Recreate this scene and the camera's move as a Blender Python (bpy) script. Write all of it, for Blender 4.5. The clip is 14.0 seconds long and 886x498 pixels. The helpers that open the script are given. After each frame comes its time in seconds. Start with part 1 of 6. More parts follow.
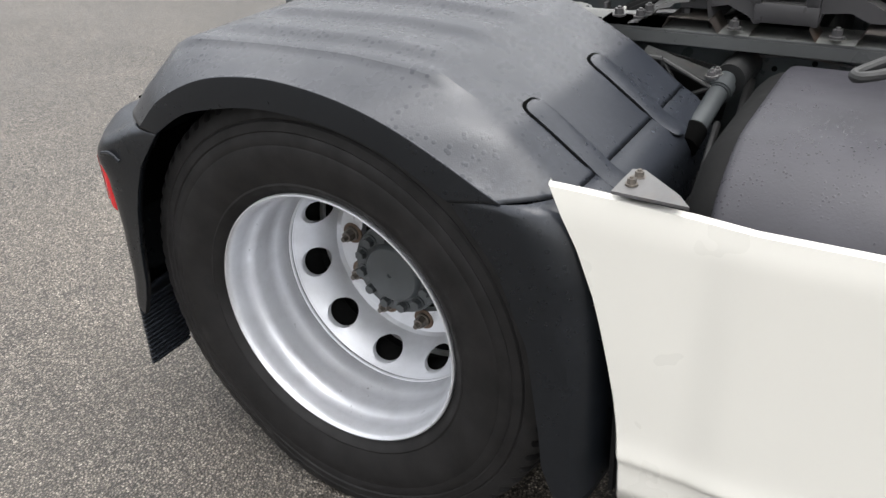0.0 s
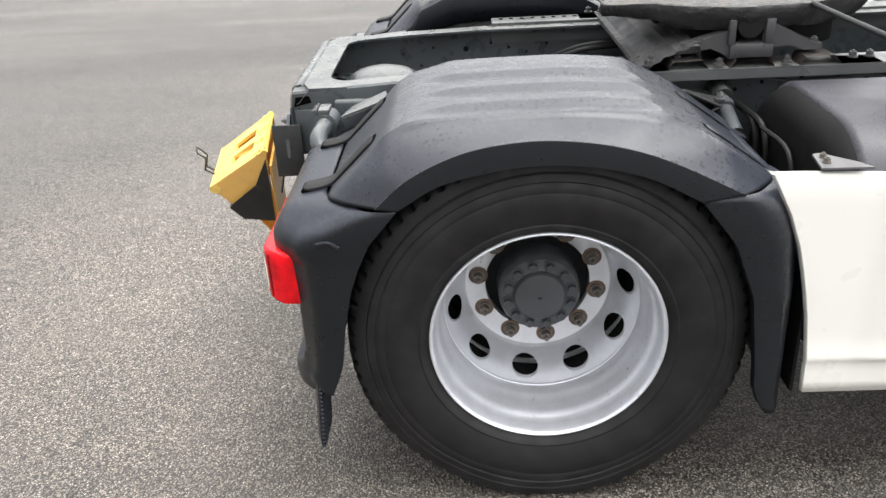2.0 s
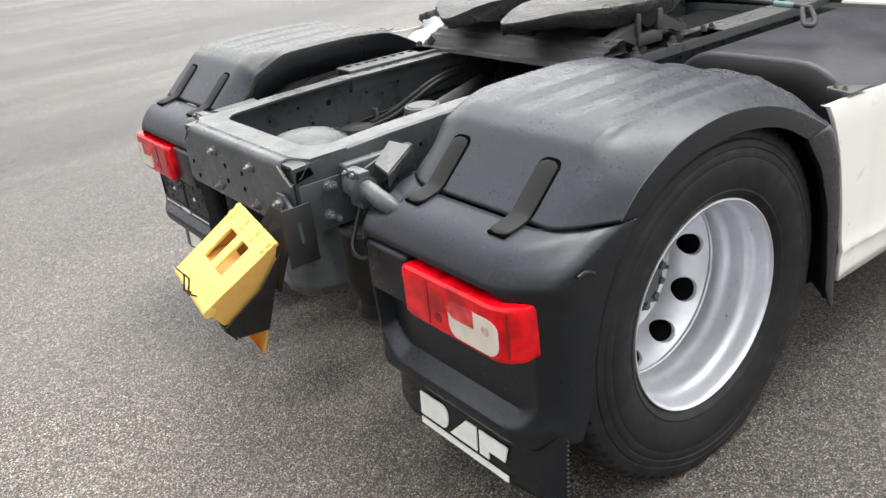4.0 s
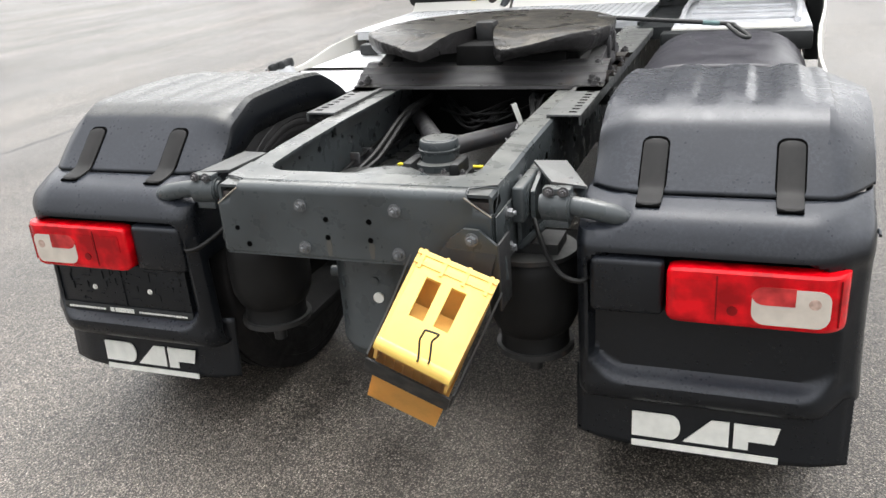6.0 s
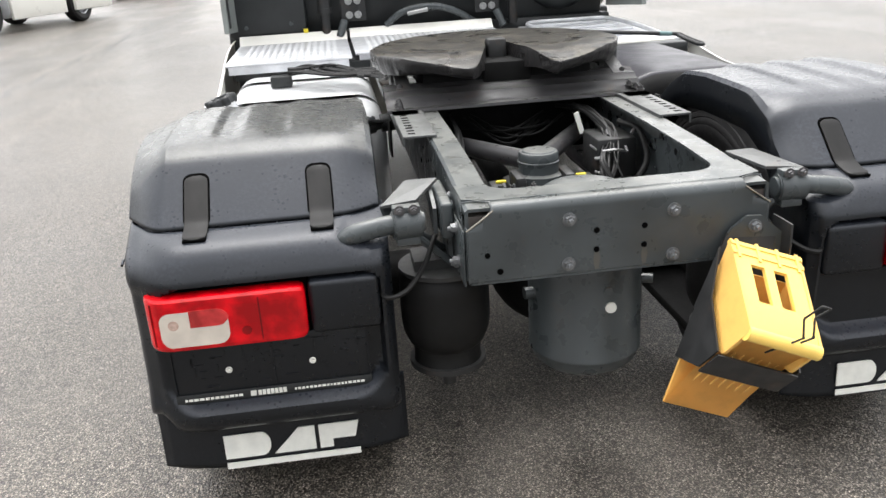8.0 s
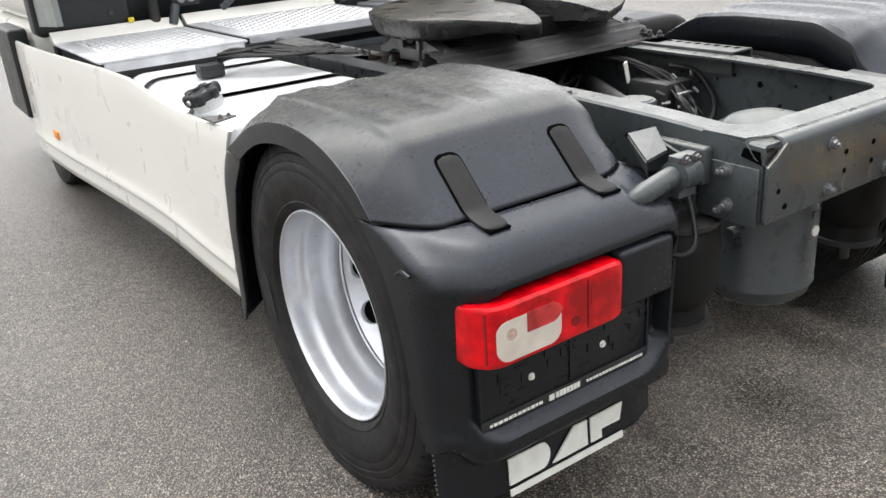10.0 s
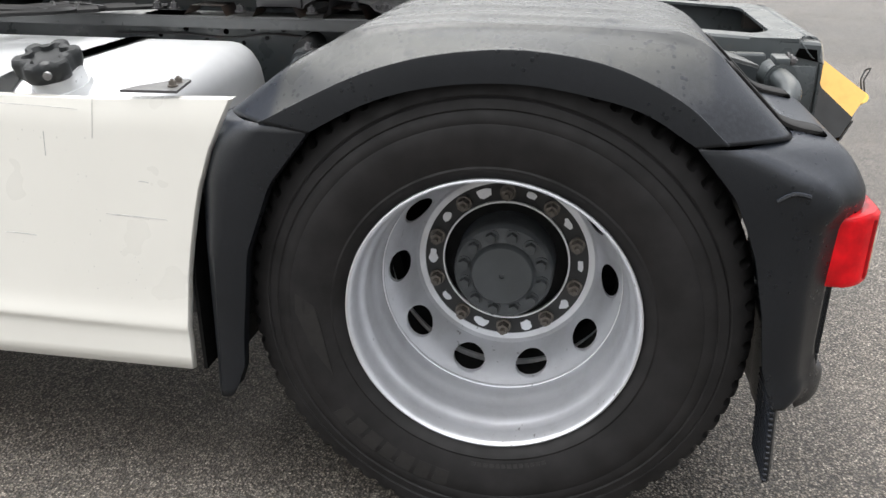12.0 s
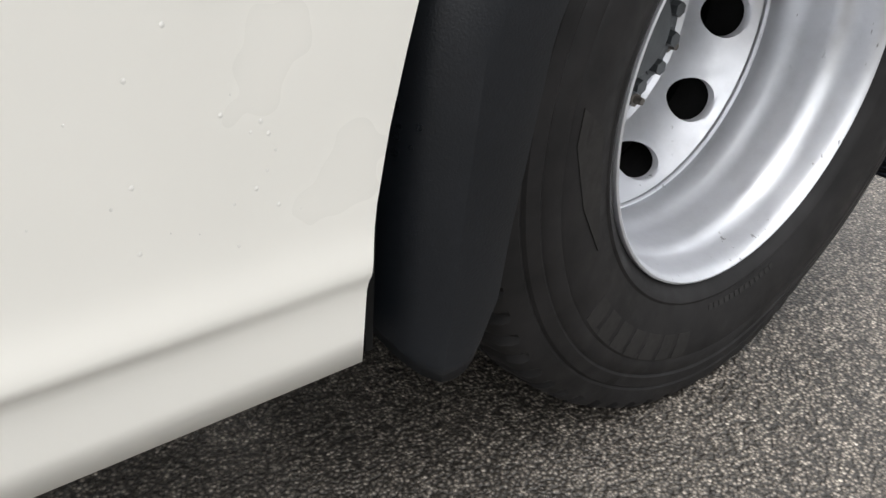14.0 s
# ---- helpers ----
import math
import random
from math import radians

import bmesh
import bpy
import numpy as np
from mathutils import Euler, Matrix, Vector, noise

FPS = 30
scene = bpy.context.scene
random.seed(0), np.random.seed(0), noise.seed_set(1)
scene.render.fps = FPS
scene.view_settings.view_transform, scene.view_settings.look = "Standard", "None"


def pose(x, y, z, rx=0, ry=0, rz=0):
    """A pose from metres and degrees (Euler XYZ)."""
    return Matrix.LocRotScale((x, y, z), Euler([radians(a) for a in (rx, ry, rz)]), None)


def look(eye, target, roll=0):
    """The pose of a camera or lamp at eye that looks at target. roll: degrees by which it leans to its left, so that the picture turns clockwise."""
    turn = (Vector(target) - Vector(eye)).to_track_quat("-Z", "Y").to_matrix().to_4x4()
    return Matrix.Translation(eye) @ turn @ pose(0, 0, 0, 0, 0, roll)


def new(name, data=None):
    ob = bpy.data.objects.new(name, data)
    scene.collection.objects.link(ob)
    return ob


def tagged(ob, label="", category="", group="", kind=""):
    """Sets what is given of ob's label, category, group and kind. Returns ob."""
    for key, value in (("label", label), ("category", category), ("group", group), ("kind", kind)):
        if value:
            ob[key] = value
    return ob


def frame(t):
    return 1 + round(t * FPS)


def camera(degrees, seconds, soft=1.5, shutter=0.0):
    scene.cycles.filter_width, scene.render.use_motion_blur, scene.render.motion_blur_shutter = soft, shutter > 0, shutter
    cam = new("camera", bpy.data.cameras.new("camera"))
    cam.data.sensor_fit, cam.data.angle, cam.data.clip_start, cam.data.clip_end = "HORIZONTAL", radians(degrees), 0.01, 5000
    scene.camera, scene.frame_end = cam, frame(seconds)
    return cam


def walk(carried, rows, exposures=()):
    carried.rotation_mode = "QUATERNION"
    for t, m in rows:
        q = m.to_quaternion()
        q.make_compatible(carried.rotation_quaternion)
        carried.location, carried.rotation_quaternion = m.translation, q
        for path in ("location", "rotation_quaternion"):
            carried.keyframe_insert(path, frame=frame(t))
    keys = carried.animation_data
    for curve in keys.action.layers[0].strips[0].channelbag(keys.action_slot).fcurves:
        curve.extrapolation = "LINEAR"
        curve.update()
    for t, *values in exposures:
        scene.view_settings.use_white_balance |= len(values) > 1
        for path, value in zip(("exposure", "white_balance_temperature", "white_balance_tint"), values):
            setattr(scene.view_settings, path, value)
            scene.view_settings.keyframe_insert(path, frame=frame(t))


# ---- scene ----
cam = camera(56.6, 14.0)
PATH = [
    (0, (2.248, 0.968, 1.446), (0.785, 0.031, 0.454), -3.3),
    (0.5, (2.492, 0.833, 1.549), (0.921, 0.065, 0.578), -3.5),
    (1, (2.593, 0.595, 1.534), (0.942, 0.022, 0.562), -2.8),
    (1.5, (2.736, 0.254, 1.568), (1.026, -0.139, 0.607), -3.4),
    (2, (2.915, -0.18, 1.592), (1.123, -0.247, 0.706), -3.0),
    (2.5, (2.874, -0.564, 1.542), (1.076, -0.311, 0.703), -2.7),
    (2.7, (2.837, -0.717, 1.585), (1.067, -0.336, 0.735), -2.9),
    (4.8, (1.846, -2.088, 1.549), (0.641, -0.698, 0.765), -6.8),
    (5, (1.708, -2.177, 1.538), (0.593, -0.711, 0.76), -6.2),
    (5.5, (1.332, -2.32, 1.535), (0.412, -0.715, 0.775), -5.2),
    (6, (0.945, -2.493, 1.522), (0.266, -0.765, 0.78), -4.4),
    (6.5, (0.579, -2.61, 1.53), (0.071, -0.815, 0.806), -4.9),
    (7, (0.145, -2.662, 1.538), (-0.143, -0.807, 0.848), -4.6),
    (7.5, (-0.255, -2.678, 1.542), (-0.273, -0.797, 0.864), -4.0),
    (8, (-0.657, -2.573, 1.514), (-0.44, -0.714, 0.811), -3.5),
    (8.5, (-1.042, -2.427, 1.54), (-0.638, -0.607, 0.816), -3.5),
    (9, (-1.483, -2.29, 1.545), (-0.876, -0.538, 0.795), -3.5),
    (9.2, (-1.599, -2.221, 1.531), (-0.937, -0.493, 0.772), -3.7),
    (11.3, (-2.568, -0.751, 1.337), (-0.879, 0.004, 0.576), -1.1),
    (11.5, (-2.621, -0.547, 1.308), (-0.867, 0.042, 0.547), 0.1),
    (12, (-2.616, -0.154, 1.242), (-0.804, 0.165, 0.457), 0.1),
    (12.5, (-2.51, 0.274, 1.168), (-0.684, 0.322, 0.354), -1.3),
    (13, (-2.299, 0.634, 1.104), (-0.589, 0.225, 0.152), -1.0),
    (13.5, (-2.006, 0.866, 0.917), (-0.469, 0.07, -0.084), 1.2),
    (14, (-1.705, 0.986, 0.791), (-0.401, -0.144, -0.222), 4.7),
]
EXPOSURES = [(0.0, 1.16), (1.0, 1.34), (2.0, 1.47), (3.5, 1.40), (5.0, 1.21), (7.0, 1.40), (9.2, 1.33), (11.3, 1.17), (12.5, 1.15), (13.0, 1.03), (13.5, 1.09), (14.0, 1.05)]
walk(cam, [(t, look(e, g, r)) for t, e, g, r in PATH], EXPOSURES)

# ---- world and light: a bright overcast day ----
world = bpy.data.worlds.new("overcast_sky")
scene.world = world
world.use_nodes = True
wt = world.node_tree
sky = wt.nodes.new("ShaderNodeTexSky")
sky.sky_type, sky.sun_disc = "NISHITA", False
sky.sun_elevation, sky.sun_rotation = radians(73), radians(0)
sky.air_density, sky.dust_density, sky.ozone_density = 1.0, 4.0, 1.0
hue = wt.nodes.new("ShaderNodeHueSaturation")
hue.inputs["Saturation"].default_value = 0.12
wt.links.new(sky.outputs[0], hue.inputs["Color"])
# a thin overcast, a little brighter overhead than at the horizon
ray = wt.nodes.new("ShaderNodeTexCoord")
split = wt.nodes.new("ShaderNodeSeparateXYZ")
rise = wt.nodes.new("ShaderNodeMapRange")
rise.inputs["To Min"].default_value, rise.inputs["To Max"].default_value = 0.84, 1.27
shade = wt.nodes.new("ShaderNodeVectorMath")
shade.operation = "SCALE"
wt.links.new(ray.outputs["Generated"], split.inputs[0])
wt.links.new(split.outputs["Z"], rise.inputs["Value"])
wt.links.new(hue.outputs[0], shade.inputs[0])
wt.links.new(rise.outputs[0], shade.inputs["Scale"])
wt.links.new(shade.outputs[0], wt.nodes["Background"].inputs["Color"])
wt.nodes["Background"].inputs["Strength"].default_value = 0.15
sun_data = bpy.data.lights.new("sun", "SUN")
sun_data.energy, sun_data.angle, sun_data.color = 0.85, radians(150), (1.0, 0.98, 0.95)
sun = new("sun", sun_data)
sun.matrix_world = look((0, 6, 20), (0, 0, 0))


# ---- materials ----
class Nodes:
    """A small wrapper that builds one node material."""

    def __init__(self, name, base, rough=0.5, metal=0.0, spec=0.5):
        self.mat = bpy.data.materials.new(name)
        self.mat.use_nodes = True
        self.t = self.mat.node_tree
        self.b = self.t.nodes["Principled BSDF"]
        self.b.inputs["Base Color"].default_value = (*base, 1)
        self.b.inputs["Roughness"].default_value = rough
        self.b.inputs["Metallic"].default_value = metal
        self.b.inputs["Specular IOR Level"].default_value = spec
        self.co = self.t.nodes.new("ShaderNodeTexCoord").outputs["Object"]

    def put(self, a, b):
        self.t.links.new(a, b)

    def noise(self, scale, detail=4.0, rough=0.55, stretch=None, warp=0.0):
        n = self.t.nodes.new("ShaderNodeTexNoise")
        n.inputs["Scale"].default_value = scale
        n.inputs["Detail"].default_value = detail
        n.inputs["Roughness"].default_value = rough
        n.inputs["Distortion"].default_value = warp
        co = self.co
        if stretch:
            m = self.t.nodes.new("ShaderNodeMapping")
            m.inputs["Scale"].default_value = stretch
            self.put(co, m.inputs["Vector"])
            co = m.outputs[0]
        self.put(co, n.inputs["Vector"])
        return n.outputs["Fac"]

    def cells(self, scale, feature="F1", out="Distance"):
        n = self.t.nodes.new("ShaderNodeTexVoronoi")
        n.feature = feature
        n.inputs["Scale"].default_value = scale
        self.put(self.co, n.inputs["Vector"])
        return n.outputs[out]

    def ramp(self, fac, *stops):
        r = self.t.nodes.new("ShaderNodeValToRGB")
        while len(r.color_ramp.elements) < len(stops):
            r.color_ramp.elements.new(0.5)
        for el, (p, c) in zip(r.color_ramp.elements, stops):
            el.position = p
            el.color = (c, c, c, 1) if isinstance(c, (int, float)) else (*c, 1)
        self.put(fac, r.inputs["Fac"])
        return r.outputs["Color"]

    def mix(self, fac, a, b, mode="MIX"):
        m = self.t.nodes.new("ShaderNodeMix")
        m.data_type, m.blend_type = "RGBA", mode
        for n, v in ((0, fac), (6, a), (7, b)):
            sock = m.inputs[n]
            if isinstance(v, (int, float)):
                sock.default_value = v if n == 0 else (v, v, v, 1)
            elif isinstance(v, tuple):
                sock.default_value = (*v, 1)
            else:
                self.put(v, sock)
        return m.outputs[2]

    def math(self, op, a, b=0.0, c=0.0):
        m = self.t.nodes.new("ShaderNodeMath")
        m.operation = op
        for sock, v in zip(m.inputs, (a, b, c)):
            if isinstance(v, (int, float)):
                sock.default_value = v
            else:
                self.put(v, sock)
        return m.outputs[0]

    def axis(self, n):
        s = self.t.nodes.new("ShaderNodeSeparateXYZ")
        self.put(self.co, s.inputs[0])
        return s.outputs[n]

    def colour(self, v):
        self.put(v, self.b.inputs["Base Color"])

    def rough(self, v):
        self.put(v, self.b.inputs["Roughness"])

    def bump(self, height, strength=0.3, distance=0.002):
        n = self.t.nodes.new("ShaderNodeBump")
        n.inputs["Strength"].default_value = strength
        n.inputs["Distance"].default_value = distance
        self.put(height, n.inputs["Height"])
        self.put(n.outputs[0], self.b.inputs["Normal"])
        return self


def plain(name, base, rough=0.5, metal=0.0, vary=0.25, scale=9.0, bump=0.1, fine=180.0, spec=0.5):
    """Paint, metal or plastic with a soft blotchy tone and a fine grain."""
    m = Nodes(name, base, rough, metal, spec)
    big, small = m.noise(scale, 5), m.noise(fine, 3)
    dark, light = tuple(c * (1 - vary) for c in base), tuple(min(1, c * (1 + vary)) for c in base)
    m.colour(m.mix(m.ramp(big, (0.3, 0.0), (0.7, 1.0)), dark, light))
    m.rough(m.math("MULTIPLY_ADD", m.noise(scale * 2.3, 4), 0.3, max(0.02, rough - 0.15)))
    if bump:
        m.bump(small, bump, 0.001)
    return m.mat


def asphalt_material():
    m = Nodes("wet_asphalt", (0.2, 0.2, 0.2), 0.5)
    stones = m.cells(170.0, out="Color")
    tone = m.ramp(stones, (0.0, (0.042, 0.039, 0.035)), (0.45, (0.172, 0.160, 0.142)), (0.8, (0.350, 0.330, 0.300)), (1.0, (0.60, 0.58, 0.53)))
    gaps = m.ramp(m.math("ADD", m.cells(170.0), m.math("MULTIPLY", m.noise(260, 2), 0.25)), (0.34, 1.0), (0.76, 0.10))
    col = m.mix(1.0, tone, gaps, "MULTIPLY")
    col = m.mix(1.0, col, m.ramp(m.noise(38, 4, 0.6), (0.34, 0.72), (0.66, 1.3)), "MULTIPLY")
    worn = m.ramp(m.noise(0.6, 4, 0.6), (0.40, 0.0), (0.62, 0.20))
    col = m.mix(worn, col, (0.140, 0.132, 0.120))
    tint = m.mix(m.ramp(m.noise(0.9, 5), (0.35, 0.0), (0.7, 1.0)), (1.06, 0.985, 0.91), (0.93, 0.88, 0.83))
    col = m.mix(1.0, col, tint, "MULTIPLY")
    blot = m.ramp(m.noise(0.35, 6, 0.6, (1, 0.35, 1)), (0.38, 0.78), (0.62, 1.12))
    col = m.mix(1.0, col, blot, "MULTIPLY")
    # a lighter patch of the yard, with a ragged edge
    dx, dy = m.math("MULTIPLY", m.math("ADD", m.axis(0), 0.80), 0.55), m.math("ADD", m.axis(1), 1.05)
    off = m.math("SQRT", m.math("ADD", m.math("MULTIPLY", dx, dx), m.math("MULTIPLY", dy, dy)))
    off = m.math("ADD", off, m.math("MULTIPLY", m.noise(1.3, 5, 0.6), 0.9))
    col = m.mix(1.0, col, m.ramp(m.math("MULTIPLY", off, 0.4), (0.42, 1.36), (0.82, 0.93)), "MULTIPLY")
    # a paved joint that wanders along the yard, with two cross joints
    x, y = m.axis(0), m.axis(1)
    wander = m.math("MULTIPLY_ADD", m.noise(0.7, 4), 0.9, 4.38)
    along = m.math("ABSOLUTE", m.math("ADD", x, wander))
    line = m.math("MULTIPLY", m.math("LESS_THAN", along, m.math("MULTIPLY", m.noise(2.5, 3), 0.085)), m.math("GREATER_THAN", y, 2.0))
    cross1 = m.math("LESS_THAN", m.math("ABSOLUTE", m.math("ADD", y, m.math("MULTIPLY_ADD", m.noise(0.5, 2), 0.4, -9.1))), 0.028)
    cross1 = m.math("MULTIPLY", cross1, m.math("GREATER_THAN", x, -4.8))
    cross2 = m.math("LESS_THAN", m.math("ABSOLUTE", m.math("ADD", y, m.math("MULTIPLY_ADD", m.noise(0.4, 2), 0.6, -12.9))), 0.034)
    cross2 = m.math("MULTIPLY", cross2, m.math("LESS_THAN", x, -4.8))
    lines = m.math("MAXIMUM", line, m.math("MAXIMUM", cross1, cross2))
    col = m.mix(lines, col, (0.035, 0.033, 0.03))
    streak = m.ramp(m.noise(1.0, 4, 0.55, (1.25, 0.07, 1)), (0.46, 0.74), (0.60, 1.28))
    side = m.math("LESS_THAN", m.math("ADD", x, m.math("MULTIPLY", m.noise(0.8, 3), 1.2)), -3.0)
    col = m.mix(m.math("MULTIPLY", side, 0.8), col, m.mix(1.0, col, streak, "MULTIPLY"))
    m.colour(col)
    wet = m.ramp(m.noise(0.55, 5, 0.6, (1, 0.5, 1)), (0.35, 0.32), (0.65, 0.55))
    m.rough(m.mix(0.45, wet, m.ramp(m.noise(90, 2), (0.3, 0.25), (0.7, 0.6))))
    m.put(m.math("MULTIPLY", m.math("SUBTRACT", 1.0, lines), 0.13), m.b.inputs["Coat Weight"])
    m.b.inputs["Coat IOR"].default_value = 1.33
    m.b.inputs["Coat Roughness"].default_value = 0.22
    m.bump(m.math("MULTIPLY", m.math("ADD", m.cells(170.0), m.math("MULTIPLY", m.noise(260, 2), 0.25)), -1.0), 0.7, 0.006)
    return m.mat


def plastic_material():
    """Black moulded plastic, matt and damp, with fine grain, water beads, dust on its flat top and sky light painted on
    upward faces.
    """
    m = Nodes("black_plastic", (0.014, 0.015, 0.017), 0.4, 0.0, 0.35)
    chalk = m.ramp(m.noise(5, 6, 0.62), (0.4, 0.0), (0.75, 1.0))
    # faces that look up: drizzle and dust, and painted paler for the sky's light
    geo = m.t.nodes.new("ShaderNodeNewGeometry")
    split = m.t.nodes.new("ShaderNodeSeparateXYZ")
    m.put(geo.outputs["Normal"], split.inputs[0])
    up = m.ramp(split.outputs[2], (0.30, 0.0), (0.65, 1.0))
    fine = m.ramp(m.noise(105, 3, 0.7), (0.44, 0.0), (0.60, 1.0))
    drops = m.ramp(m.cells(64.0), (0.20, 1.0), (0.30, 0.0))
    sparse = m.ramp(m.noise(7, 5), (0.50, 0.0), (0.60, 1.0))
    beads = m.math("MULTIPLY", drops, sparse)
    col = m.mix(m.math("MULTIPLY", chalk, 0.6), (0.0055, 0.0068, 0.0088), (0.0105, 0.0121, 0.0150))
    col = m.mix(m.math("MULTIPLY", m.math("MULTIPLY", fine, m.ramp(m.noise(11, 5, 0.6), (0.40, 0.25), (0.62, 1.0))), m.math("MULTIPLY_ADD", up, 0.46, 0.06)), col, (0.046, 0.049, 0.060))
    # sky light painted into the colour: faces that look up turn paler
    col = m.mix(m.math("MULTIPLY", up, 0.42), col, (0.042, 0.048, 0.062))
    # dust dried onto the raised flat top, ragged, with wet tracks; its paleness also stands for sheen
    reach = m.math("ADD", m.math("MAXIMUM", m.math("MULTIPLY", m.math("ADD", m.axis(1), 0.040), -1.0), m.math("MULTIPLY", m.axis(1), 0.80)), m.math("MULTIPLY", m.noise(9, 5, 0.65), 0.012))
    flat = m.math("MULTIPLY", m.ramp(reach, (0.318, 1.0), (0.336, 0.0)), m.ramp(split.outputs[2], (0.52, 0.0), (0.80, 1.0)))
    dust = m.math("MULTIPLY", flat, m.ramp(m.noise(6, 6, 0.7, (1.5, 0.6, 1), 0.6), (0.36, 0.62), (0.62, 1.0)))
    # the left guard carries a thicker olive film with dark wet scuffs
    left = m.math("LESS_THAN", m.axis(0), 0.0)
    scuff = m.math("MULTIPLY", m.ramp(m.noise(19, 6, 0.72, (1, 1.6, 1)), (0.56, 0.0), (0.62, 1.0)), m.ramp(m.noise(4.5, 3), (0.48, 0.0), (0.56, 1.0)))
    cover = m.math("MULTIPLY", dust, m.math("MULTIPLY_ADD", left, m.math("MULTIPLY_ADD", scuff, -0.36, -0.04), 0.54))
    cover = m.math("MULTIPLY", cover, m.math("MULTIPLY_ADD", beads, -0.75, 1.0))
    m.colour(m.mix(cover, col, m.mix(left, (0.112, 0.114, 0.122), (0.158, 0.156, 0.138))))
    film = m.mix(m.math("MULTIPLY", dust, 0.8), m.ramp(m.noise(3.5, 5), (0.3, 0.27), (0.7, 0.40)), m.ramp(m.noise(28, 4), (0.35, 0.18), (0.65, 0.32)))
    m.rough(m.mix(beads, film, 0.12))
    m.bump(m.math("ADD", m.math("MULTIPLY", m.noise(420, 2), 0.8), m.math("MULTIPLY", beads, 0.6)), 0.20, 0.0018)
    return m.mat


def coating_material():
    """Dull grey coating of the silencer box, rain-spotted, with dark scuffs along its length."""
    m = Nodes("rain_spotted_coating", (0.03, 0.03, 0.037), 0.5)
    col = m.mix(m.ramp(m.noise(5, 5, 0.6), (0.3, 0.0), (0.7, 1.0)), (0.028, 0.0275, 0.034), (0.046, 0.0445, 0.054))
    drops = m.math("MULTIPLY", m.ramp(m.math("ADD", m.cells(130.0), m.math("MULTIPLY", m.noise(90, 2), 0.25)), (0.32, 1.0), (0.42, 0.0)), m.ramp(m.noise(9, 5), (0.47, 0.0), (0.60, 1.0)))
    scuff = m.math("MULTIPLY", m.ramp(m.noise(24, 5, 0.6, (1, 0.25, 1)), (0.60, 0.0), (0.64, 1.0)), m.ramp(m.noise(5, 3), (0.50, 0.0), (0.57, 1.0)))
    marks = m.math("MAXIMUM", m.math("MULTIPLY", drops, 0.65), m.math("MULTIPLY", scuff, 0.85))
    m.colour(m.mix(marks, col, (0.010, 0.010, 0.012)))
    m.rough(m.mix(drops, m.ramp(m.noise(9, 4), (0.3, 0.34), (0.7, 0.55)), 0.08))
    m.bump(m.math("ADD", m.noise(200, 3), m.math("MULTIPLY", drops, 2.0)), 0.2, 0.0015)
    return m.mat


def strap_material():
    m = Nodes("worn_strap_rubber", (0.024, 0.023, 0.022), 0.55, 0.0, 0.22)
    m.colour(m.mix(m.ramp(m.noise(12, 5, 0.65, (1, 0.5, 0.5)), (0.35, 0.0), (0.7, 1.0)), (0.010, 0.0099, 0.0100), (0.019, 0.0180, 0.0175)))
    m.bump(m.noise(300, 3), 0.15, 0.001)
    return m.mat


def rubber_material():
    m = Nodes("tyre_rubber", (0.02, 0.019, 0.018), 0.62, 0.0, 0.33)
    m.colour(m.mix(m.ramp(m.noise(14, 5), (0.35, 0.0), (0.7, 1.0)), (0.0055, 0.0052, 0.0054), (0.0135, 0.0127, 0.0132)))
    m.rough(m.ramp(m.noise(22, 4), (0.3, 0.5), (0.7, 0.75)))
    m.bump(m.noise(420, 3), 0.2, 0.001)
    return m.mat


def rim_material():
    m = Nodes("silver_wheel_paint", (0.72, 0.73, 0.76), 0.34, 0.65)
    dirt = m.ramp(m.noise(16, 6, 0.65), (0.45, 0.0), (0.78, 1.0))
    chips = m.math("MULTIPLY", m.ramp(m.noise(70, 3, 0.6, (1, 1, 0.4)), (0.66, 0.0), (0.69, 1.0)), m.ramp(m.noise(6, 3), (0.52, 0.0), (0.60, 1.0)))
    col = m.mix(m.math("MULTIPLY", dirt, 0.30), (0.68, 0.695, 0.73), (0.33, 0.33, 0.33))
    m.colour(m.mix(m.math("MULTIPLY", chips, 0.7), col, (0.15, 0.15, 0.155)))
    m.rough(m.ramp(m.noise(40, 3), (0.3, 0.28), (0.7, 0.46)))
    m.bump(m.noise(300, 2), 0.06, 0.001)
    return m.mat


def white_material():
    m = Nodes("cream_white_paint", (0.79, 0.775, 0.72), 0.3)
    m.b.inputs["Coat Weight"].default_value = 0.35
    m.b.inputs["Coat Roughness"].default_value = 0.12
    dirt = m.ramp(m.noise(5, 4, 0.55, (1, 1, 0.5)), (0.35, 0.0), (0.9, 1.0))
    col = m.mix(m.math("MULTIPLY", dirt, 0.09), (0.735, 0.722, 0.672), (0.50, 0.48, 0.43))
    scuff = m.math("MULTIPLY", m.ramp(m.noise(60, 3, 0.6, (1, 0.12, 1.3)), (0.72, 0.0), (0.78, 1.0)), m.ramp(m.noise(4, 3), (0.60, 0.0), (0.68, 1.0)))
    m.colour(m.mix(m.math("MULTIPLY", scuff, 0.02), col, (0.33, 0.34, 0.35)))
    m.rough(m.ramp(m.noise(5, 3), (0.3, 0.26), (0.7, 0.34)))
    return m.mat


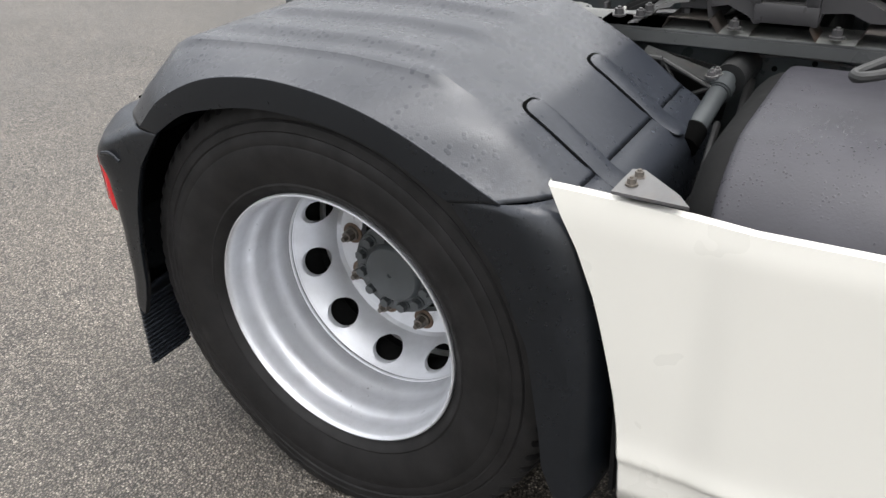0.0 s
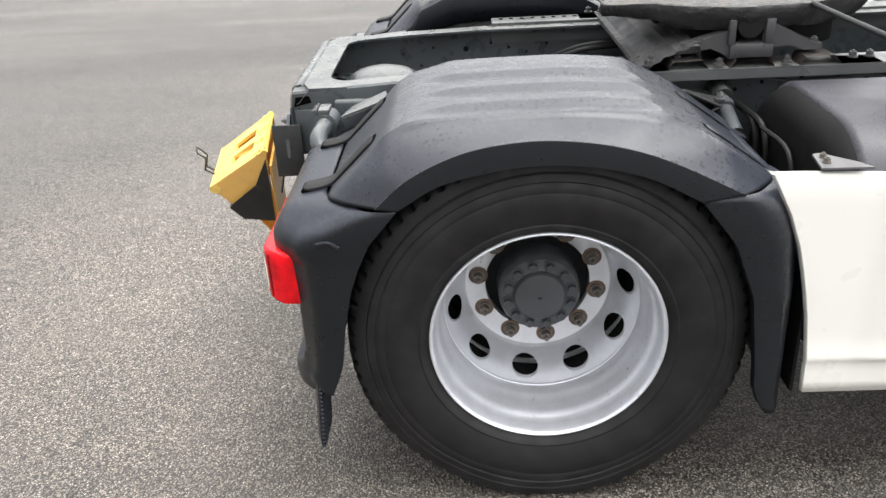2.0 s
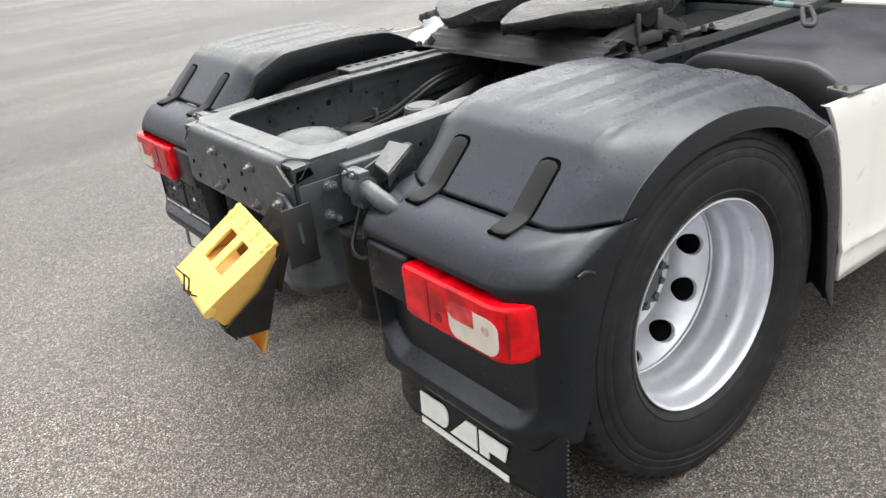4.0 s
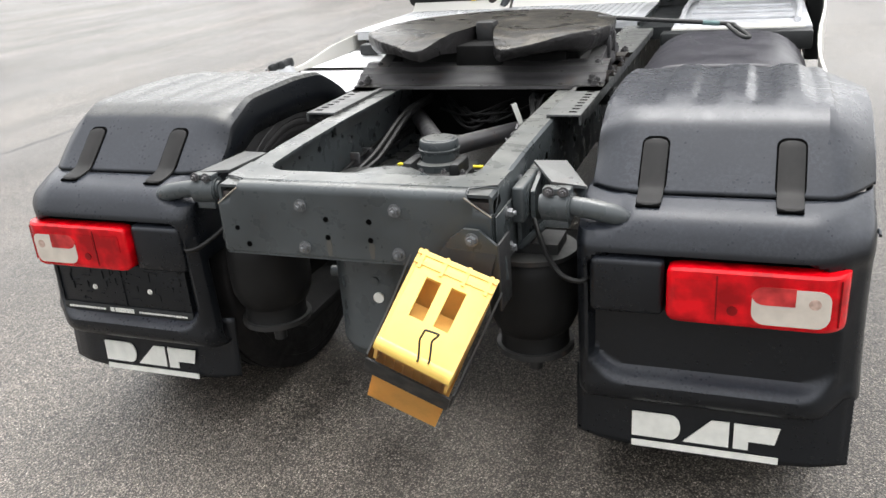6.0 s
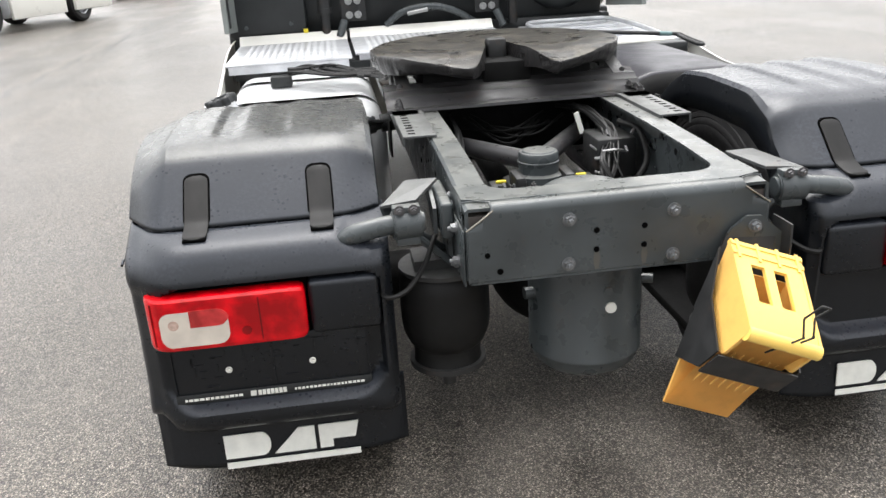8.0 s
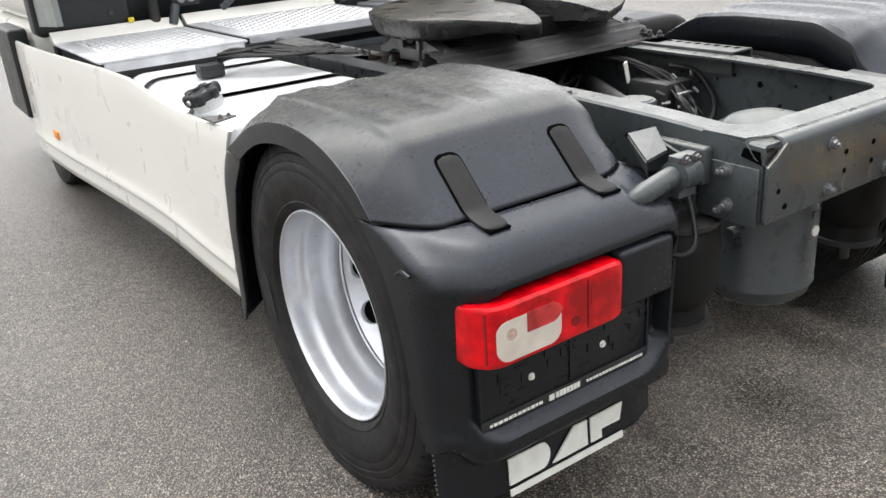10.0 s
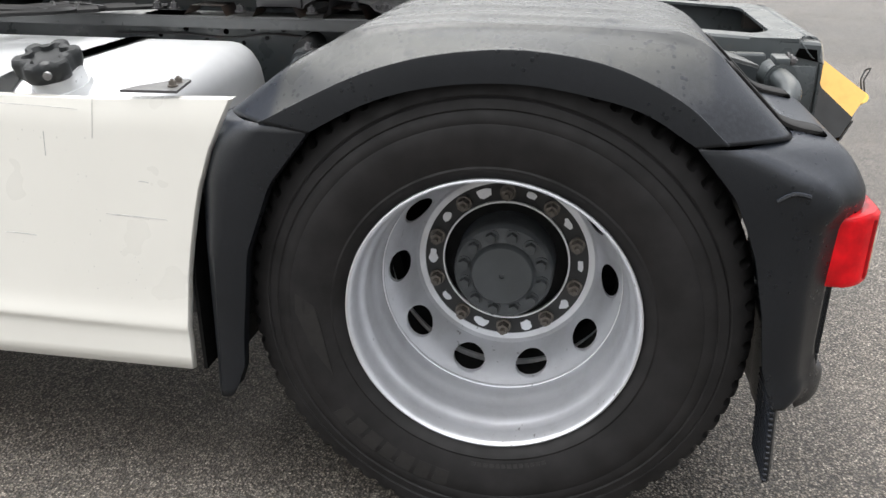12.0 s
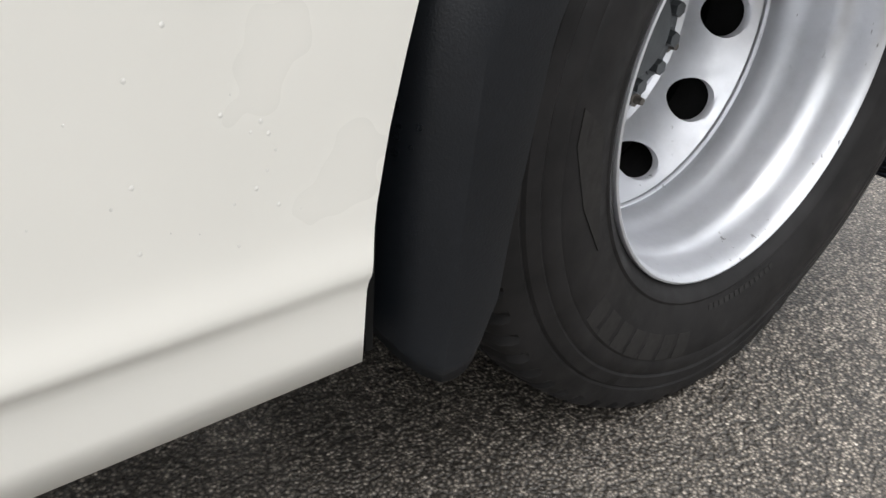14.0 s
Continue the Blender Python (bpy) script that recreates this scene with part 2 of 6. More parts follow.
def rust_paint(name, base, rust=0.12, rough=0.45, dust=0.0):
    """Dark grey chassis paint with rust blooms; dust and painted sky sheen pale its tops."""
    m = Nodes(name, base, rough)
    bloom = m.ramp(m.noise(11, 7, 0.7), (0.62 - rust * 0.5, 0.0), (0.72, 1.0))
    col = m.mix(m.ramp(m.noise(5, 5), (0.3, 0.0), (0.7, 1.0)), tuple(c * 0.75 for c in base), tuple(c * 1.35 for c in base))
    col = m.mix(m.math("MULTIPLY", bloom, min(0.9, rust * 4)), col, (0.13, 0.075, 0.045))
    if dust:
        # faces that look up are paled: road dust, and sky sheen put into the colour
        geo = m.t.nodes.new("ShaderNodeNewGeometry")
        s = m.t.nodes.new("ShaderNodeSeparateXYZ")
        m.put(geo.outputs["Normal"], s.inputs[0])
        top_pale = m.math("MULTIPLY", m.ramp(s.outputs[2], (0.86, 0.0), (0.99, 1.0)), m.ramp(m.noise(7, 6, 0.68, None, 0.5), (0.30, 0.25), (0.62, 1.0)))
        col = m.mix(m.math("MULTIPLY", top_pale, dust), col, (0.20, 0.20, 0.185))
    m.colour(col)
    m.rough(m.ramp(m.noise(18, 4), (0.3, rough - 0.14), (0.7, rough + 0.15)))
    m.bump(m.noise(160, 4), 0.14, 0.001)
    return m.mat


def grease_material():
    """Wet grease: swirled smears on the bearing face, dark crusts on the sides."""
    m = Nodes("greased_steel", (0.04, 0.036, 0.03), 0.3)
    x, y = m.axis(0), m.axis(1)
    ax = m.math("SUBTRACT", m.math("ABSOLUTE", m.math("ADD", x, 0.03)), 0.20)
    ay = m.math("SUBTRACT", y, 0.70)
    ring = m.math("SQRT", m.math("ADD", m.math("MULTIPLY", ax, ax), m.math("MULTIPLY", ay, ay)))
    swirl = m.math("SINE", m.math("ADD", m.math("MULTIPLY", ring, 62.0), m.math("MULTIPLY", m.noise(5, 5, 0.6), 16.0)))
    smear = m.noise(6, 6, 0.62, None, 0.7)
    col = m.ramp(smear, (0.36, (0.012, 0.0115, 0.011)), (0.48, (0.046, 0.043, 0.037)), (0.56, (0.020, 0.019, 0.018)), (0.66, (0.075, 0.066, 0.050)))
    col = m.mix(m.math("MULTIPLY", m.ramp(swirl, (0.35, 0.0), (0.75, 1.0)), 0.55), col, (0.085, 0.075, 0.058))
    crust = m.mix(m.ramp(m.noise(30, 5, 0.7), (0.42, 0.0), (0.62, 1.0)), (0.012, 0.0115, 0.012), (0.024, 0.0225, 0.023))
    geo = m.t.nodes.new("ShaderNodeNewGeometry")
    split = m.t.nodes.new("ShaderNodeSeparateXYZ")
    m.put(geo.outputs["Normal"], split.inputs[0])
    m.colour(m.mix(m.ramp(split.outputs[2], (0.70, 0.0), (0.93, 1.0)), crust, col))
    m.rough(m.ramp(smear, (0.3, 0.20), (0.7, 0.42)))
    m.bump(m.math("ADD", m.noise(17, 5, 0.6, None, 0.5), m.math("ADD", m.math("MULTIPLY", m.noise(70, 5, 0.65), 0.4), m.math("MULTIPLY", swirl, 0.05))), 0.6, 0.012)
    return m.mat


def lens_material(name, base, ridge=True):
    m = Nodes(name, base, 0.16, 0.0, 0.35)
    m.colour(m.mix(m.ramp(m.noise(17, 3, 0.5), (0.36, 0.0), (0.64, 1.0)), tuple(c * 0.5 for c in base), tuple(min(1, c * 1.15) for c in base)))
    if ridge:
        m.bump(m.cells(230.0), 0.25, 0.001)
    return m.mat


def chock_material(name, base):
    m = Nodes(name, base, 0.32)
    dirt = m.ramp(m.noise(13, 6, 0.65), (0.5, 0.0), (0.75, 1.0))
    m.colour(m.mix(m.math("MULTIPLY", dirt, 0.35), base, tuple(c * 0.5 for c in base)))
    m.bump(m.noise(240, 3), 0.12, 0.001)
    return m.mat


def checker_material():
    """Bright aluminium tread plate; the lugs themselves are modelled."""
    return plain("aluminium_plate", (0.56, 0.57, 0.59), 0.42, 0.3, 0.15, 12, 0.08)


ASPHALT, PLASTIC, RUBBER, RIM = asphalt_material(), plastic_material(), rubber_material(), rim_material()
WHITE = white_material()
MARKRUBBER = plain("scuffed_raised_rubber", (0.0125, 0.0118, 0.0115), 0.6, 0, 0.3, 40, 0.2, 180.0, 0.4)
CHASSIS = rust_paint("chassis_grey_paint", (0.048, 0.0555, 0.0585), 0.05, 0.33, 0.75)
STEEL_DARK = rust_paint("dark_oily_steel", (0.014, 0.0145, 0.015), 0.06, 0.5, 0.12)
CAST = rust_paint("grey_cast_iron", (0.075, 0.073, 0.076), 0.12, 0.40, 0.45)
RUSTCAST = rust_paint("rusty_pressed_steel", (0.070, 0.060, 0.055), 0.22, 0.55, 0.3)
CASTDARK = rust_paint("dark_oily_casting", (0.040, 0.039, 0.041), 0.10, 0.38, 0.30)
TAPE = plain("teal_tape", (0.12, 0.20, 0.20), 0.4, 0, 0.2, 30, 0)
RUSTEDGE = rust_paint("flaking_edge_paint", (0.26, 0.235, 0.19), 0.20, 0.6)
ANGLE = rust_paint("dusty_grey_angle_paint", (0.062, 0.065, 0.066), 0.06, 0.38, 0.5)
STRAP = strap_material()
BOLTGREY = plain("painted_bolt_grey", (0.13, 0.135, 0.14), 0.36, 0.2, 0.35, 70, 0.15)
DULLSILVER = plain("dull_silver_paint", (0.62, 0.63, 0.64), 0.5, 0.1, 0.2, 30, 0.1)
HUBGREY = rust_paint("dark_hub_paint", (0.044, 0.049, 0.052), 0.05, 0.42)
# near-black: shade inside wheels and under the truck put into the colour
VOID = plain("soot_and_shade_black", (0.006, 0.006, 0.006), 0.7, 0, 0.3, 20, 0.1, 180.0, 0.15)
RUSTY = rust_paint("rusty_steel", (0.10, 0.065, 0.045), 0.22, 0.7)
ZINC = plain("zinc_plated_steel", (0.36, 0.36, 0.36), 0.4, 0.8, 0.25, 40, 0.1)
NUT = plain("weathered_nut_steel", (0.13, 0.115, 0.10), 0.5, 0.4, 0.4, 60, 0.2)
GREASE = grease_material()
ALU = plain("bare_aluminium", (0.68, 0.69, 0.70), 0.34, 0.35, 0.08, 6, 0.05)
CHECKER = checker_material()
TANKGREY = coating_material()
BAGRUBBER = plain("air_spring_rubber", (0.0065, 0.0065, 0.0065), 0.55, 0, 0.3, 12, 0.2, 180.0, 0.22)
HOSE = plain("black_hose", (0.0045, 0.0045, 0.0045), 0.45, 0, 0.3, 20, 0.1, 180.0, 0.3)
RED = lens_material("red_lens", (0.66, 0.002, 0.008))
PINKRED = lens_material("clear_over_red_lens", (0.62, 0.05, 0.05), False)
BULB = plain("brown_bulb_glass", (0.50, 0.36, 0.30), 0.2, 0, 0.3, 90, 0)
REDDARK = lens_material("dark_red_lens", (0.25, 0.002, 0.004), False)
REDMID = lens_material("deep_red_lens", (0.60, 0.003, 0.008), False)
CLEAR = plain("milky_clear_lens", (0.60, 0.54, 0.47), 0.15, 0, 0.10, 22, 0.1, 230.0, 0.3)
YELLOW = chock_material("yellow_plastic", (0.93, 0.63, 0.15))
ORANGE = chock_material("amber_shaded_plastic", (0.84, 0.49, 0.13))
LABELWHITE = plain("off_white_print", (0.74, 0.74, 0.69), 0.5, 0, 0.08, 30, 0)
BLACKGAP = plain("black_shadow_gap", (0.003, 0.003, 0.003), 0.9, 0, 0.2, 20, 0, 180.0, 0.0)
SCRATCH = plain("scratched_primer", (0.41, 0.405, 0.395), 0.6, 0, 0.45, 60, 0)
TAGYELLOW = plain("yellow_tag", (0.75, 0.62, 0.03), 0.5, 0, 0.1, 30, 0)
REDPAINT = plain("red_cab_paint", (0.30, 0.02, 0.025), 0.3, 0, 0.15, 4, 0)
HATCH = plain("orange_hatch_marking", (0.75, 0.25, 0.02), 0.45, 0, 0.1, 8, 0)
GREYPANEL = plain("grey_green_panel", (0.22, 0.24, 0.23), 0.4, 0, 0.15, 5, 0.05)
CABBLACK = plain("cab_black_plastic", (0.015, 0.017, 0.018), 0.45, 0, 0.25, 6, 0.1)


# ---- mesh helpers ----
def soften(bm, angle=0.6):
    for f in bm.faces:
        f.smooth = True
    for e in bm.edges:
        if len(e.link_faces) == 2 and e.calc_face_angle(0) > angle:
            e.smooth = False


ORIGIN = [Vector((0, 0, 0))]


def part(name, bm, material, parent=None, label="", side=1, recalc=True, angle=0.6, thick=0.0):
    """Link a bmesh as one mesh object under a thing or part; side -1 mirrors it to the other flank."""
    if ORIGIN[0].length:
        bmesh.ops.translate(bm, vec=ORIGIN[0], verts=bm.verts)
    if side < 0:
        bmesh.ops.scale(bm, vec=(-1, 1, 1), verts=bm.verts)
        bmesh.ops.reverse_faces(bm, faces=bm.faces)
    if recalc:
        bmesh.ops.recalc_face_normals(bm, faces=bm.faces)
    soften(bm, angle)
    me = bpy.data.meshes.new(name)
    bm.to_mesh(me)
    bm.free()
    me.materials.append(material)
    ob = new(name, me)
    if parent is not None:
        ob.parent = parent
    if label:
        ob["label"] = label
    if thick:
        mod = ob.modifiers.new("shell", "SOLIDIFY")
        mod.thickness, mod.offset = thick, -1.0
    return ob


def twin(name, me, m, parent, label=""):
    """Another object on the same mesh."""
    ob = new(name, me)
    ob.parent = parent
    ob.matrix_basis = Matrix.Translation(ORIGIN[0]) @ m
    if label:
        ob["label"] = label
    return ob


def thing(name, label, category, at=(0, 0, 0), group="", kind=""):
    ob = new(name)
    ob.location = at
    ob.empty_display_size = 0.2
    return tagged(ob, label, category, group, kind)


def box(bm, x0, x1, y0, y1, z0, z1, bevel=0.0, seg=2, turn=None):
    m = Matrix.Translation(((x0 + x1) / 2, (y0 + y1) / 2, (z0 + z1) / 2))
    if turn is not None:
        m = m @ turn
    made = bmesh.ops.create_cube(bm, size=1, matrix=m @ Matrix.Diagonal((abs(x1 - x0), abs(y1 - y0), abs(z1 - z0), 1)))
    if bevel:
        edges = list({e for v in made["verts"] for e in v.link_edges})
        bmesh.ops.bevel(bm, geom=edges, offset=bevel, segments=seg, affect="EDGES", profile=0.5)
    return bm


def boxed(*a, **k):
    return box(bmesh.new(), *a, **k)


def rod(bm, p0, p1, r0, r1=None, n=20):
    """A capped round bar from p0 to p1, tapering from r0 to r1."""
    p0, p1 = Vector(p0), Vector(p1)
    d = p1 - p0
    m = Matrix.Translation((p0 + p1) / 2) @ d.to_track_quat("Z", "Y").to_matrix().to_4x4()
    bmesh.ops.create_cone(bm, cap_ends=True, segments=n, radius1=r0, radius2=r0 if r1 is None else r1, depth=d.length, matrix=m)
    return bm


def spline(pts, n):
    """n points on a smooth curve through pts."""
    p = [Vector(q) for q in pts]
    p = [p[0] * 2 - p[1]] + p + [p[-1] * 2 - p[-2]]
    out = []
    for i in range(n):
        u = i / (n - 1) * (len(p) - 3)
        k = min(int(u), len(p) - 4)
        t = u - k
        a, b, c, d = p[k : k + 4]
        out.append(0.5 * ((2 * b) + (c - a) * t + (2 * a - 5 * b + 4 * c - d) * t * t + (3 * b - a - 3 * c + d) * t ** 3))
    return out


def tube(bm, pts, r, n=8, steps=None):
    """A round hose or bar along a smooth curve, with closed ends."""
    path = spline(pts, steps or max(6, 5 * len(pts))) if len(pts) > 2 else [Vector(q) for q in pts]
    rings, up = [], Vector((0.13, 0.27, 0.95))
    for i, q in enumerate(path):
        d = (path[min(i + 1, len(path) - 1)] - path[max(i - 1, 0)]).normalized()
        a = d.cross(up)
        a = a.normalized() if a.length > 1e-4 else d.orthogonal().normalized()
        b = d.cross(a)
        rr = r(i / (len(path) - 1)) if callable(r) else r
        rings.append([bm.verts.new(q + (a * math.cos(w) + b * math.sin(w)) * rr) for w in (2 * math.pi * k / n for k in range(n))])
    for a, b in zip(rings, rings[1:]):
        for k in range(n):
            bm.faces.new((a[k], a[(k + 1) % n], b[(k + 1) % n], b[k]))
    bm.faces.new(rings[0][::-1])
    bm.faces.new(rings[-1])
    return bm


def sheet(bm, rows, close=False):
    """Quads between rows of points."""
    vs = [[bm.verts.new(p) for p in row] for row in rows]
    for a, b in zip(vs, vs[1:]):
        m = len(a)
        for k in range(m if close else m - 1):
            bm.faces.new((a[k], a[(k + 1) % m], b[(k + 1) % m], b[k]))
    return vs


def prism(bm, outline, shift):
    """A polygon of points, extruded by the vector shift, closed."""
    shift = Vector(shift)
    a = [bm.verts.new(p) for p in outline]
    b = [bm.verts.new(Vector(p) + shift) for p in outline]
    bm.faces.new(a)
    bm.faces.new(b[::-1])
    for k in range(len(a)):
        bm.faces.new((a[k], b[k], b[(k + 1) % len(a)], a[(k + 1) % len(a)]))
    return bm


def lathe(bm, profile, n, centre, closed=False, shape=None):
    """Turn (radius, x) pairs round the axle line through centre."""
    cx, cy, cz = centre
    rows = []
    for k in range(n):
        w = 2 * math.pi * k / n
        row = []
        for j, (r, x) in enumerate(profile):
            if shape:
                r = shape(r, x, k, j)
            row.append((cx + x, cy + r * math.cos(w), cz + r * math.sin(w)))
        rows.append(row)
    vs = [[bm.verts.new(p) for p in row] for row in rows]
    m = len(profile)
    for k in range(n):
        a, b = vs[k], vs[(k + 1) % n]
        for j in range(m if closed else m - 1):
            bm.faces.new((a[j], b[j], b[(j + 1) % m], a[(j + 1) % m]))
    return bm


def bolt_mesh(name, r, h, material, washer=1.5, stud=0.0):
    """A hexagon nut on a washer, along +x, with an optional threaded stud."""
    bm = bmesh.new()
    rod(bm, (0, 0, 0), (h * 0.25, 0, 0), r * washer, n=16)
    rod(bm, (h * 0.25, 0, 0), (h, 0, 0), r, r * 0.94, n=6)
    if stud:
        rod(bm, (h, 0, 0), (h + stud, 0, 0), r * 0.5, r * 0.42, n=10)
    soften(bm, 0.5)
    me = bpy.data.meshes.new(name)
    bm.to_mesh(me)
    bm.free()
    me.materials.append(material)
    return me


def interp(v, pts):
    xs, ys = zip(*sorted(pts))
    return float(np.interp(v, xs, ys))


def smooth01(t):
    t = max(0.0, min(1.0, t))
    return t * t * (3 - 2 * t)


# ---- the ground ----
GROUND = -0.012


def build_ground():
    bm = bmesh.new()
    ticks = [-1500, -200, -40, -12, -6, -3, 0, 3, 6, 12, 40, 200, 1500]
    sheet(bm, [[(x, y, GROUND) for x in ticks] for y in ticks])
    ob = part("ground", bm, ASPHALT, recalc=True)
    tagged(ob, "damp grey asphalt yard with coarse aggregate and open joints", "asphalt", kind="structure")


build_ground()

# ---- the tractor unit ----
truck = thing("truck_tractor", "white tractor unit with dark chassis and black mudguards on asphalt", "truck")
HUB_Z = 0.474

NUT_MESH = bolt_mesh("wheel_nut", 0.0145, 0.026, NUT, 1.25, 0.014)
HUB_BOLT = bolt_mesh("hub_bolt", 0.0125, 0.019, HUBGREY, 1.35)
FLANGE_BOLT = bolt_mesh("flange_bolt", 0.0125, 0.016, BOLTGREY, 1.35, 0.008)
CROSS_BOLT = bolt_mesh("flange_bolt", 0.0125, 0.015, BOLTGREY, 1.4, 0.008)
WEB_BOLT = bolt_mesh("flange_bolt", 0.0095, 0.012, CAST, 1.45, 0.005)


SIDEWALL = [(0.284, 0.112), (0.292, 0.124), (0.299, 0.131), (0.305, 0.135), (0.309, 0.141), (0.318, 0.146), (0.322, 0.1445), (0.345, 0.153), (0.375, 0.158),
            (0.400, 0.1585), (0.4035, 0.1565), (0.407, 0.1575), (0.424, 0.1545), (0.4275, 0.1515), (0.431, 0.1535), (0.447, 0.1495), (0.4505, 0.1455), (0.454, 0.1470),
            (0.468, 0.1435), (0.480, 0.1390), (0.489, 0.1330), (0.4955, 0.1225), (0.4995, 0.1050)]
TYRE_X = 1.054


def side_x(r):
    """How far the sidewall stands out at a radius."""
    return TYRE_X + interp(r, SIDEWALL)


def tyre_bm(xc, slim=0.0, flat=True, notched=True):
    """A worn truck tyre, section centred on xc, with grooves, shoulder notches and sidewall rings."""
    outer = [(r, x - slim) for r, x in SIDEWALL]
    tread = []
    for gx in (0.070, 0.026, -0.026, -0.070):
        tread += [(0.5035, gx + 0.007), (0.490, gx + 0.0055), (0.490, gx - 0.0055), (0.5035, gx - 0.007)]
    prof = outer + tread + [(r, -x) for r, x in outer[::-1]]
    last, top = len(prof) - 1, len(outer) - 1
    edge = {top, last - top}
    corner = {top - 1, top - 2, last - top + 1, last - top + 2}
    below = {top - 3, last - top + 3}
    count = 432

    def shape(r, x, k, j):
        if notched and k % 6 < 2:
            if j in below:
                r -= 0.003
            elif j in corner:
                r -= 0.011
            elif j in edge:
                r -= 0.009
        elif notched and r > 0.502 and k % 6 < 1:
            r -= 0.004
        return r

    bm = lathe(bmesh.new(), prof, count, (xc, 0, HUB_Z), False, shape)
    if flat:
        for v in bm.verts:
            if v.co.z < 0.10:
                v.co.x = xc + (v.co.x - xc) * (1 + 0.10 * smooth01((0.10 - v.co.z) / 0.12))
            v.co.z = max(v.co.z, GROUND + 0.002 + max(0.0, GROUND - v.co.z) * 0.02)
    return bm


def disc_bm(x_of_r, r0, r1, hole_w, hole_r, phase, depth=0.012):
    """A dished wheel disc between radii r0 and r1, pierced by ten hand holes."""
    bm = bmesh.new()
    n, rm, half = 32, (r0 + r1) / 2, math.pi / 10
    for s in range(10):
        mid = radians(phase + 36 * s)
        rings = []
        for step in (0, 0.25, 0.6, 1.0):
            ring = []
            for k in range(n):
                w = 2 * math.pi * k / n
                cu, cv = math.cos(w), math.sin(w)
                q = 1 / max(abs(cu), abs(cv))
                hu, hv = hole_w * cu / rm, hole_r * cv
                bu, bv = half * cu * q, (r1 - r0) / 2 * cv * q
                ring.append((hu + (bu - hu) * step, hv + (bv - hv) * step))
            rings.append(ring)

        def at(u, v, dx=0.0):
            r, w = rm + v, mid + u
            return bm.verts.new((x_of_r(r) + dx, r * math.cos(w), HUB_Z + r * math.sin(w)))

        vs = [[at(u, v, -depth) for u, v in rings[0]]] + [[at(u, v) for u, v in ring] for ring in rings]
        for a, b in zip(vs, vs[1:]):
            for k in range(n):
                bm.faces.new((a[k], a[(k + 1) % n], b[(k + 1) % n], b[k]))
    bmesh.ops.remove_doubles(bm, verts=bm.verts, dist=0.0004)
    return bm


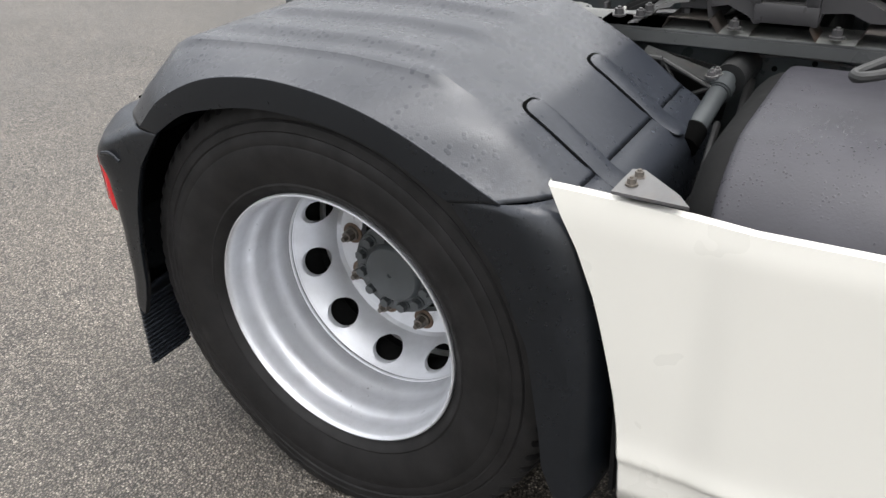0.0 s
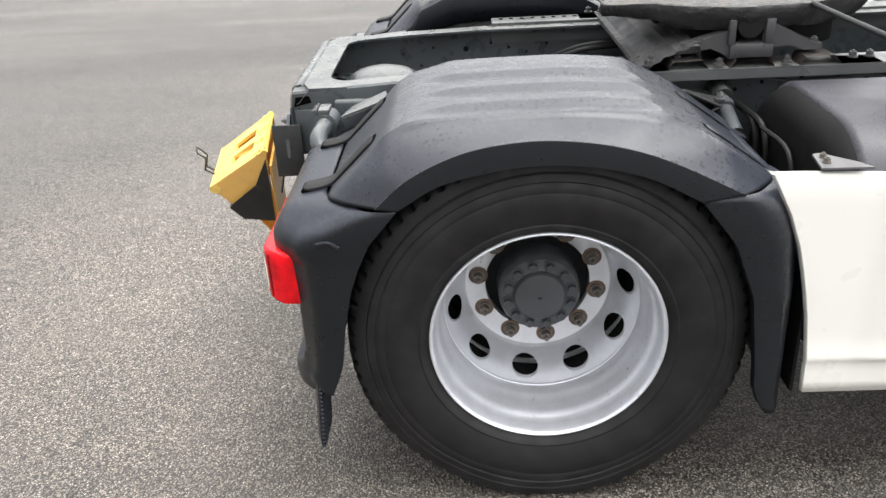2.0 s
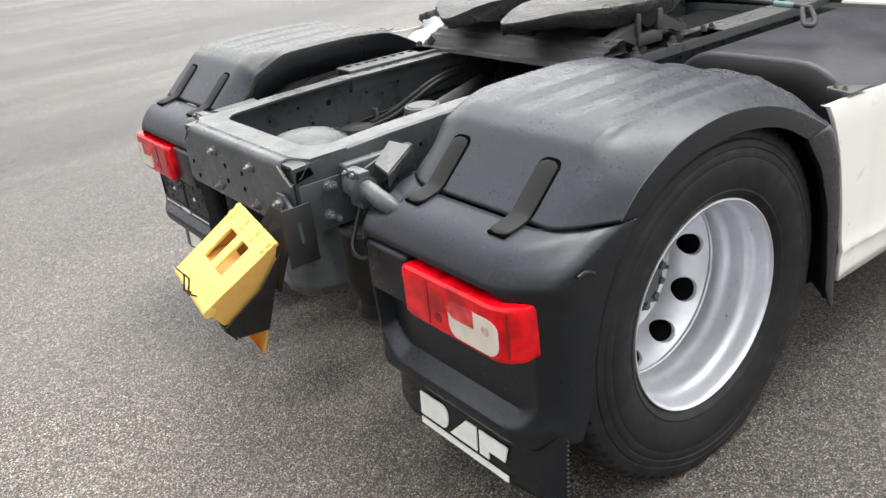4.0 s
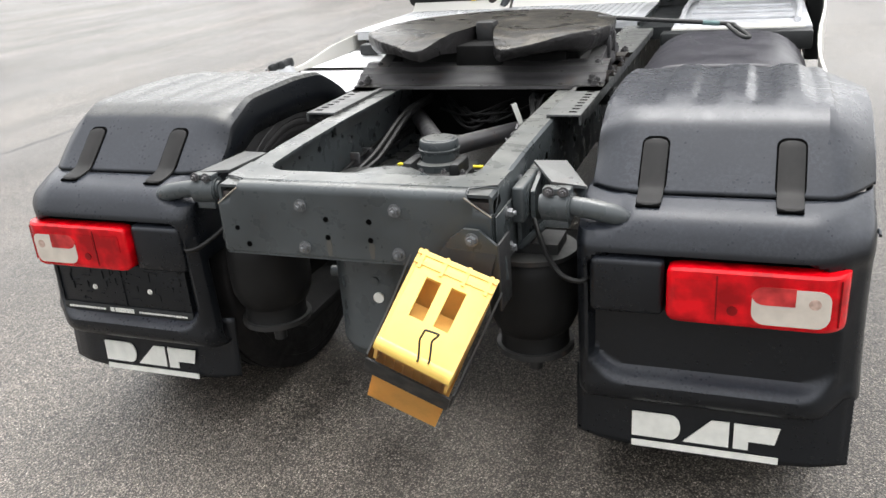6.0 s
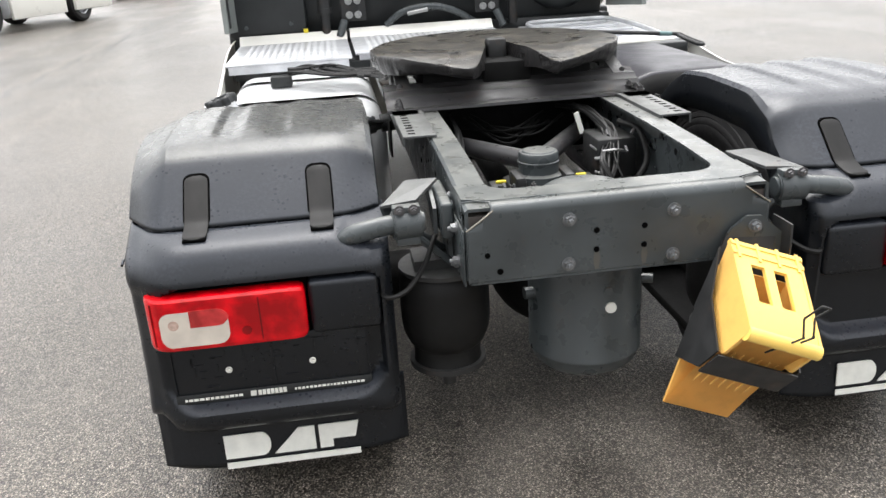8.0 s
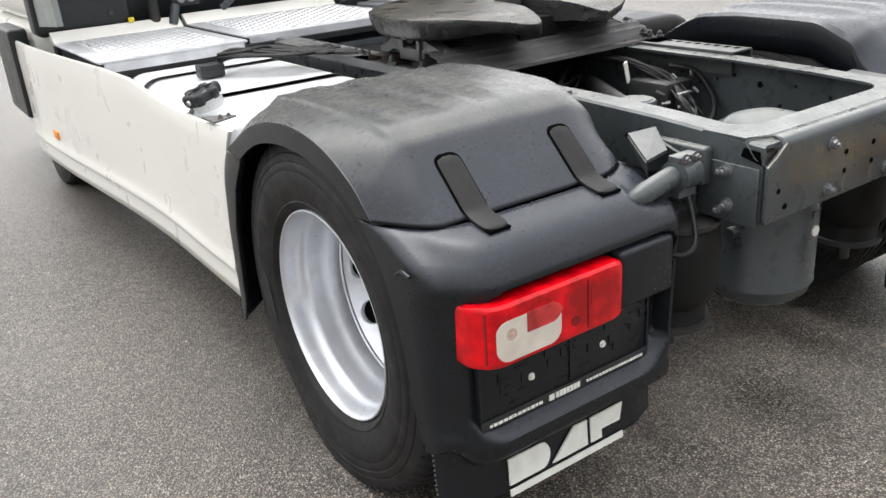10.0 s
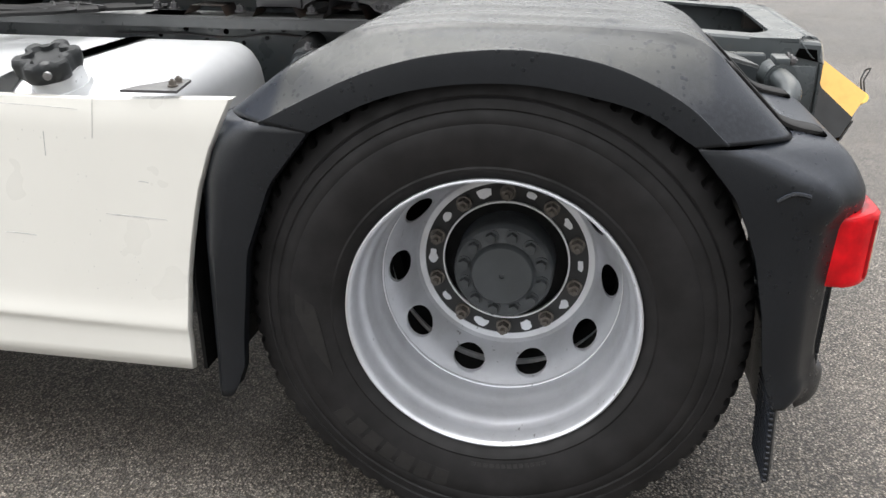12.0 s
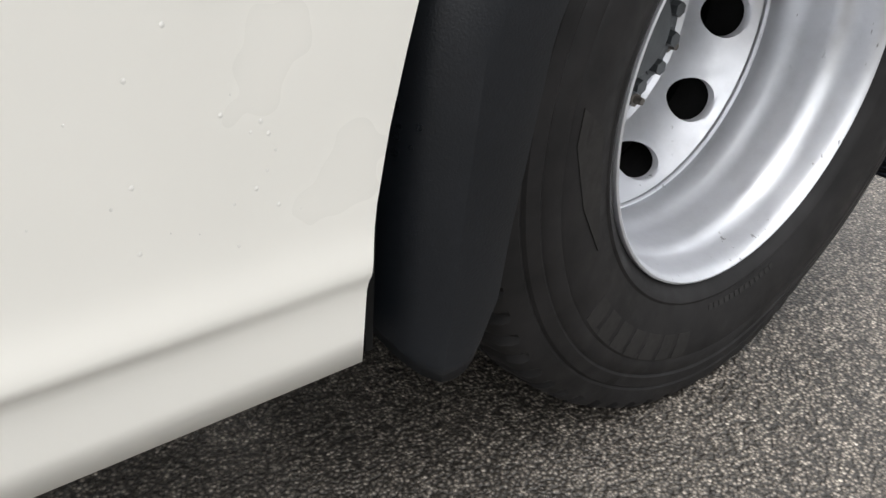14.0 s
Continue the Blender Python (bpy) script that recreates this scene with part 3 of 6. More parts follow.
def build_rear_wheel(s, hole_phase, nut_phase):
    flank = "scuffed silver-painted steel wheel with ten hand holes"
    rim_prof = [(0.2900, 1.168), (0.2940, 1.178), (0.2955, 1.184), (0.2945, 1.1885), (0.2915, 1.1895), (0.2880, 1.1865), (0.2855, 1.180), (0.2835, 1.170), (0.2825, 1.150), (0.2810, 1.136),
                (0.2775, 1.128), (0.2735, 1.120), (0.2715, 1.108), (0.2705, 1.075), (0.2690, 1.062), (0.2655, 1.052), (0.2625, 1.042), (0.2612, 1.028), (0.2606, 1.012), (0.2655, 0.994)]
    wheel = part("rear_wheel", lathe(bmesh.new(), rim_prof, 128, (0, 0, HUB_Z)), RIM, truck, flank, s)

    # rim back, drum and inner wheel are blackened for the shade behind the disc
    part("rim_back", lathe(bmesh.new(), [(0.2655, 0.994), (0.2655, 0.900), (0.30, 0.88), (0.305, 0.905)], 96, (0, 0, HUB_Z)), VOID, wheel, "rim back, black with soot and shade", s)

    def x_of_r(r):
        return interp(r, [(0.130, 0.884), (0.196, 0.884), (0.203, 0.887), (0.209, 0.896), (0.216, 0.914), (0.224, 0.933), (0.2355, 0.956), (0.247, 0.976), (0.256, 0.990), (0.262, 1.000), (0.266, 1.002)])

    bead = [(0.2622 + 0.0048 * math.cos(a), 1.0065 + 0.0048 * math.sin(a)) for a in (radians(45 * k) for k in range(8))]
    part("disc_weld", lathe(bmesh.new(), bead, 128, (0, 0, HUB_Z), True), RIM, wheel, "", s)
    part("wheel_disc", disc_bm(x_of_r, 0.2085, 0.2615, 0.0375, 0.0182, hole_phase), RIM, wheel, "", s)
    flat_prof = [(0.2085, x_of_r(0.2085)), (0.202, 0.886), (0.196, 0.884), (0.150, 0.884), (0.146, 0.882), (0.146, 0.86)]
    if s > 0:
        part("centre_flange", lathe(bmesh.new(), flat_prof, 96, (0, 0, HUB_Z)), RIM, wheel, "", s)
    else:
        part("flange_edge", lathe(bmesh.new(), [(0.2085, x_of_r(0.2085)), (0.202, 0.8870), (0.196, 0.8855), (0.1885, 0.8855), (0.1880, 0.8835)], 96, (0, 0, HUB_Z)), RIM, wheel, "", s)
        part("centre_flange", lathe(bmesh.new(), [(0.1885, 0.8838), (0.150, 0.8838), (0.146, 0.882), (0.146, 0.86)], 96, (0, 0, HUB_Z)), STEEL_DARK, wheel, "blackened flange with patches of worn-off paint", s)
        bm = lathe(bmesh.new(), [(0.1425, 0.880), (0.1425, 0.889), (0.1465, 0.889), (0.1465, 0.880)], 96, (0, 0, HUB_Z), True)
        part("centre_ring", bm, ALU, wheel, "thin bright centring ring", s)
        bm = bmesh.new()
        rng = random.Random(4)
        for k in range(10):
            w = radians(nut_phase + 18 + 36 * k)
            long, wide = rng.uniform(0.028, 0.046), rng.uniform(0.008, 0.013)
            pts = []
            for j in range(10):
                a = 2 * math.pi * j / 10
                rr = 0.170 + wide * math.sin(a) * rng.uniform(0.6, 1.2)
                ww = w + long * 0.5 * math.cos(a) * rng.uniform(0.7, 1.1) / 0.17
                pts.append((0.8848, rr * math.cos(ww), HUB_Z + rr * math.sin(ww)))
            part("paint_patch", prism(bmesh.new(), pts, (0.0015, 0, 0)), RIM, wheel, "", s)
    # lug seat shadows, nuts
    for k in range(10):
        w = radians(nut_phase + 36 * k)
        at = (s * 0.885, 0.1675 * math.cos(w), HUB_Z + 0.1675 * math.sin(w))
        twin("wheel_nut", NUT_MESH, Matrix.Translation(at) @ pose(0, 0, 0, 0, 0, 0 if s > 0 else 180), wheel)
        if s > 0:
            bm = lathe(bmesh.new(), [(0.0, 0.8850), (0.027, 0.8852), (0.0275, 0.8825)], 20, (0, at[1], at[2]))
            part("nut_seat", bm, RUSTY, wheel, "", s)
    # hub with its cap
    hub_prof = [(0.138, 0.60), (0.138, 0.800), (0.114, 0.815), (0.112, 0.925), (0.111, 0.945), (0.106, 0.952), (0.078, 0.954), (0.073, 0.957), (0.071, 0.966), (0.066, 0.971), (0.030, 0.973), (0.006, 0.974), (0.004, 0.970), (0.0, 0.970)]
    part("hub", lathe(bmesh.new(), hub_prof, 64, (0, 0, HUB_Z)), HUBGREY, wheel, "dark grey drive hub with a bolted cap", s)
    for k in range(12):
        w = radians(12 + 30 * k)
        at = (s * 0.951, 0.089 * math.cos(w), HUB_Z + 0.089 * math.sin(w))
        twin("hub_bolt", HUB_BOLT, Matrix.Translation(at) @ pose(0, 0, 0, 0, 0, 0 if s > 0 else 180), wheel)
    part("tyre", tyre_bm(TYRE_X), RUBBER, wheel, "worn black truck tyre standing on the asphalt", s)
    part("inner_tyre", tyre_bm(0.715, 0.010, True, False), RUBBER, wheel, "", s)
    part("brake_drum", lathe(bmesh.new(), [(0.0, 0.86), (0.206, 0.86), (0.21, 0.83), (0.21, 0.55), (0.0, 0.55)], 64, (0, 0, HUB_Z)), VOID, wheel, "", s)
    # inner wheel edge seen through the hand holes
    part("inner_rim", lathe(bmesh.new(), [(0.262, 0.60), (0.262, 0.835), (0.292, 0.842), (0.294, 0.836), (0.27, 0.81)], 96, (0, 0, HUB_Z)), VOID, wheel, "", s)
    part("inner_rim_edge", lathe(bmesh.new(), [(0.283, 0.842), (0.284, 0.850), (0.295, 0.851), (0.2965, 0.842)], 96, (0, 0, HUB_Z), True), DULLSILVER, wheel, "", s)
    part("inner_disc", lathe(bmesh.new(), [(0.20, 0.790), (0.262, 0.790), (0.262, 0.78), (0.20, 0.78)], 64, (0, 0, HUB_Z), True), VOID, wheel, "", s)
    return wheel


ORIGIN[0] = Vector((0, 0.0035, 0))
build_rear_wheel(1, 8.2, 26.4)
left_wheel = build_rear_wheel(-1, -0.1, 18)


def tyre_marks():
    """Raised marks on the left tyre's sidewall: plain blocks where the maker's mark stands, and a pointed flash."""
    rng = random.Random(7)

    def block(bm, r0, r1, a0, a1, lift):
        steps = [a0 + (a1 - a0) * q / 4 for q in range(5)]
        rows = [[(side_x(r) + d, r * math.cos(a), HUB_Z + r * math.sin(a)) for a in steps] for r, d in ((r0, -0.001), (r0, lift), ((r0 + r1) / 2, lift), (r1, lift), (r1, -0.001))]
        vs = sheet(bm, rows)
        bm.faces.new([row[0] for row in vs][::-1])
        bm.faces.new([row[-1] for row in vs])

    for name, r0, r1, start, count, wide, gap, lift in MARKS:
        w = start
        for _ in range(count):
            step = wide * rng.uniform(0.8, 1.05)
            bm = bmesh.new()
            block(bm, r0, r1, radians(w), radians(w + step), lift)
            part(name, bm, MARKRUBBER, left_wheel, "raised sidewall mark in black rubber", -1)
            w += step + gap
    bm = bmesh.new()
    flash = [(0.352, 2), (0.352, -24), (0.372, -12), (0.392, 0), (0.392, 6)]
    prism(bm, [(side_x(r) - 0.001, r * math.cos(radians(a)), HUB_Z + r * math.sin(radians(a))) for r, a in flash], (0.0022, 0, 0))
    part("sidewall_flash", bm, MARKRUBBER, left_wheel, "raised pointed flash in black rubber", -1)


MARKS = (("sidewall_marking", 0.362, 0.400, -78, 7, 5.4, 1.5, 0.0007), ("sidewall_line", 0.330, 0.338, -112, 13, 1.6, 0.7, 0.0009), ("sidewall_line", 0.395, 0.400, -60, 10, 1.4, 0.8, 0.0008))
tyre_marks()
ORIGIN[0] = Vector((0, 0, 0))

# ---- rear mudguards, one each side ----
LIP = [(-0.341, 0.860), (-0.250, 0.914), (-0.153, 0.940), (-0.057, 0.954), (0.043, 0.953), (0.142, 0.938), (0.232, 0.909), (0.338, 0.853)]
BAND = [(-0.392, 0.866), (-0.310, 0.936), (-0.190, 0.990), (-0.060, 1.011), (0.054, 1.007), (0.165, 0.986), (0.275, 0.946), (0.430, 0.868)]
CROWN = [(-0.512, 0.860), (-0.352, 1.016), (-0.290, 1.029), (-0.120, 1.035), (0.090, 1.037), (0.270, 1.022), (0.395, 0.958), (0.520, 0.866)]


def along(rail, n):
    return [(p.y, p.z) for p in spline([(0, y, z) for y, z in rail], n)]


def rounded_rail(rail, n, keep=0.042):
    """Straight runs joined by short rounded bends, as (y, z)."""
    pts = [Vector((0, y, z)) for y, z in rail]
    out = [pts[0]]
    for a, b, c in zip(pts, pts[1:], pts[2:]):
        k = min(keep, (a - b).length * 0.45, (c - b).length * 0.45)
        p, q = b + (a - b).normalized() * k, b + (c - b).normalized() * k
        out += [p, (p + 2 * b + q) / 4, q]
    out.append(pts[-1])
    run = [0.0]
    for a, b in zip(out, out[1:]):
        run.append(run[-1] + (b - a).length)
    res = []
    for i in range(n):
        d = run[-1] * i / (n - 1)
        res.append((float(np.interp(d, run, [p.y for p in out])), float(np.interp(d, run, [p.z for p in out]))))
    return res


def cover_bm(rise):
    """The removable top: a ribbed raised panel, a straight facet down to a crease, then an upright band to the lip."""
    n = 97
    lip, band = along(LIP, n), along(BAND, n)
    crown = rounded_rail(CROWN, n)
    cols = [(0.573, "c", -0.118), (0.572, "c", -0.06), (0.572, "c", -0.02), (0.576, "c", -0.006), (0.590, "c", 0.0)]
    x = 0.60
    while x < 1.125:
        cols.append((x, "c", 0.0))
        x += 0.0065
    facet = 18
    for k in range(facet + 1):
        cols.append((1.127 + 0.1085 * k / facet, k / facet, 0))
    cols += [(1.2372, 1.0, 0), (1.2382, "b0", 0), (1.2392, "b1", 0), (1.241, "b2", 0), (1.2415, "l", 0), (1.237, "l", 0.0), (1.222, "l", 0.004)]
    rows = []
    for i in range(n):
        row = []
        for x, w, dz in cols:
            (cy, cz), (by, bz), (ly, lz) = crown[i], band[i], lip[i]
            # the raised, ribbed panel between the bends
            on = smooth01((cy + 0.350) / 0.05) * smooth01((0.315 - cy) / 0.055)
            end = smooth01((abs(cy + 0.02) - 0.30) / 0.14)
            if w == "c":
                z, y = cz + dz, cy
                panel = on * smooth01((x - 0.575) / 0.02)
                rib = max(smooth01((0.056 - abs(x - c)) / 0.034) for c in (0.765, 0.905, 1.045))
                z += panel * (0.006 + rise * rib * smooth01((cy + 0.320) / 0.12) * smooth01((0.285 - cy) / 0.07))
                y += 0.055 * max(0.0, (0.70 - x) / 0.128) ** 2 * smooth01((-0.33 - cy) / 0.15)
                z -= 0.038 * max(0.0, (0.69 - x) / 0.118) ** 2 * smooth01((-0.20 - cy) / 0.14) * smooth01((cy + 0.50) / 0.12)
            elif w in ("b0", "b1", "b2"):
                f = {"b0": 0.02, "b1": 0.14, "b2": 0.72}[w]
                y, z = by + (ly - by) * f, bz + (lz - bz) * f
            elif w == "l":
                y, z = ly, lz + dz
            else:
                k = w + (1 - math.cos(w * math.pi / 2) - w) * end
                drop = w - 0.10 * math.sin(math.pi * w) if end < 1 else w
                flat = w ** 1.9
                y = cy + (by - cy) * k
                z = cz + (bz - cz) * (drop * (1 - end) + flat * end) + 0.006 * on * (1 - smooth01((x - 1.138) / 0.012))
            row.append((x, y, z))
        rows.append(row)
    bm = bmesh.new()
    sheet(bm, rows)
    return bm


LIP_LOW = [(0.905, -0.332), (0.872, -0.336), (0.855, -0.345), (0.776, -0.413), (0.716, -0.442), (0.660, -0.463), (0.560, -0.487), (0.465, -0.501), (0.394, -0.516), (0.32, -0.536)]
BACK = [(0.860, -0.506), (0.852, -0.550), (0.846, -0.580), (0.838, -0.602), (0.826, -0.620), (0.81, -0.634), (0.79, -0.647), (0.766, -0.660), (0.74, -0.662), (0.60, -0.656), (0.41, -0.647), (0.375, -0.652), (0.352, -0.648), (0.335, -0.632), (0.32, -0.606)]


def housing_bm():
    zs = [0.8575, 0.855, 0.852, 0.849, 0.846, 0.842, 0.838, 0.832, 0.826, 0.818, 0.81, 0.80, 0.785, 0.772]
    z = 0.764
    while z > 0.375:
        zs.append(z)
        z -= 0.0085
    zs += [0.360, 0.345, 0.332, 0.322]
    xs = [0.566, 0.567, 0.570, 0.578, 0.588]
    x = 0.596
    while x < 1.185:
        xs.append(x)
        x += 0.0105
    rows = []
    for z in zs:
        yb, yl = interp(z, BACK), interp(z, LIP_LOW)
        span = max(0.006, yl - yb)
        off = min(0.060 + 0.045 * smooth01((z - 0.79) / 0.05) + 0.018 * smooth01((0.76 - z) / 0.05), span * 0.45)
        row = [(0.565, -0.41 if z > 0.62 else yb + 0.065, z), (0.565, yb + 0.06, z)]
        for x in xs:
            inner = max(0.0, (0.600 - x) / 0.034)
            outer = max(0.0, (x - 1.085) / 0.105)
            high = smooth01((z - 0.79) / 0.05)
            y = yb + 0.034 * inner * inner + off * 0.85 * outer * outer + 0.055 * high * max(0.0, (0.70 - x) / 0.134) ** 2 * (1 - 0.6 * min(1.0, inner))
            dip = 1 - ((x - 0.595) / 0.105) ** 2 - ((z - 0.838) / 0.036) ** 2
            y += 0.030 * smooth01(dip * 1.6)
            # the recess for lamp and plate, with round corners
            turn = 0.09 if z < 0.578 else 0.11 if x > 0.89 else 0.05
            qx, qz = abs(x - 0.890) - (0.292 - turn), abs(z - 0.576) - (0.174 - turn)
            d = math.hypot(max(qx, 0), max(qz, 0)) + min(max(qx, qz), 0) - turn
            soft = 0.014 + 0.024 * smooth01((0.470 - z) / 0.05)
            y += (-0.604 - y) * smooth01(-d / soft + 0.35) if y < -0.604 else 0
            row.append((x, y, z))
        ye, deep = yb + off, min(0.085, span * 0.45)
        for k in range(1, 7):
            w = k / 6 * math.pi / 2
            row.append((1.190 + 0.047 * math.sin(w), ye + deep * (1 - math.cos(w)), z))
        row += [(1.2395, (ye + deep) * 0.45 + yl * 0.55, z), (1.2405, yl, z), (1.236, yl + 0.001, z), (1.222, yl - 0.004, z)]
        # the flank ends higher than the middle, its lower edge rising to the rear
        low = max(0.0, 0.45 - z)
        rows.append([(x, y, zz + low * smooth01((x - 1.15) / 0.06) * (0.34 + 0.10 * smooth01((-0.55 - y) / 0.05))) for x, y, zz in row])
    bm = bmesh.new()
    sheet(bm, rows)
    return bm


CROWN_LINE = sorted(rounded_rail(CROWN, 181))


def on_crown(y):
    return interp(y, CROWN_LINE)


def strap_bm(pts, width, drop, corner=0.02):
    """A flat rubber strap with rounded ends along a line of points."""
    bm = bmesh.new()
    n = 44
    path = spline(pts, n)
    run = [0.0]
    for a, b in zip(path, path[1:]):
        run.append(run[-1] + (b - a).length)
    rows = []
    for i, p in enumerate(path):
        d = (path[min(i + 1, n - 1)] - path[max(i - 1, 0)]).normalized()
        nrm = Vector((1, 0, 0)).cross(d)
        if nrm.z < 0:
            nrm = -nrm
        near = min(run[i], run[-1] - run[i], corner)
        half = width / 2 - corner + math.sqrt(max(0.0, corner ** 2 - (corner - near) ** 2))
        lift = drop * (0.35 + 0.65 * min(1.0, near / 0.006))
        row = []
        for k, h in ((-1, -0.004), (-1, lift * 0.6), (-0.9, lift), (0.9, lift), (1, lift * 0.6), (1, -0.004)):
            row.append(p + Vector((k * half, 0, 0)) + nrm * h)
        rows.append(row)
    vs = sheet(bm, rows)
    bm.faces.new(vs[0])
    bm.faces.new(vs[-1][::-1])
    return bm


def logo_shapes(bm, x0, x1, z0, z1, y, thick):
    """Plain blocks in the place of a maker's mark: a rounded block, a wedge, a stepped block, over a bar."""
    w, h = x1 - x0, z1 - z0
    top, low = z1, z0 + 0.30 * h
    pts = [(x0, low), (x0 + 0.27 * w, low)]
    pts += [(x0 + 0.27 * w + 0.07 * w * math.cos(a), (top + low) / 2 + (top - low) / 2 * math.sin(a)) for a in (radians(-90 + 18 * k) for k in range(1, 11))]
    pts += [(x0, top)]
    prism(bm, [(x, y, z) for x, z in pts], (0, -thick, 0))
    prism(bm, [(x, y, z) for x, z in ((x0 + 0.36 * w, low), (x0 + 0.67 * w, low), (x0 + 0.67 * w, top), (x0 + 0.55 * w, top))], (0, -thick, 0))
    prism(bm, [(x, y, z) for x, z in ((x0 + 0.70 * w, low), (x0 + 0.80 * w, low), (x0 + 0.80 * w, low + 0.24 * h), (x0 + 0.97 * w, low + 0.24 * h), (x0 + w, top), (x0 + 0.70 * w, top))], (0, -thick, 0))
    prism(bm, [(x, y, z) for x, z in ((x0, z0), (x1, z0), (x1, z0 + 0.17 * h), (x0, z0 + 0.17 * h))], (0, -thick, 0))
    return bm


def build_mudguard(s):
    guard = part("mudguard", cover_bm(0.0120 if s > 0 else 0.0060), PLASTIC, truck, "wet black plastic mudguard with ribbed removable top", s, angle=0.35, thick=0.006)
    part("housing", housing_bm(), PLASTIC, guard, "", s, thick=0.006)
    for x in (1.046, 0.728):
        top = [(x, y, on_crown(y)) for y in (-0.402, -0.425, -0.45, -0.475, -0.498)]
        up = Vector((0, -0.0016, 0.0018))
        pts = [Vector(p) + up for p in top] + [Vector((x, -0.516, 0.866)), Vector((x, -0.540, 0.8590)), Vector((x, -0.562, 0.8555)), Vector((x, -0.582, 0.8520))]
        part("rubber_strap", strap_bm(pts, 0.060, 0.0035), STRAP, guard, "", s)
        gap = [(x, -0.3955, on_crown(-0.3955))] + top + [(x, -0.511, 0.8615)]
        part("strap_recess", strap_bm(gap, 0.069, 0.0016, 0.024), BLACKGAP, guard, "", s)
        # black block for the shade under the strap's end
        part("strap_end_shade", boxed(x - 0.029, x + 0.029, -0.5855, -0.560, 0.8455, 0.8525, 0.003), BLACKGAP, guard, "", s)
    for x in (1.040, 0.760):
        top = [(x, y, on_crown(y)) for y in (0.385, 0.41, 0.44, 0.47, 0.50)]
        up = Vector((0, 0.0012, 0.0020))
        pts = [Vector(p) + up for p in top] + [Vector((x, 0.530, 0.860)), Vector((x, 0.555, 0.846)), Vector((x, 0.578, 0.835))]
        part("rubber_strap", strap_bm(pts, 0.058, 0.0025), PLASTIC, guard, "", s)
        gap = [(x, 0.379, on_crown(0.379))] + top + [(x, 0.516, 0.8685)]
        part("strap_recess", strap_bm(gap, 0.065, 0.0014, 0.024), BLACKGAP, guard, "", s)
    # lower front section
    inner = [(0.852, 0.338), (0.748, 0.420), (0.605, 0.476), (0.418, 0.500), (0.34, 0.506), (0.27, 0.522)]
    outer = [(0.866, 0.518), (0.852, 0.545), (0.83, 0.568), (0.80, 0.584), (0.744, 0.596), (0.602, 0.602), (0.41, 0.602), (0.27, 0.600)]
    rows = []
    for k in range(34):
        z = 0.866 - (0.866 - 0.268) * k / 33
        yi, yo = interp(z, inner), interp(z, outer)
        row = [(1.222, yi - 0.004, z), (1.238, yi, z)]
        # a flat flank up to a crease, then a face turned forwards
        fold = yi + 0.56 * (yo - yi)
        for j in range(5):
            row.append((1.2385 - 0.005 * (j / 4) ** 2, yi + 0.010 + (fold - yi - 0.010) * j / 4, z))
        for j in range(1, 5):
            row.append((1.2335 - 0.088 * (j / 4) ** 1.15, fold + (yo - fold) * (j / 4) ** 0.75, z))
        row += [(1.10, yo + 0.003, z), (0.95, yo + 0.004, z), (0.80, yo + 0.004, z), (0.64, yo + 0.004, z), (0.585, yo, z), (0.578, yo - 0.05, z)]
        if k > 28:
            # a rounded tongue at the lower end
            mid, half = (yi + yo) / 2, (yo - yi) / 2
            row = [(x, y, z + (k - 28) / 5 * 0.036 * min(1.0, abs(y - mid) / half) ** 3 * smooth01((x - 1.10) / 0.05)) for x, y, z in row]
        rows.append(row)
    bm = bmesh.new()
    sheet(bm, rows)
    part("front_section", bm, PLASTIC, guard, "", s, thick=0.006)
    # spray flap; the right one is pushed further back than the left
    rows = []
    hang = -0.032 if s > 0 else 0.0
    for k in range(12):
        z = 0.395 - 0.212 * k / 11
        row = []
        for j in range(25):
            x = 0.552 + (1.226 - 0.552) * j / 24
            zz = z
            if k == 11:
                zz += 0.010 * (abs(j - 12) / 12) ** 2
            row.append((x, hang - 0.541 - 0.034 * (1 - abs((j - 12) / 12) ** 4) + 0.0015 * math.sin(j * 1.7) - 0.012 * (k / 11), zz))
        rows.append(row)
    bm = bmesh.new()
    sheet(bm, rows)
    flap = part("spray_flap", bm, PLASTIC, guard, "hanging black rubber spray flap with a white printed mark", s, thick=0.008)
    if s > 0:
        bm = logo_shapes(bmesh.new(), 0.705, 1.066, 0.193, 0.294, -0.5835, 0.004)
    else:
        bm = logo_shapes(bmesh.new(), -1.057, -0.690, 0.185, 0.286, -0.5835, 0.004)
    for v in bm.verts:
        v.co.y += hang - (0.30 - v.co.z) * 0.057
    # moulded ridges on the flap's wheel side show along its free edge
    for k in range(15):
        z = 0.375 - 0.0128 * k
        y = hang - 0.541 - 0.012 * (0.395 - z) / 0.212
        part("flap_ridge", boxed(1.10, 1.228, y + 0.001, y + 0.010, z - 0.0042, z + 0.0042, 0.002, seg=1), PLASTIC, flap, "", s)
    part("white_mark", bm, LABELWHITE, guard, "white printed mark with a bar beneath")
    # a shallow moulded grip mark on the flank
    bm = tube(bmesh.new(), [(1.2405, -0.48, 0.775), (1.2415, -0.505, 0.790), (1.2410, -0.532, 0.786)], 0.004, 6)
    part("grip_mark", bm, PLASTIC, guard, "", s)


build_mudguard(1)
build_mudguard(-1)


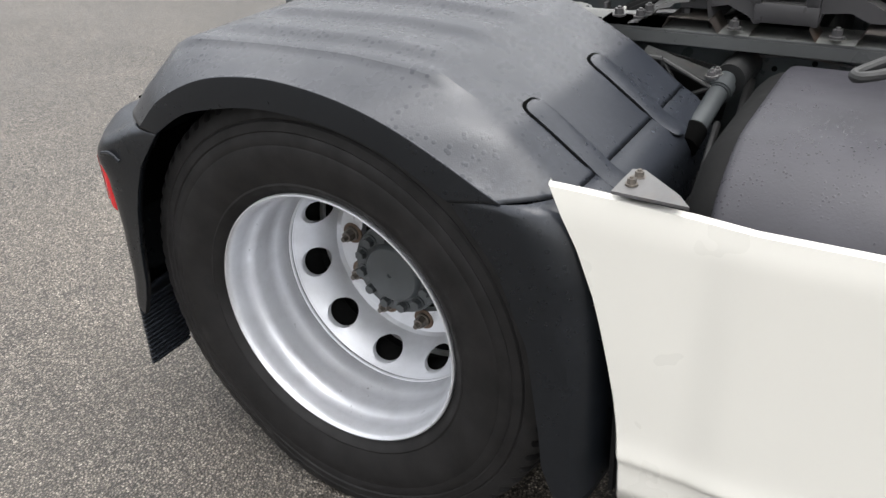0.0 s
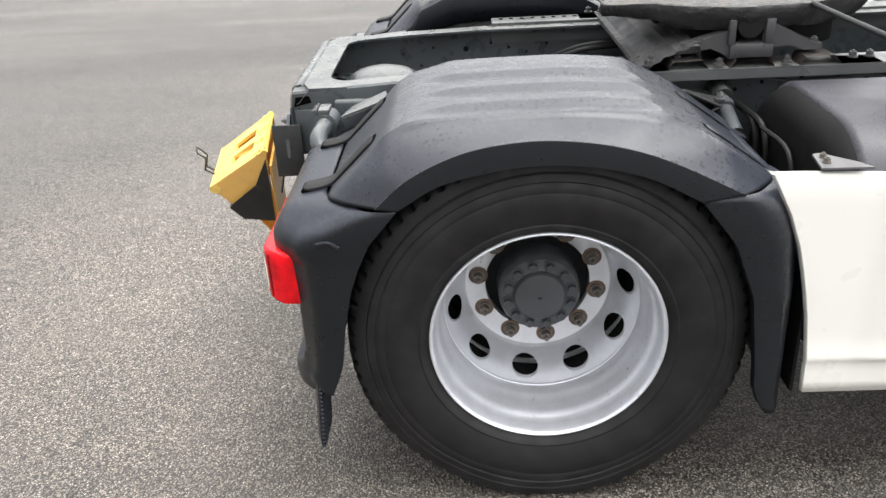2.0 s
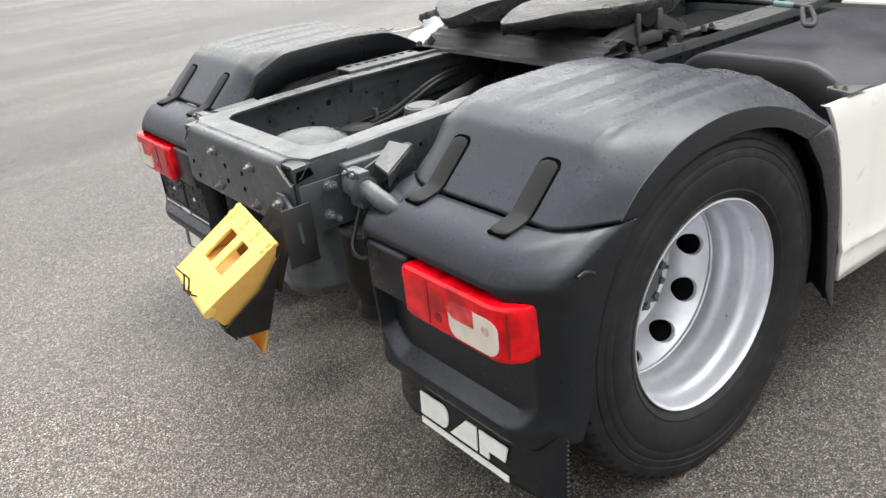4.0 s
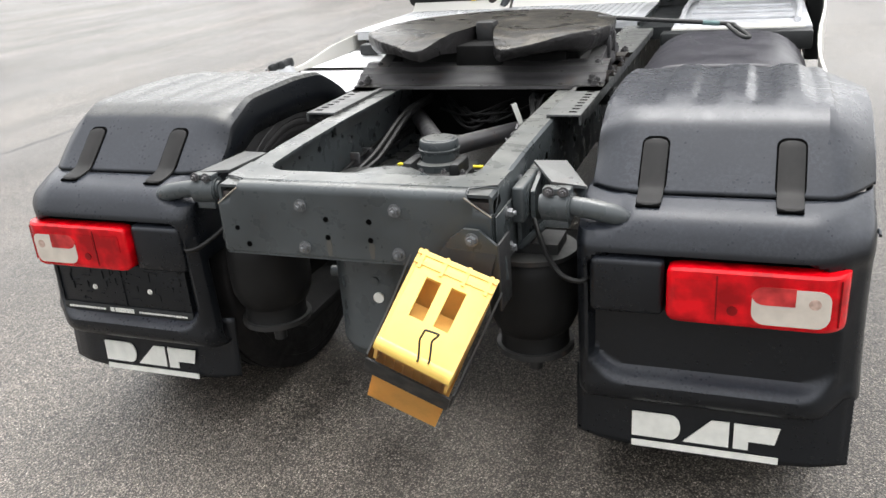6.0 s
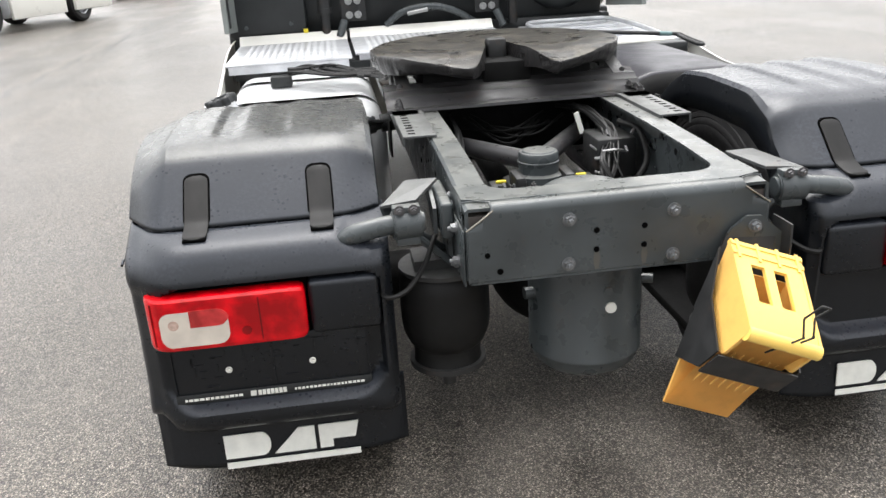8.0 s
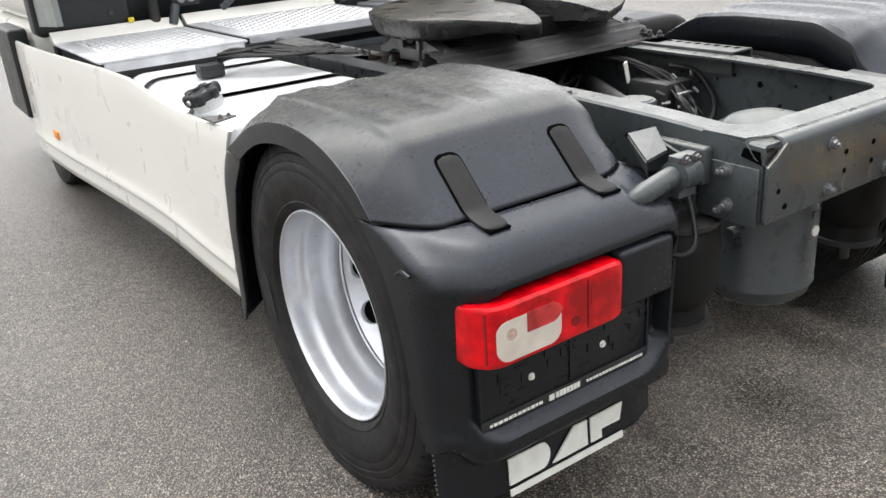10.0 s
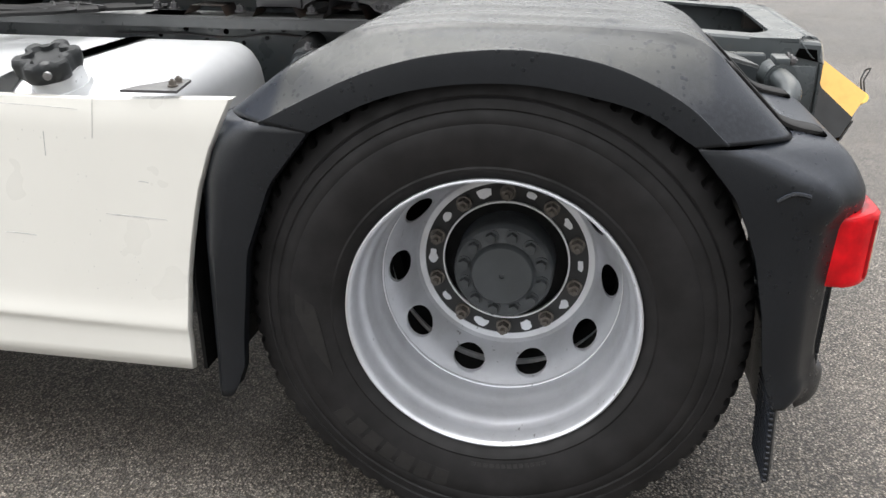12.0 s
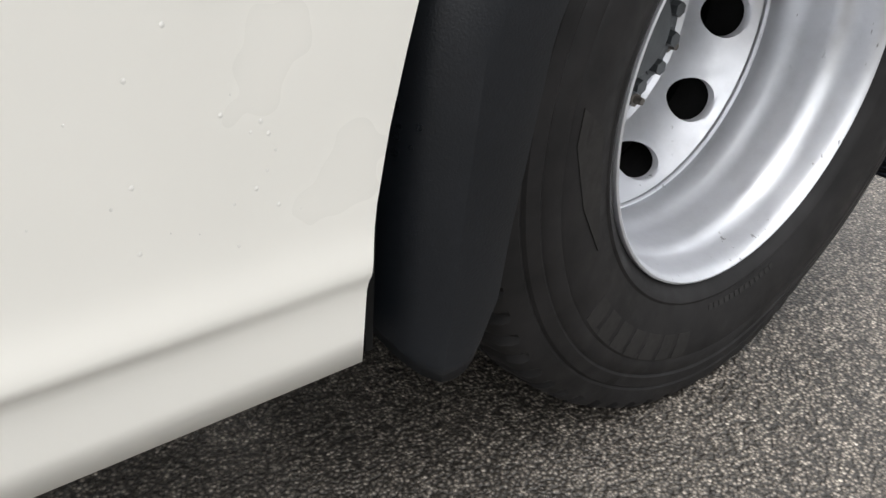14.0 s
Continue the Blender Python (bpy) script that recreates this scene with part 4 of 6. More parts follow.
def build_tail_lamp(s):
    def front(x):
        k = min(1.0, max(0.0, (x - 1.116) / 0.068))
        return -0.735 + 0.078 * (1 - math.sqrt(1 - k * k))

    xs = [0.786, 0.790, 0.80] + [0.82 + 0.02 * i for i in range(16)] + [1.137, 1.148, 1.157, 1.165, 1.171, 1.1755, 1.179, 1.1815, 1.183, 1.1838]
    bm = bmesh.new()
    rows = []
    for x in xs:
        e = {0.786: 0.014, 0.790: 0.007, 0.80: 0.002, 1.1815: 0.001, 1.183: 0.003, 1.1838: 0.006}.get(x, 0.0)
        y, z0, z1 = front(x), 0.609 + e, 0.747 - e - 0.005 * smooth01((x - 1.165) / 0.018)
        rows.append([(x, y + 0.052, z0), (x, y + 0.006 + e, z0), (x, y + 0.001 + e, z0 + 0.006), (x, y + e, z0 + 0.014), (x, y + e, z1 - 0.014), (x, y + 0.001 + e, z1 - 0.006), (x, y + 0.008 + e, z1), (x, y + 0.052, z1)])
    vs = sheet(bm, rows)
    bm.faces.new(vs[0])
    bm.faces.new(vs[-1][::-1])
    lamp = part("tail_lamp", bm, RED, truck, "red tail lamp with a milky clear reversing section", s)

    def window(name, x0, x1, z0, z1, mat, lift, r0, r1):
        """A pane laid on the lens, with corner radii r0 at its inner and r1 at its outer end."""
        b, rows, n = bmesh.new(), [], 28
        for k in range(n + 1):
            u = 0.5 - 0.5 * math.cos(math.pi * k / n)
            x = x0 + (x1 - x0) * u
            cut = 0.0
            for near, r in ((x - x0, r0), (x1 - x, r1)):
                if r and near < r:
                    cut = max(cut, r - math.sqrt(max(0.0, r * r - (r - near) ** 2)))
            y = front(x) - lift
            rows.append([(x, y + 0.004, z0 + cut), (x, y, z0 + cut), (x, y, z1 - cut), (x, y + 0.004, z1 - cut)])
        vs = sheet(b, rows)
        b.faces.new(vs[0])
        b.faces.new(vs[-1][::-1])
        part(name, b, mat, lamp, "", s)

    window("clear_lens", 0.976, 1.142, 0.622, 0.714, CLEAR, 0.0014, 0.030, 0.028)
    window("red_reflector", 0.973, 1.068, 0.672, 0.7165, PINKRED, 0.0026, 0.030, 0.001)
    window("dark_chamber", 0.806, 0.890, 0.668, 0.722, REDMID, 0.0010, 0.008, 0.008)
    window("dark_chamber", 0.905, 0.962, 0.668, 0.722, REDMID, 0.0010, 0.008, 0.008)
    part("bulb_spot", rod(bmesh.new(), (0.935, front(0.935) - 0.0015, 0.650), (0.935, front(0.935) + 0.004, 0.650), 0.012, n=20), REDDARK, lamp, "", s)
    part("bulb_spot", rod(bmesh.new(), (1.108, front(1.108) - 0.0024, 0.682), (1.108, front(1.108) + 0.004, 0.682), 0.013, n=20), BULB, lamp, "", s)
    for x in (0.897, 1.158):
        part("lens_divider", boxed(x, x + 0.004, front(x) - 0.0014, front(x) + 0.004, 0.622, 0.735), REDDARK, lamp, "", s)
    # dark border round the lens
    bm = boxed(0.779, 1.168, -0.684, -0.632, 0.602, 0.752, 0.008)
    part("lamp_base", bm, BLACKGAP, lamp, "", s)
    # blind carrier beside the lamp
    bm = boxed(0.600, 0.779, -0.712, -0.650, 0.606, 0.751, 0.016, 3)
    part("lamp_carrier", bm, PLASTIC, lamp, "", s)
    bm = tube(bmesh.new(), [(0.600, -0.690, 0.690), (0.575, -0.715, 0.686), (0.53, -0.71, 0.700), (0.48, -0.66, 0.740), (0.44, -0.60, 0.80)], 0.007, 8)
    part("lamp_cable", bm, HOSE, lamp, "", s)


ORIGIN[0] = Vector((0, 0.050, -0.010))
build_tail_lamp(1)
build_tail_lamp(-1)


def build_plate_holder():
    holder = part("plate_holder", boxed(-1.150, -0.640, -0.668, -0.652, 0.424, 0.598, 0.004), PLASTIC, truck, "empty black plate carrier with two bright screws and a printed strip")
    bm = bmesh.new()
    rng = random.Random(11)
    for k in range(46):
        x, z = -1.135 + 0.475 * rng.random(), 0.462 + 0.12 * rng.random()
        if rng.random() < 0.5:
            box(bm, x, x + rng.uniform(0.01, 0.035), -0.6705, -0.667, z, z + 0.004)
        else:
            box(bm, x, x + 0.004, -0.6705, -0.667, z, min(0.592, z + rng.uniform(0.01, 0.03)))
    for x in (-0.895, -0.640 - 0.006, -1.150):
        box(bm, x, x + 0.006, -0.6715, -0.667, 0.455, 0.596)
    tagged(part("moulded_ribs", bm, PLASTIC, holder), kind="stuff")
    part("lower_strip", boxed(-1.150, -0.640, -0.6725, -0.667, 0.424, 0.452, 0.002), CABBLACK, holder)
    bm = bmesh.new()
    x = -1.128
    while x < -0.99:
        w = rng.uniform(0.006, 0.012)
        box(bm, x, x + w, -0.6745, -0.672, 0.434, 0.4405)
        x += w + 0.003
    x = -0.845
    while x < -0.660:
        w = rng.uniform(0.005, 0.010)
        box(bm, x, x + w, -0.6745, -0.672, 0.434, 0.4400)
        x += w + 0.003
    box(bm, -0.960, -0.945, -0.6745, -0.672, 0.431, 0.4455)
    x = -0.940
    while x < -0.865:
        box(bm, x, x + 0.0085, -0.6745, -0.672, 0.431, 0.4455)
        x += 0.0108
    tagged(part("printing", bm, LABELWHITE, holder, "small white printing as plain bars"), kind="stuff")
    for x in (-1.006, -0.790):
        twin("screw", FLANGE_SCREW, Matrix.Translation((x, -0.668, 0.512)) @ pose(0, 0, 0, 0, 0, -90), holder)


FLANGE_SCREW = bolt_mesh("screw", 0.0065, 0.006, LABELWHITE, 1.4)
build_plate_holder()

# ---- chassis ----
def build_chassis():
    for s in (1, -1):
        # side rail: a channel open to the inside
        top = [(-0.775, 0.918), (-0.66, 0.926), (-0.45, 0.938), (-0.15, 0.946), (0.6, 0.948), (4.6, 0.948)]
        low = [(-0.775, 0.722), (-0.60, 0.716), (-0.30, 0.690), (0.0, 0.672), (0.6, 0.668), (4.6, 0.668)]
        rows = []
        for (y, zt), (_, zl) in zip(top, low):
            rows.append([(0.305, y, zt - 0.008), (0.305, y, zt), (0.376, y, zt), (0.384, y, zt - 0.006), (0.385, y, zt - 0.016), (0.385, y, zl + 0.012), (0.378, y, zl), (0.305, y, zl), (0.305, y, zl + 0.008),
                         (0.376, y, zl + 0.008), (0.376, y, zt - 0.008)])
        bm = bmesh.new()
        vs = sheet(bm, rows, True)
        bm.faces.new(vs[0])
        bm.faces.new(vs[-1][::-1])
        rail = part("chassis_rail", bm, CHASSIS, truck, "dark grey pressed steel chassis rail with bolt holes", s)
        for y, z in ((-0.665, 0.838), (-0.665, 0.740), (-0.56, 0.862), (-0.52, 0.876)):
            twin("flange_bolt", FLANGE_BOLT, Matrix.Translation((s * 0.385, y, z)) @ pose(0, 0, 0, 0, 0, 0 if s > 0 else 180), rail)
        for y, z, r in ((-0.35, 0.87, 0.006), (-0.40, 0.80, 0.006), (-0.30, 0.80, 0.007), (-0.22, 0.86, 0.011), (-0.12, 0.88, 0.006), (-0.05, 0.86, 0.006), (0.02, 0.84, 0.006), (0.10, 0.87, 0.006), (-0.47, 0.85, 0.006), (-0.15, 0.76, 0.006), (0.02, 0.74, 0.006), (0.2, 0.80, 0.009), (-0.45, 0.78, 0.006)):
            part("rail_hole", rod(bmesh.new(), (0.3745, y, z), (0.3865, y, z), r, n=12), BLACKGAP, rail, "", s)
        # end plate that carries the mudguard tube
        bm = boxed(0.386, 0.392, -0.770, -0.60, 0.715, 0.862, 0.003)
        part("end_plate", bm, CHASSIS, rail, "", s)
        bm = prism(bmesh.new(), [(0.3845, -0.772, 0.872), (0.3845, -0.715, 0.884), (0.3845, -0.722, 0.905), (0.3845, -0.765, 0.902)], (0.0035, 0, 0))
        part("end_opening", bm, BLACKGAP, rail, "", s)
        for y, z in ((-0.682, 0.843), (-0.690, 0.758)):
            twin("flange_bolt", FLANGE_BOLT, Matrix.Translation((s * 0.392, y, z)) @ pose(0, 0, 0, 0, 0, 0 if s > 0 else 180), rail)
    # rear cross member: one bent sheet with open corners
    bm = bmesh.new()
    bend = [(-0.780, 0.726), (-0.786, 0.732), (-0.787, 0.740), (-0.787, 0.80), (-0.787, 0.86), (-0.787, 0.900)]
    bend += [(-0.765 - 0.022 * math.cos(a), 0.904 + 0.022 * math.sin(a)) for a in (radians(15 * k) for k in range(0, 7))] + [(-0.745, 0.9275)]
    rows = []
    for x in (-0.383, -0.375, -0.365, -0.355, -0.345, -0.335, -0.325, -0.318, -0.2, 0.0, 0.2, 0.318, 0.325, 0.335, 0.345, 0.355, 0.365, 0.375, 0.383):
        limit = 1.0 if abs(x) < 0.32 else 0.912 - 0.72 * (abs(x) - 0.32)
        rows.append([(x, y if z < limit else -0.787, min(z, limit)) for y, z in bend])
    sheet(bm, rows)
    bmesh.ops.remove_doubles(bm, verts=bm.verts, dist=0.0002)
    cross = part("rear_cross_member", bm, CHASSIS, truck, "dark grey rear cross member with rust-streaked bolt holes", thick=0.008)
    # upper flange with rounded inner corners
    right_side = [(0.384, -0.72), (0.384, -0.60), (0.305, -0.60)]
    right_side += [(0.225 + 0.080 * math.cos(a), -0.600 - 0.070 * math.sin(a)) for a in (radians(15 * k) for k in range(1, 7))]
    ring = [(-0.318, -0.7448), (0.318, -0.7448)] + right_side + [(-x, y) for x, y in right_side[::-1]]
    bm = bmesh.new()
    prism(bm, [(x, y, 0.9275 + 0.001 * smooth01((y + 0.7448) / 0.06)) for x, y in ring], (0, 0, -0.008))
    part("upper_flange", bm, CHASSIS, cross)
    bm = boxed(-0.375, 0.375, -0.784, -0.66, 0.724, 0.732)
    part("lower_flange", bm, CHASSIS, cross)
    for x, z in ((-0.131, 0.873), (0.134, 0.872), (-0.133, 0.757), (0.135, 0.755)):
        twin("flange_bolt", CROSS_BOLT, Matrix.Translation((x, -0.787, z)) @ pose(0, 0, 0, 0, 0, -90), cross)
    for x, z, r in ((-0.062, 0.838, 0.0075), (0.060, 0.838, 0.0075), (-0.062, 0.788, 0.0075), (0.060, 0.788, 0.0075), (-0.305, 0.755, 0.008), (-0.335, 0.80, 0.007)):
        part("bolt_hole", rod(bmesh.new(), (x, -0.7885, z), (x, -0.780, z), r, n=14), BLACKGAP, cross)
    stain = rust_paint("rust_streak_stain", (0.068, 0.066, 0.058), 0.12, 0.5)
    for x, z in ((-0.062, 0.788), (0.060, 0.788)):
        part("rust_streak", prism(bmesh.new(), [(x - 0.005, -0.7874, z - 0.003), (x + 0.006, -0.7874, z - 0.003), (x + 0.010, -0.7874, z - 0.022), (x + 0.006, -0.7874, z - 0.050), (x - 0.003, -0.7874, z - 0.053), (x - 0.008, -0.7874, z - 0.028)], (0, 0.002, 0)), stain, cross)
    # folded corner edges
    for s in (1, -1):
        lip = [Vector((0.318, -0.788, 0.914)), Vector((0.350, -0.789, 0.891)), Vector((0.384, -0.786, 0.867)), Vector((0.390, -0.755, 0.885)), Vector((0.388, -0.724, 0.922)), Vector((0.350, -0.740, 0.929)), Vector((0.320, -0.757, 0.929))]
        inset = [p + (Vector((0.364, -0.757, 0.903)) - p) * 0.09 for p in lip]
        bm = bmesh.new()
        sheet(bm, [lip + lip[:1], inset + inset[:1]])
        part("folded_corner", bm, CHASSIS, cross, "", s, thick=0.003)
        rim = [p + (p - Vector((0.364, -0.757, 0.903))).normalized() * 0.0005 for p in lip]
        edge = tube(bmesh.new(), [rim[0], rim[0].lerp(rim[1], 0.5), rim[1], rim[1].lerp(rim[2], 0.5), rim[2]], 0.0019, 6, 24)
        part("rusty_edge", edge, RUSTEDGE, cross, "flaked, rusty corner edge", s)
        bm = boxed(0.318, 0.383, -0.768, -0.70, 0.855, 0.896)
        part("corner_pocket", bm, RUSTCAST, cross, "", s)
    for s in (1, -1):
        bm = bmesh.new()
        corners = [Vector((0.356, -0.752, 0.785)), Vector((0.080, -0.752, 0.785)), Vector((0.356, -0.500, 0.785))]
        lines = [(corners[0], corners[1]), (corners[1], corners[2]), (corners[2], corners[0])]
        lines += [(corners[0], corners[1].lerp(corners[2], 0.5)), (corners[0].lerp(corners[1], 0.5), corners[1].lerp(corners[2], 0.28)), (corners[0].lerp(corners[2], 0.5), corners[1].lerp(corners[2], 0.74))]
        for p, q in lines:
            d = (q - p).normalized().cross(Vector((0, 0, 1))) * 0.016
            prism(bm, [p + d, q + d, q - d, p - d], (0, 0, -0.007))
        part("gusset", bm, CHASSIS, cross, "pierced corner gusset", s)
    # inner cross member under the fifth wheel, black for the shade there
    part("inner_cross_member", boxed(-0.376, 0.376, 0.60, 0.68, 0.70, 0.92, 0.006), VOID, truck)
    part("front_cross_member", boxed(-0.376, 0.376, 1.90, 1.98, 0.70, 0.92, 0.006), CHASSIS, truck)


build_chassis()


def build_mudguard_arms():
    for s in (1, -1):
        arm = part("mudguard_arm", boxed(0.392, 0.425, -0.640, -0.40, 0.800, 0.895, 0.008, 3), CHASSIS, truck, "dark grey cast mudguard support with a tapered tube", s)
        # sloped top plate with turned-down edges
        quad = [(0.412, -0.475, 0.920), (0.498, -0.462, 0.918), (0.576, -0.597, 0.892), (0.482, -0.575, 0.894)]
        part("top_plate", prism(bmesh.new(), quad, (0, 0, -0.008)), ANGLE, arm, "", s)
        bm = bmesh.new()
        prism(bm, [(0.430, -0.590, 0.870), (0.430, -0.48, 0.905), (0.430, -0.48, 0.83), (0.430, -0.59, 0.80)], (0.010, 0, 0))
        prism(bm, [(0.496, -0.464, 0.910), (0.572, -0.594, 0.886), (0.560, -0.590, 0.845)], (0.006, 0, 0))
        part("side_web", bm, CHASSIS, arm, "", s)
        line = [(0.47, -0.647, 0.858), (0.52, -0.649, 0.859), (0.57, -0.654, 0.857), (0.625, -0.660, 0.850), (0.665, -0.655, 0.838), (0.690, -0.645, 0.826)]
        part("support_tube", tube(bmesh.new(), line, lambda u: 0.0250 * (1 - 0.40 * max(0, (u - 0.70) / 0.30) ** 1.6), 20, 30), CHASSIS, arm, "", s)
        bm = bmesh.new()
        rod(bm, (0.478, -0.646, 0.857), (0.552, -0.655, 0.857), 0.038, n=32)
        bmesh.ops.bevel(bm, geom=[e for e in bm.edges if len(e.link_faces) == 2 and e.calc_face_angle(0) > 1.2], offset=0.004, segments=2, affect="EDGES")
        part("clamp", bm, CHASSIS, arm, "", s)
        part("clamp_flange", boxed(0.480, 0.550, -0.670, -0.636, 0.888, 0.906, 0.003), CHASSIS, arm, "", s)
        part("clamp_foot", boxed(0.484, 0.544, -0.668, -0.63, 0.803, 0.824, 0.004), CHASSIS, arm, "", s)
        for x in (0.497, 0.533):
            twin("clamp_bolt", WEB_BOLT, Matrix.Translation((s * x, -0.672, 0.899)) @ pose(0, 0, 0, 0, 0, -90), arm)
        bm = bmesh.new()
        box(bm, 0.395, 0.405, -0.60, -0.46, 0.70, 0.82)
        rod(bm, (0.40, -0.60, 0.72), (0.49, -0.62, 0.81), 0.010, n=8)
        rod(bm, (0.40, -0.50, 0.72), (0.48, -0.60, 0.81), 0.010, n=8)
        part("lattice_brace", bm, CHASSIS, arm, "", s)


build_mudguard_arms()


def build_suspension():
    for s in (1, -1):
        prof = [(0.0, 0.612), (0.115, 0.612), (0.118, 0.600), (0.126, 0.590), (0.130, 0.56), (0.131, 0.47), (0.127, 0.43), (0.112, 0.395), (0.100, 0.382), (0.098, 0.34), (0.104, 0.33), (0.0, 0.33)]
        prof = [(r * 0.95, 0.694 - (0.612 - z) * 0.99) for r, z in prof]
        bm = lathe(bmesh.new(), prof, 40, (0, 0, 0))
        for v in bm.verts:
            v.co = Vector((0.418 + v.co.y, -0.545 + v.co.z, v.co.x))
        bag = part("air_spring", bm, BAGRUBBER, truck, "black rubber air spring on a steel piston", s)
        bm = rod(bmesh.new(), (0.418, -0.545, 0.690), (0.418, -0.545, 0.702), 0.122, n=32)
        box(bm, 0.36, 0.50, -0.60, -0.49, 0.70, 0.730)
        part("upper_plate", bm, STEEL_DARK, bag, "", s)
        bm = rod(bmesh.new(), (0.418, -0.545, 0.404), (0.418, -0.545, 0.420), 0.108, n=32)
        rod(bm, (0.418, -0.545, 0.330), (0.418, -0.545, 0.405), 0.020, n=12)
        part("lower_plate", bm, STEEL_DARK, bag, "", s)
        # trailing arm, in the black that stands for underbody shade
        bm = bmesh.new()
        box(bm, 0.31, 0.47, -0.55, 0.25, 0.375, 0.410, 0.01)
        part("trailing_arm", bm, VOID, truck, "", s)
    # air tank hung upright behind the cross member
    prof = [(0.0, 0.893), (0.05, 0.889), (0.10, 0.875), (0.135, 0.853), (0.156, 0.820), (0.160, 0.785), (0.160, 0.415), (0.1615, 0.412), (0.1615, 0.404), (0.158, 0.400), (0.150, 0.375), (0.125, 0.352), (0.08, 0.340), (0.0, 0.336)]
    bm = lathe(bmesh.new(), prof, 56, (0, 0, 0))
    for v in bm.verts:
        v.co = Vector((-0.012 + v.co.y, -0.522 + v.co.z, v.co.x))
    tank = part("air_tank", bm, CHASSIS, truck, "dark grey upright air tank with a white dot")
    bm = rod(bmesh.new(), (0.013, -0.686, 0.574), (0.013, -0.680, 0.574), 0.0155, n=20)
    part("white_dot", bm, LABELWHITE, tank)
    part("drain_plug", rod(bmesh.new(), (0.005, -0.686, 0.623), (0.005, -0.676, 0.623), 0.012, n=16), CHASSIS, tank)
    bm = bmesh.new()
    rod(bm, (-0.195, -0.555, 0.585), (-0.15, -0.55, 0.585), 0.017, n=12)
    part("side_plug", bm, CHASSIS, tank)
    bm = bmesh.new()
    rod(bm, (0.135, -0.58, 0.605), (0.165, -0.59, 0.605), 0.014, n=12)
    part("side_plug", bm, CHASSIS, tank)
    # axle with differential
    bm = bmesh.new()
    rod(bm, (-0.86, -0.05, HUB_Z + 0.01), (0.86, -0.05, HUB_Z + 0.01), 0.075, n=24)
    bmesh.ops.create_uvsphere(bm, u_segments=28, v_segments=18, radius=0.23, matrix=Matrix.Translation((0, -0.03, HUB_Z + 0.01)) @ Matrix.Diagonal((0.9, 1, 1, 1)))
    rod(bm, (0, 0.1, HUB_Z + 0.02), (0, 0.42, HUB_Z + 0.06), 0.13, 0.07, n=24)
    rod(bm, (0, 0.42, HUB_Z + 0.06), (0, 2.6, 0.62), 0.05, n=16)
    part("rear_axle", bm, VOID, truck, "oily black rear axle and propeller shaft")
    # reaction rod: two arms and a round bearing
    bm = lathe(bmesh.new(), [(0.0, 0.862), (0.05, 0.862), (0.055, 0.858), (0.062, 0.858), (0.066, 0.852), (0.066, 0.83), (0.070, 0.828), (0.070, 0.822), (0.066, 0.82), (0.066, 0.79), (0.085, 0.785), (0.085, 0.75), (0.0, 0.75)], 40, (0, 0, 0))
    for v in bm.verts:
        v.co = Vector((-0.022 + v.co.y, -0.045 + v.co.z, v.co.x))
    rodpart = part("reaction_rod", bm, CHASSIS, truck, "dusty grey triangular axle rod with round bearing")
    part("rod_arm", rod(bmesh.new(), (-0.03, -0.01, 0.815), (-0.31, 0.50, 0.80), 0.032, n=18), CASTDARK, rodpart)
    part("rod_arm", rod(bmesh.new(), (-0.01, -0.01, 0.815), (0.29, 0.50, 0.80), 0.032, n=18), CASTDARK, rodpart)
    bm = boxed(-0.13, 0.09, -0.12, 0.06, 0.71, 0.76, 0.02)
    box(bm, -0.10, 0.06, -0.14, 0.02, 0.66, 0.72, 0.01)
    for x in (-0.09, 0.05):
        rod(bm, (x, -0.11, 0.755), (x, -0.11, 0.775), 0.014, n=6)
    part("bearing_seat", bm, STEEL_DARK, rodpart)
    bm = boxed(0.06, 0.15, -0.17, -0.10, 0.700, 0.735, 0.006)
    part("rusty_bracket", bm, RUSTY, rodpart)
    for x in (-0.17, 0.10):
        part("yellow_clip", boxed(x, x + 0.034, -0.070, -0.055, 0.766, 0.774, 0.002), TAGYELLOW, rodpart)
    part("sensor_block", boxed(-0.19, -0.145, -0.10, -0.02, 0.66, 0.765, 0.006), STEEL_DARK, rodpart)
    part("sensor_block", boxed(0.12, 0.16, -0.12, -0.02, 0.66, 0.765, 0.006), STEEL_DARK, rodpart)
    # a bolted yoke round the bearing, and stacked bright fittings below the clips
    yoke = boxed(-0.145, 0.105, -0.150, -0.105, 0.742, 0.762, 0.006)
    box(yoke, -0.120, -0.085, -0.145, -0.03, 0.745, 0.800, 0.010)
    box(yoke, 0.042, 0.077, -0.145, -0.03, 0.745, 0.800, 0.010)
    part("yoke", yoke, STEEL_DARK, rodpart)
    for x in (-0.125, -0.06, 0.02, 0.085):
        twin("yoke_bolt", WEB_BOLT, Matrix.Translation((x, -0.128, 0.761)) @ pose(0, 0, 0, 0, -90, 0), rodpart)
    for x in (-0.168, 0.124):
        for k in range(6):
            part("bright_fitting", rod(bmesh.new(), (x - 0.012, -0.122 - 0.003 * (k % 2), 0.690 + 0.013 * k), (x + 0.016, -0.122 + 0.003 * (k % 2), 0.692 + 0.013 * k), 0.0038, n=8), ZINC, rodpart)
        part("fitting_column", rod(bmesh.new(), (x + 0.004, -0.112, 0.66), (x + 0.004, -0.112, 0.772), 0.009, n=10), STEEL_DARK, rodpart)
    # valve block and hoses along the rail
    valve = part("valve_block", boxed(0.20, 0.34, 0.02, 0.20, 0.72, 0.86, 0.012), STEEL_DARK, truck, "black valve block with looped air hoses")
    rng = random.Random(3)
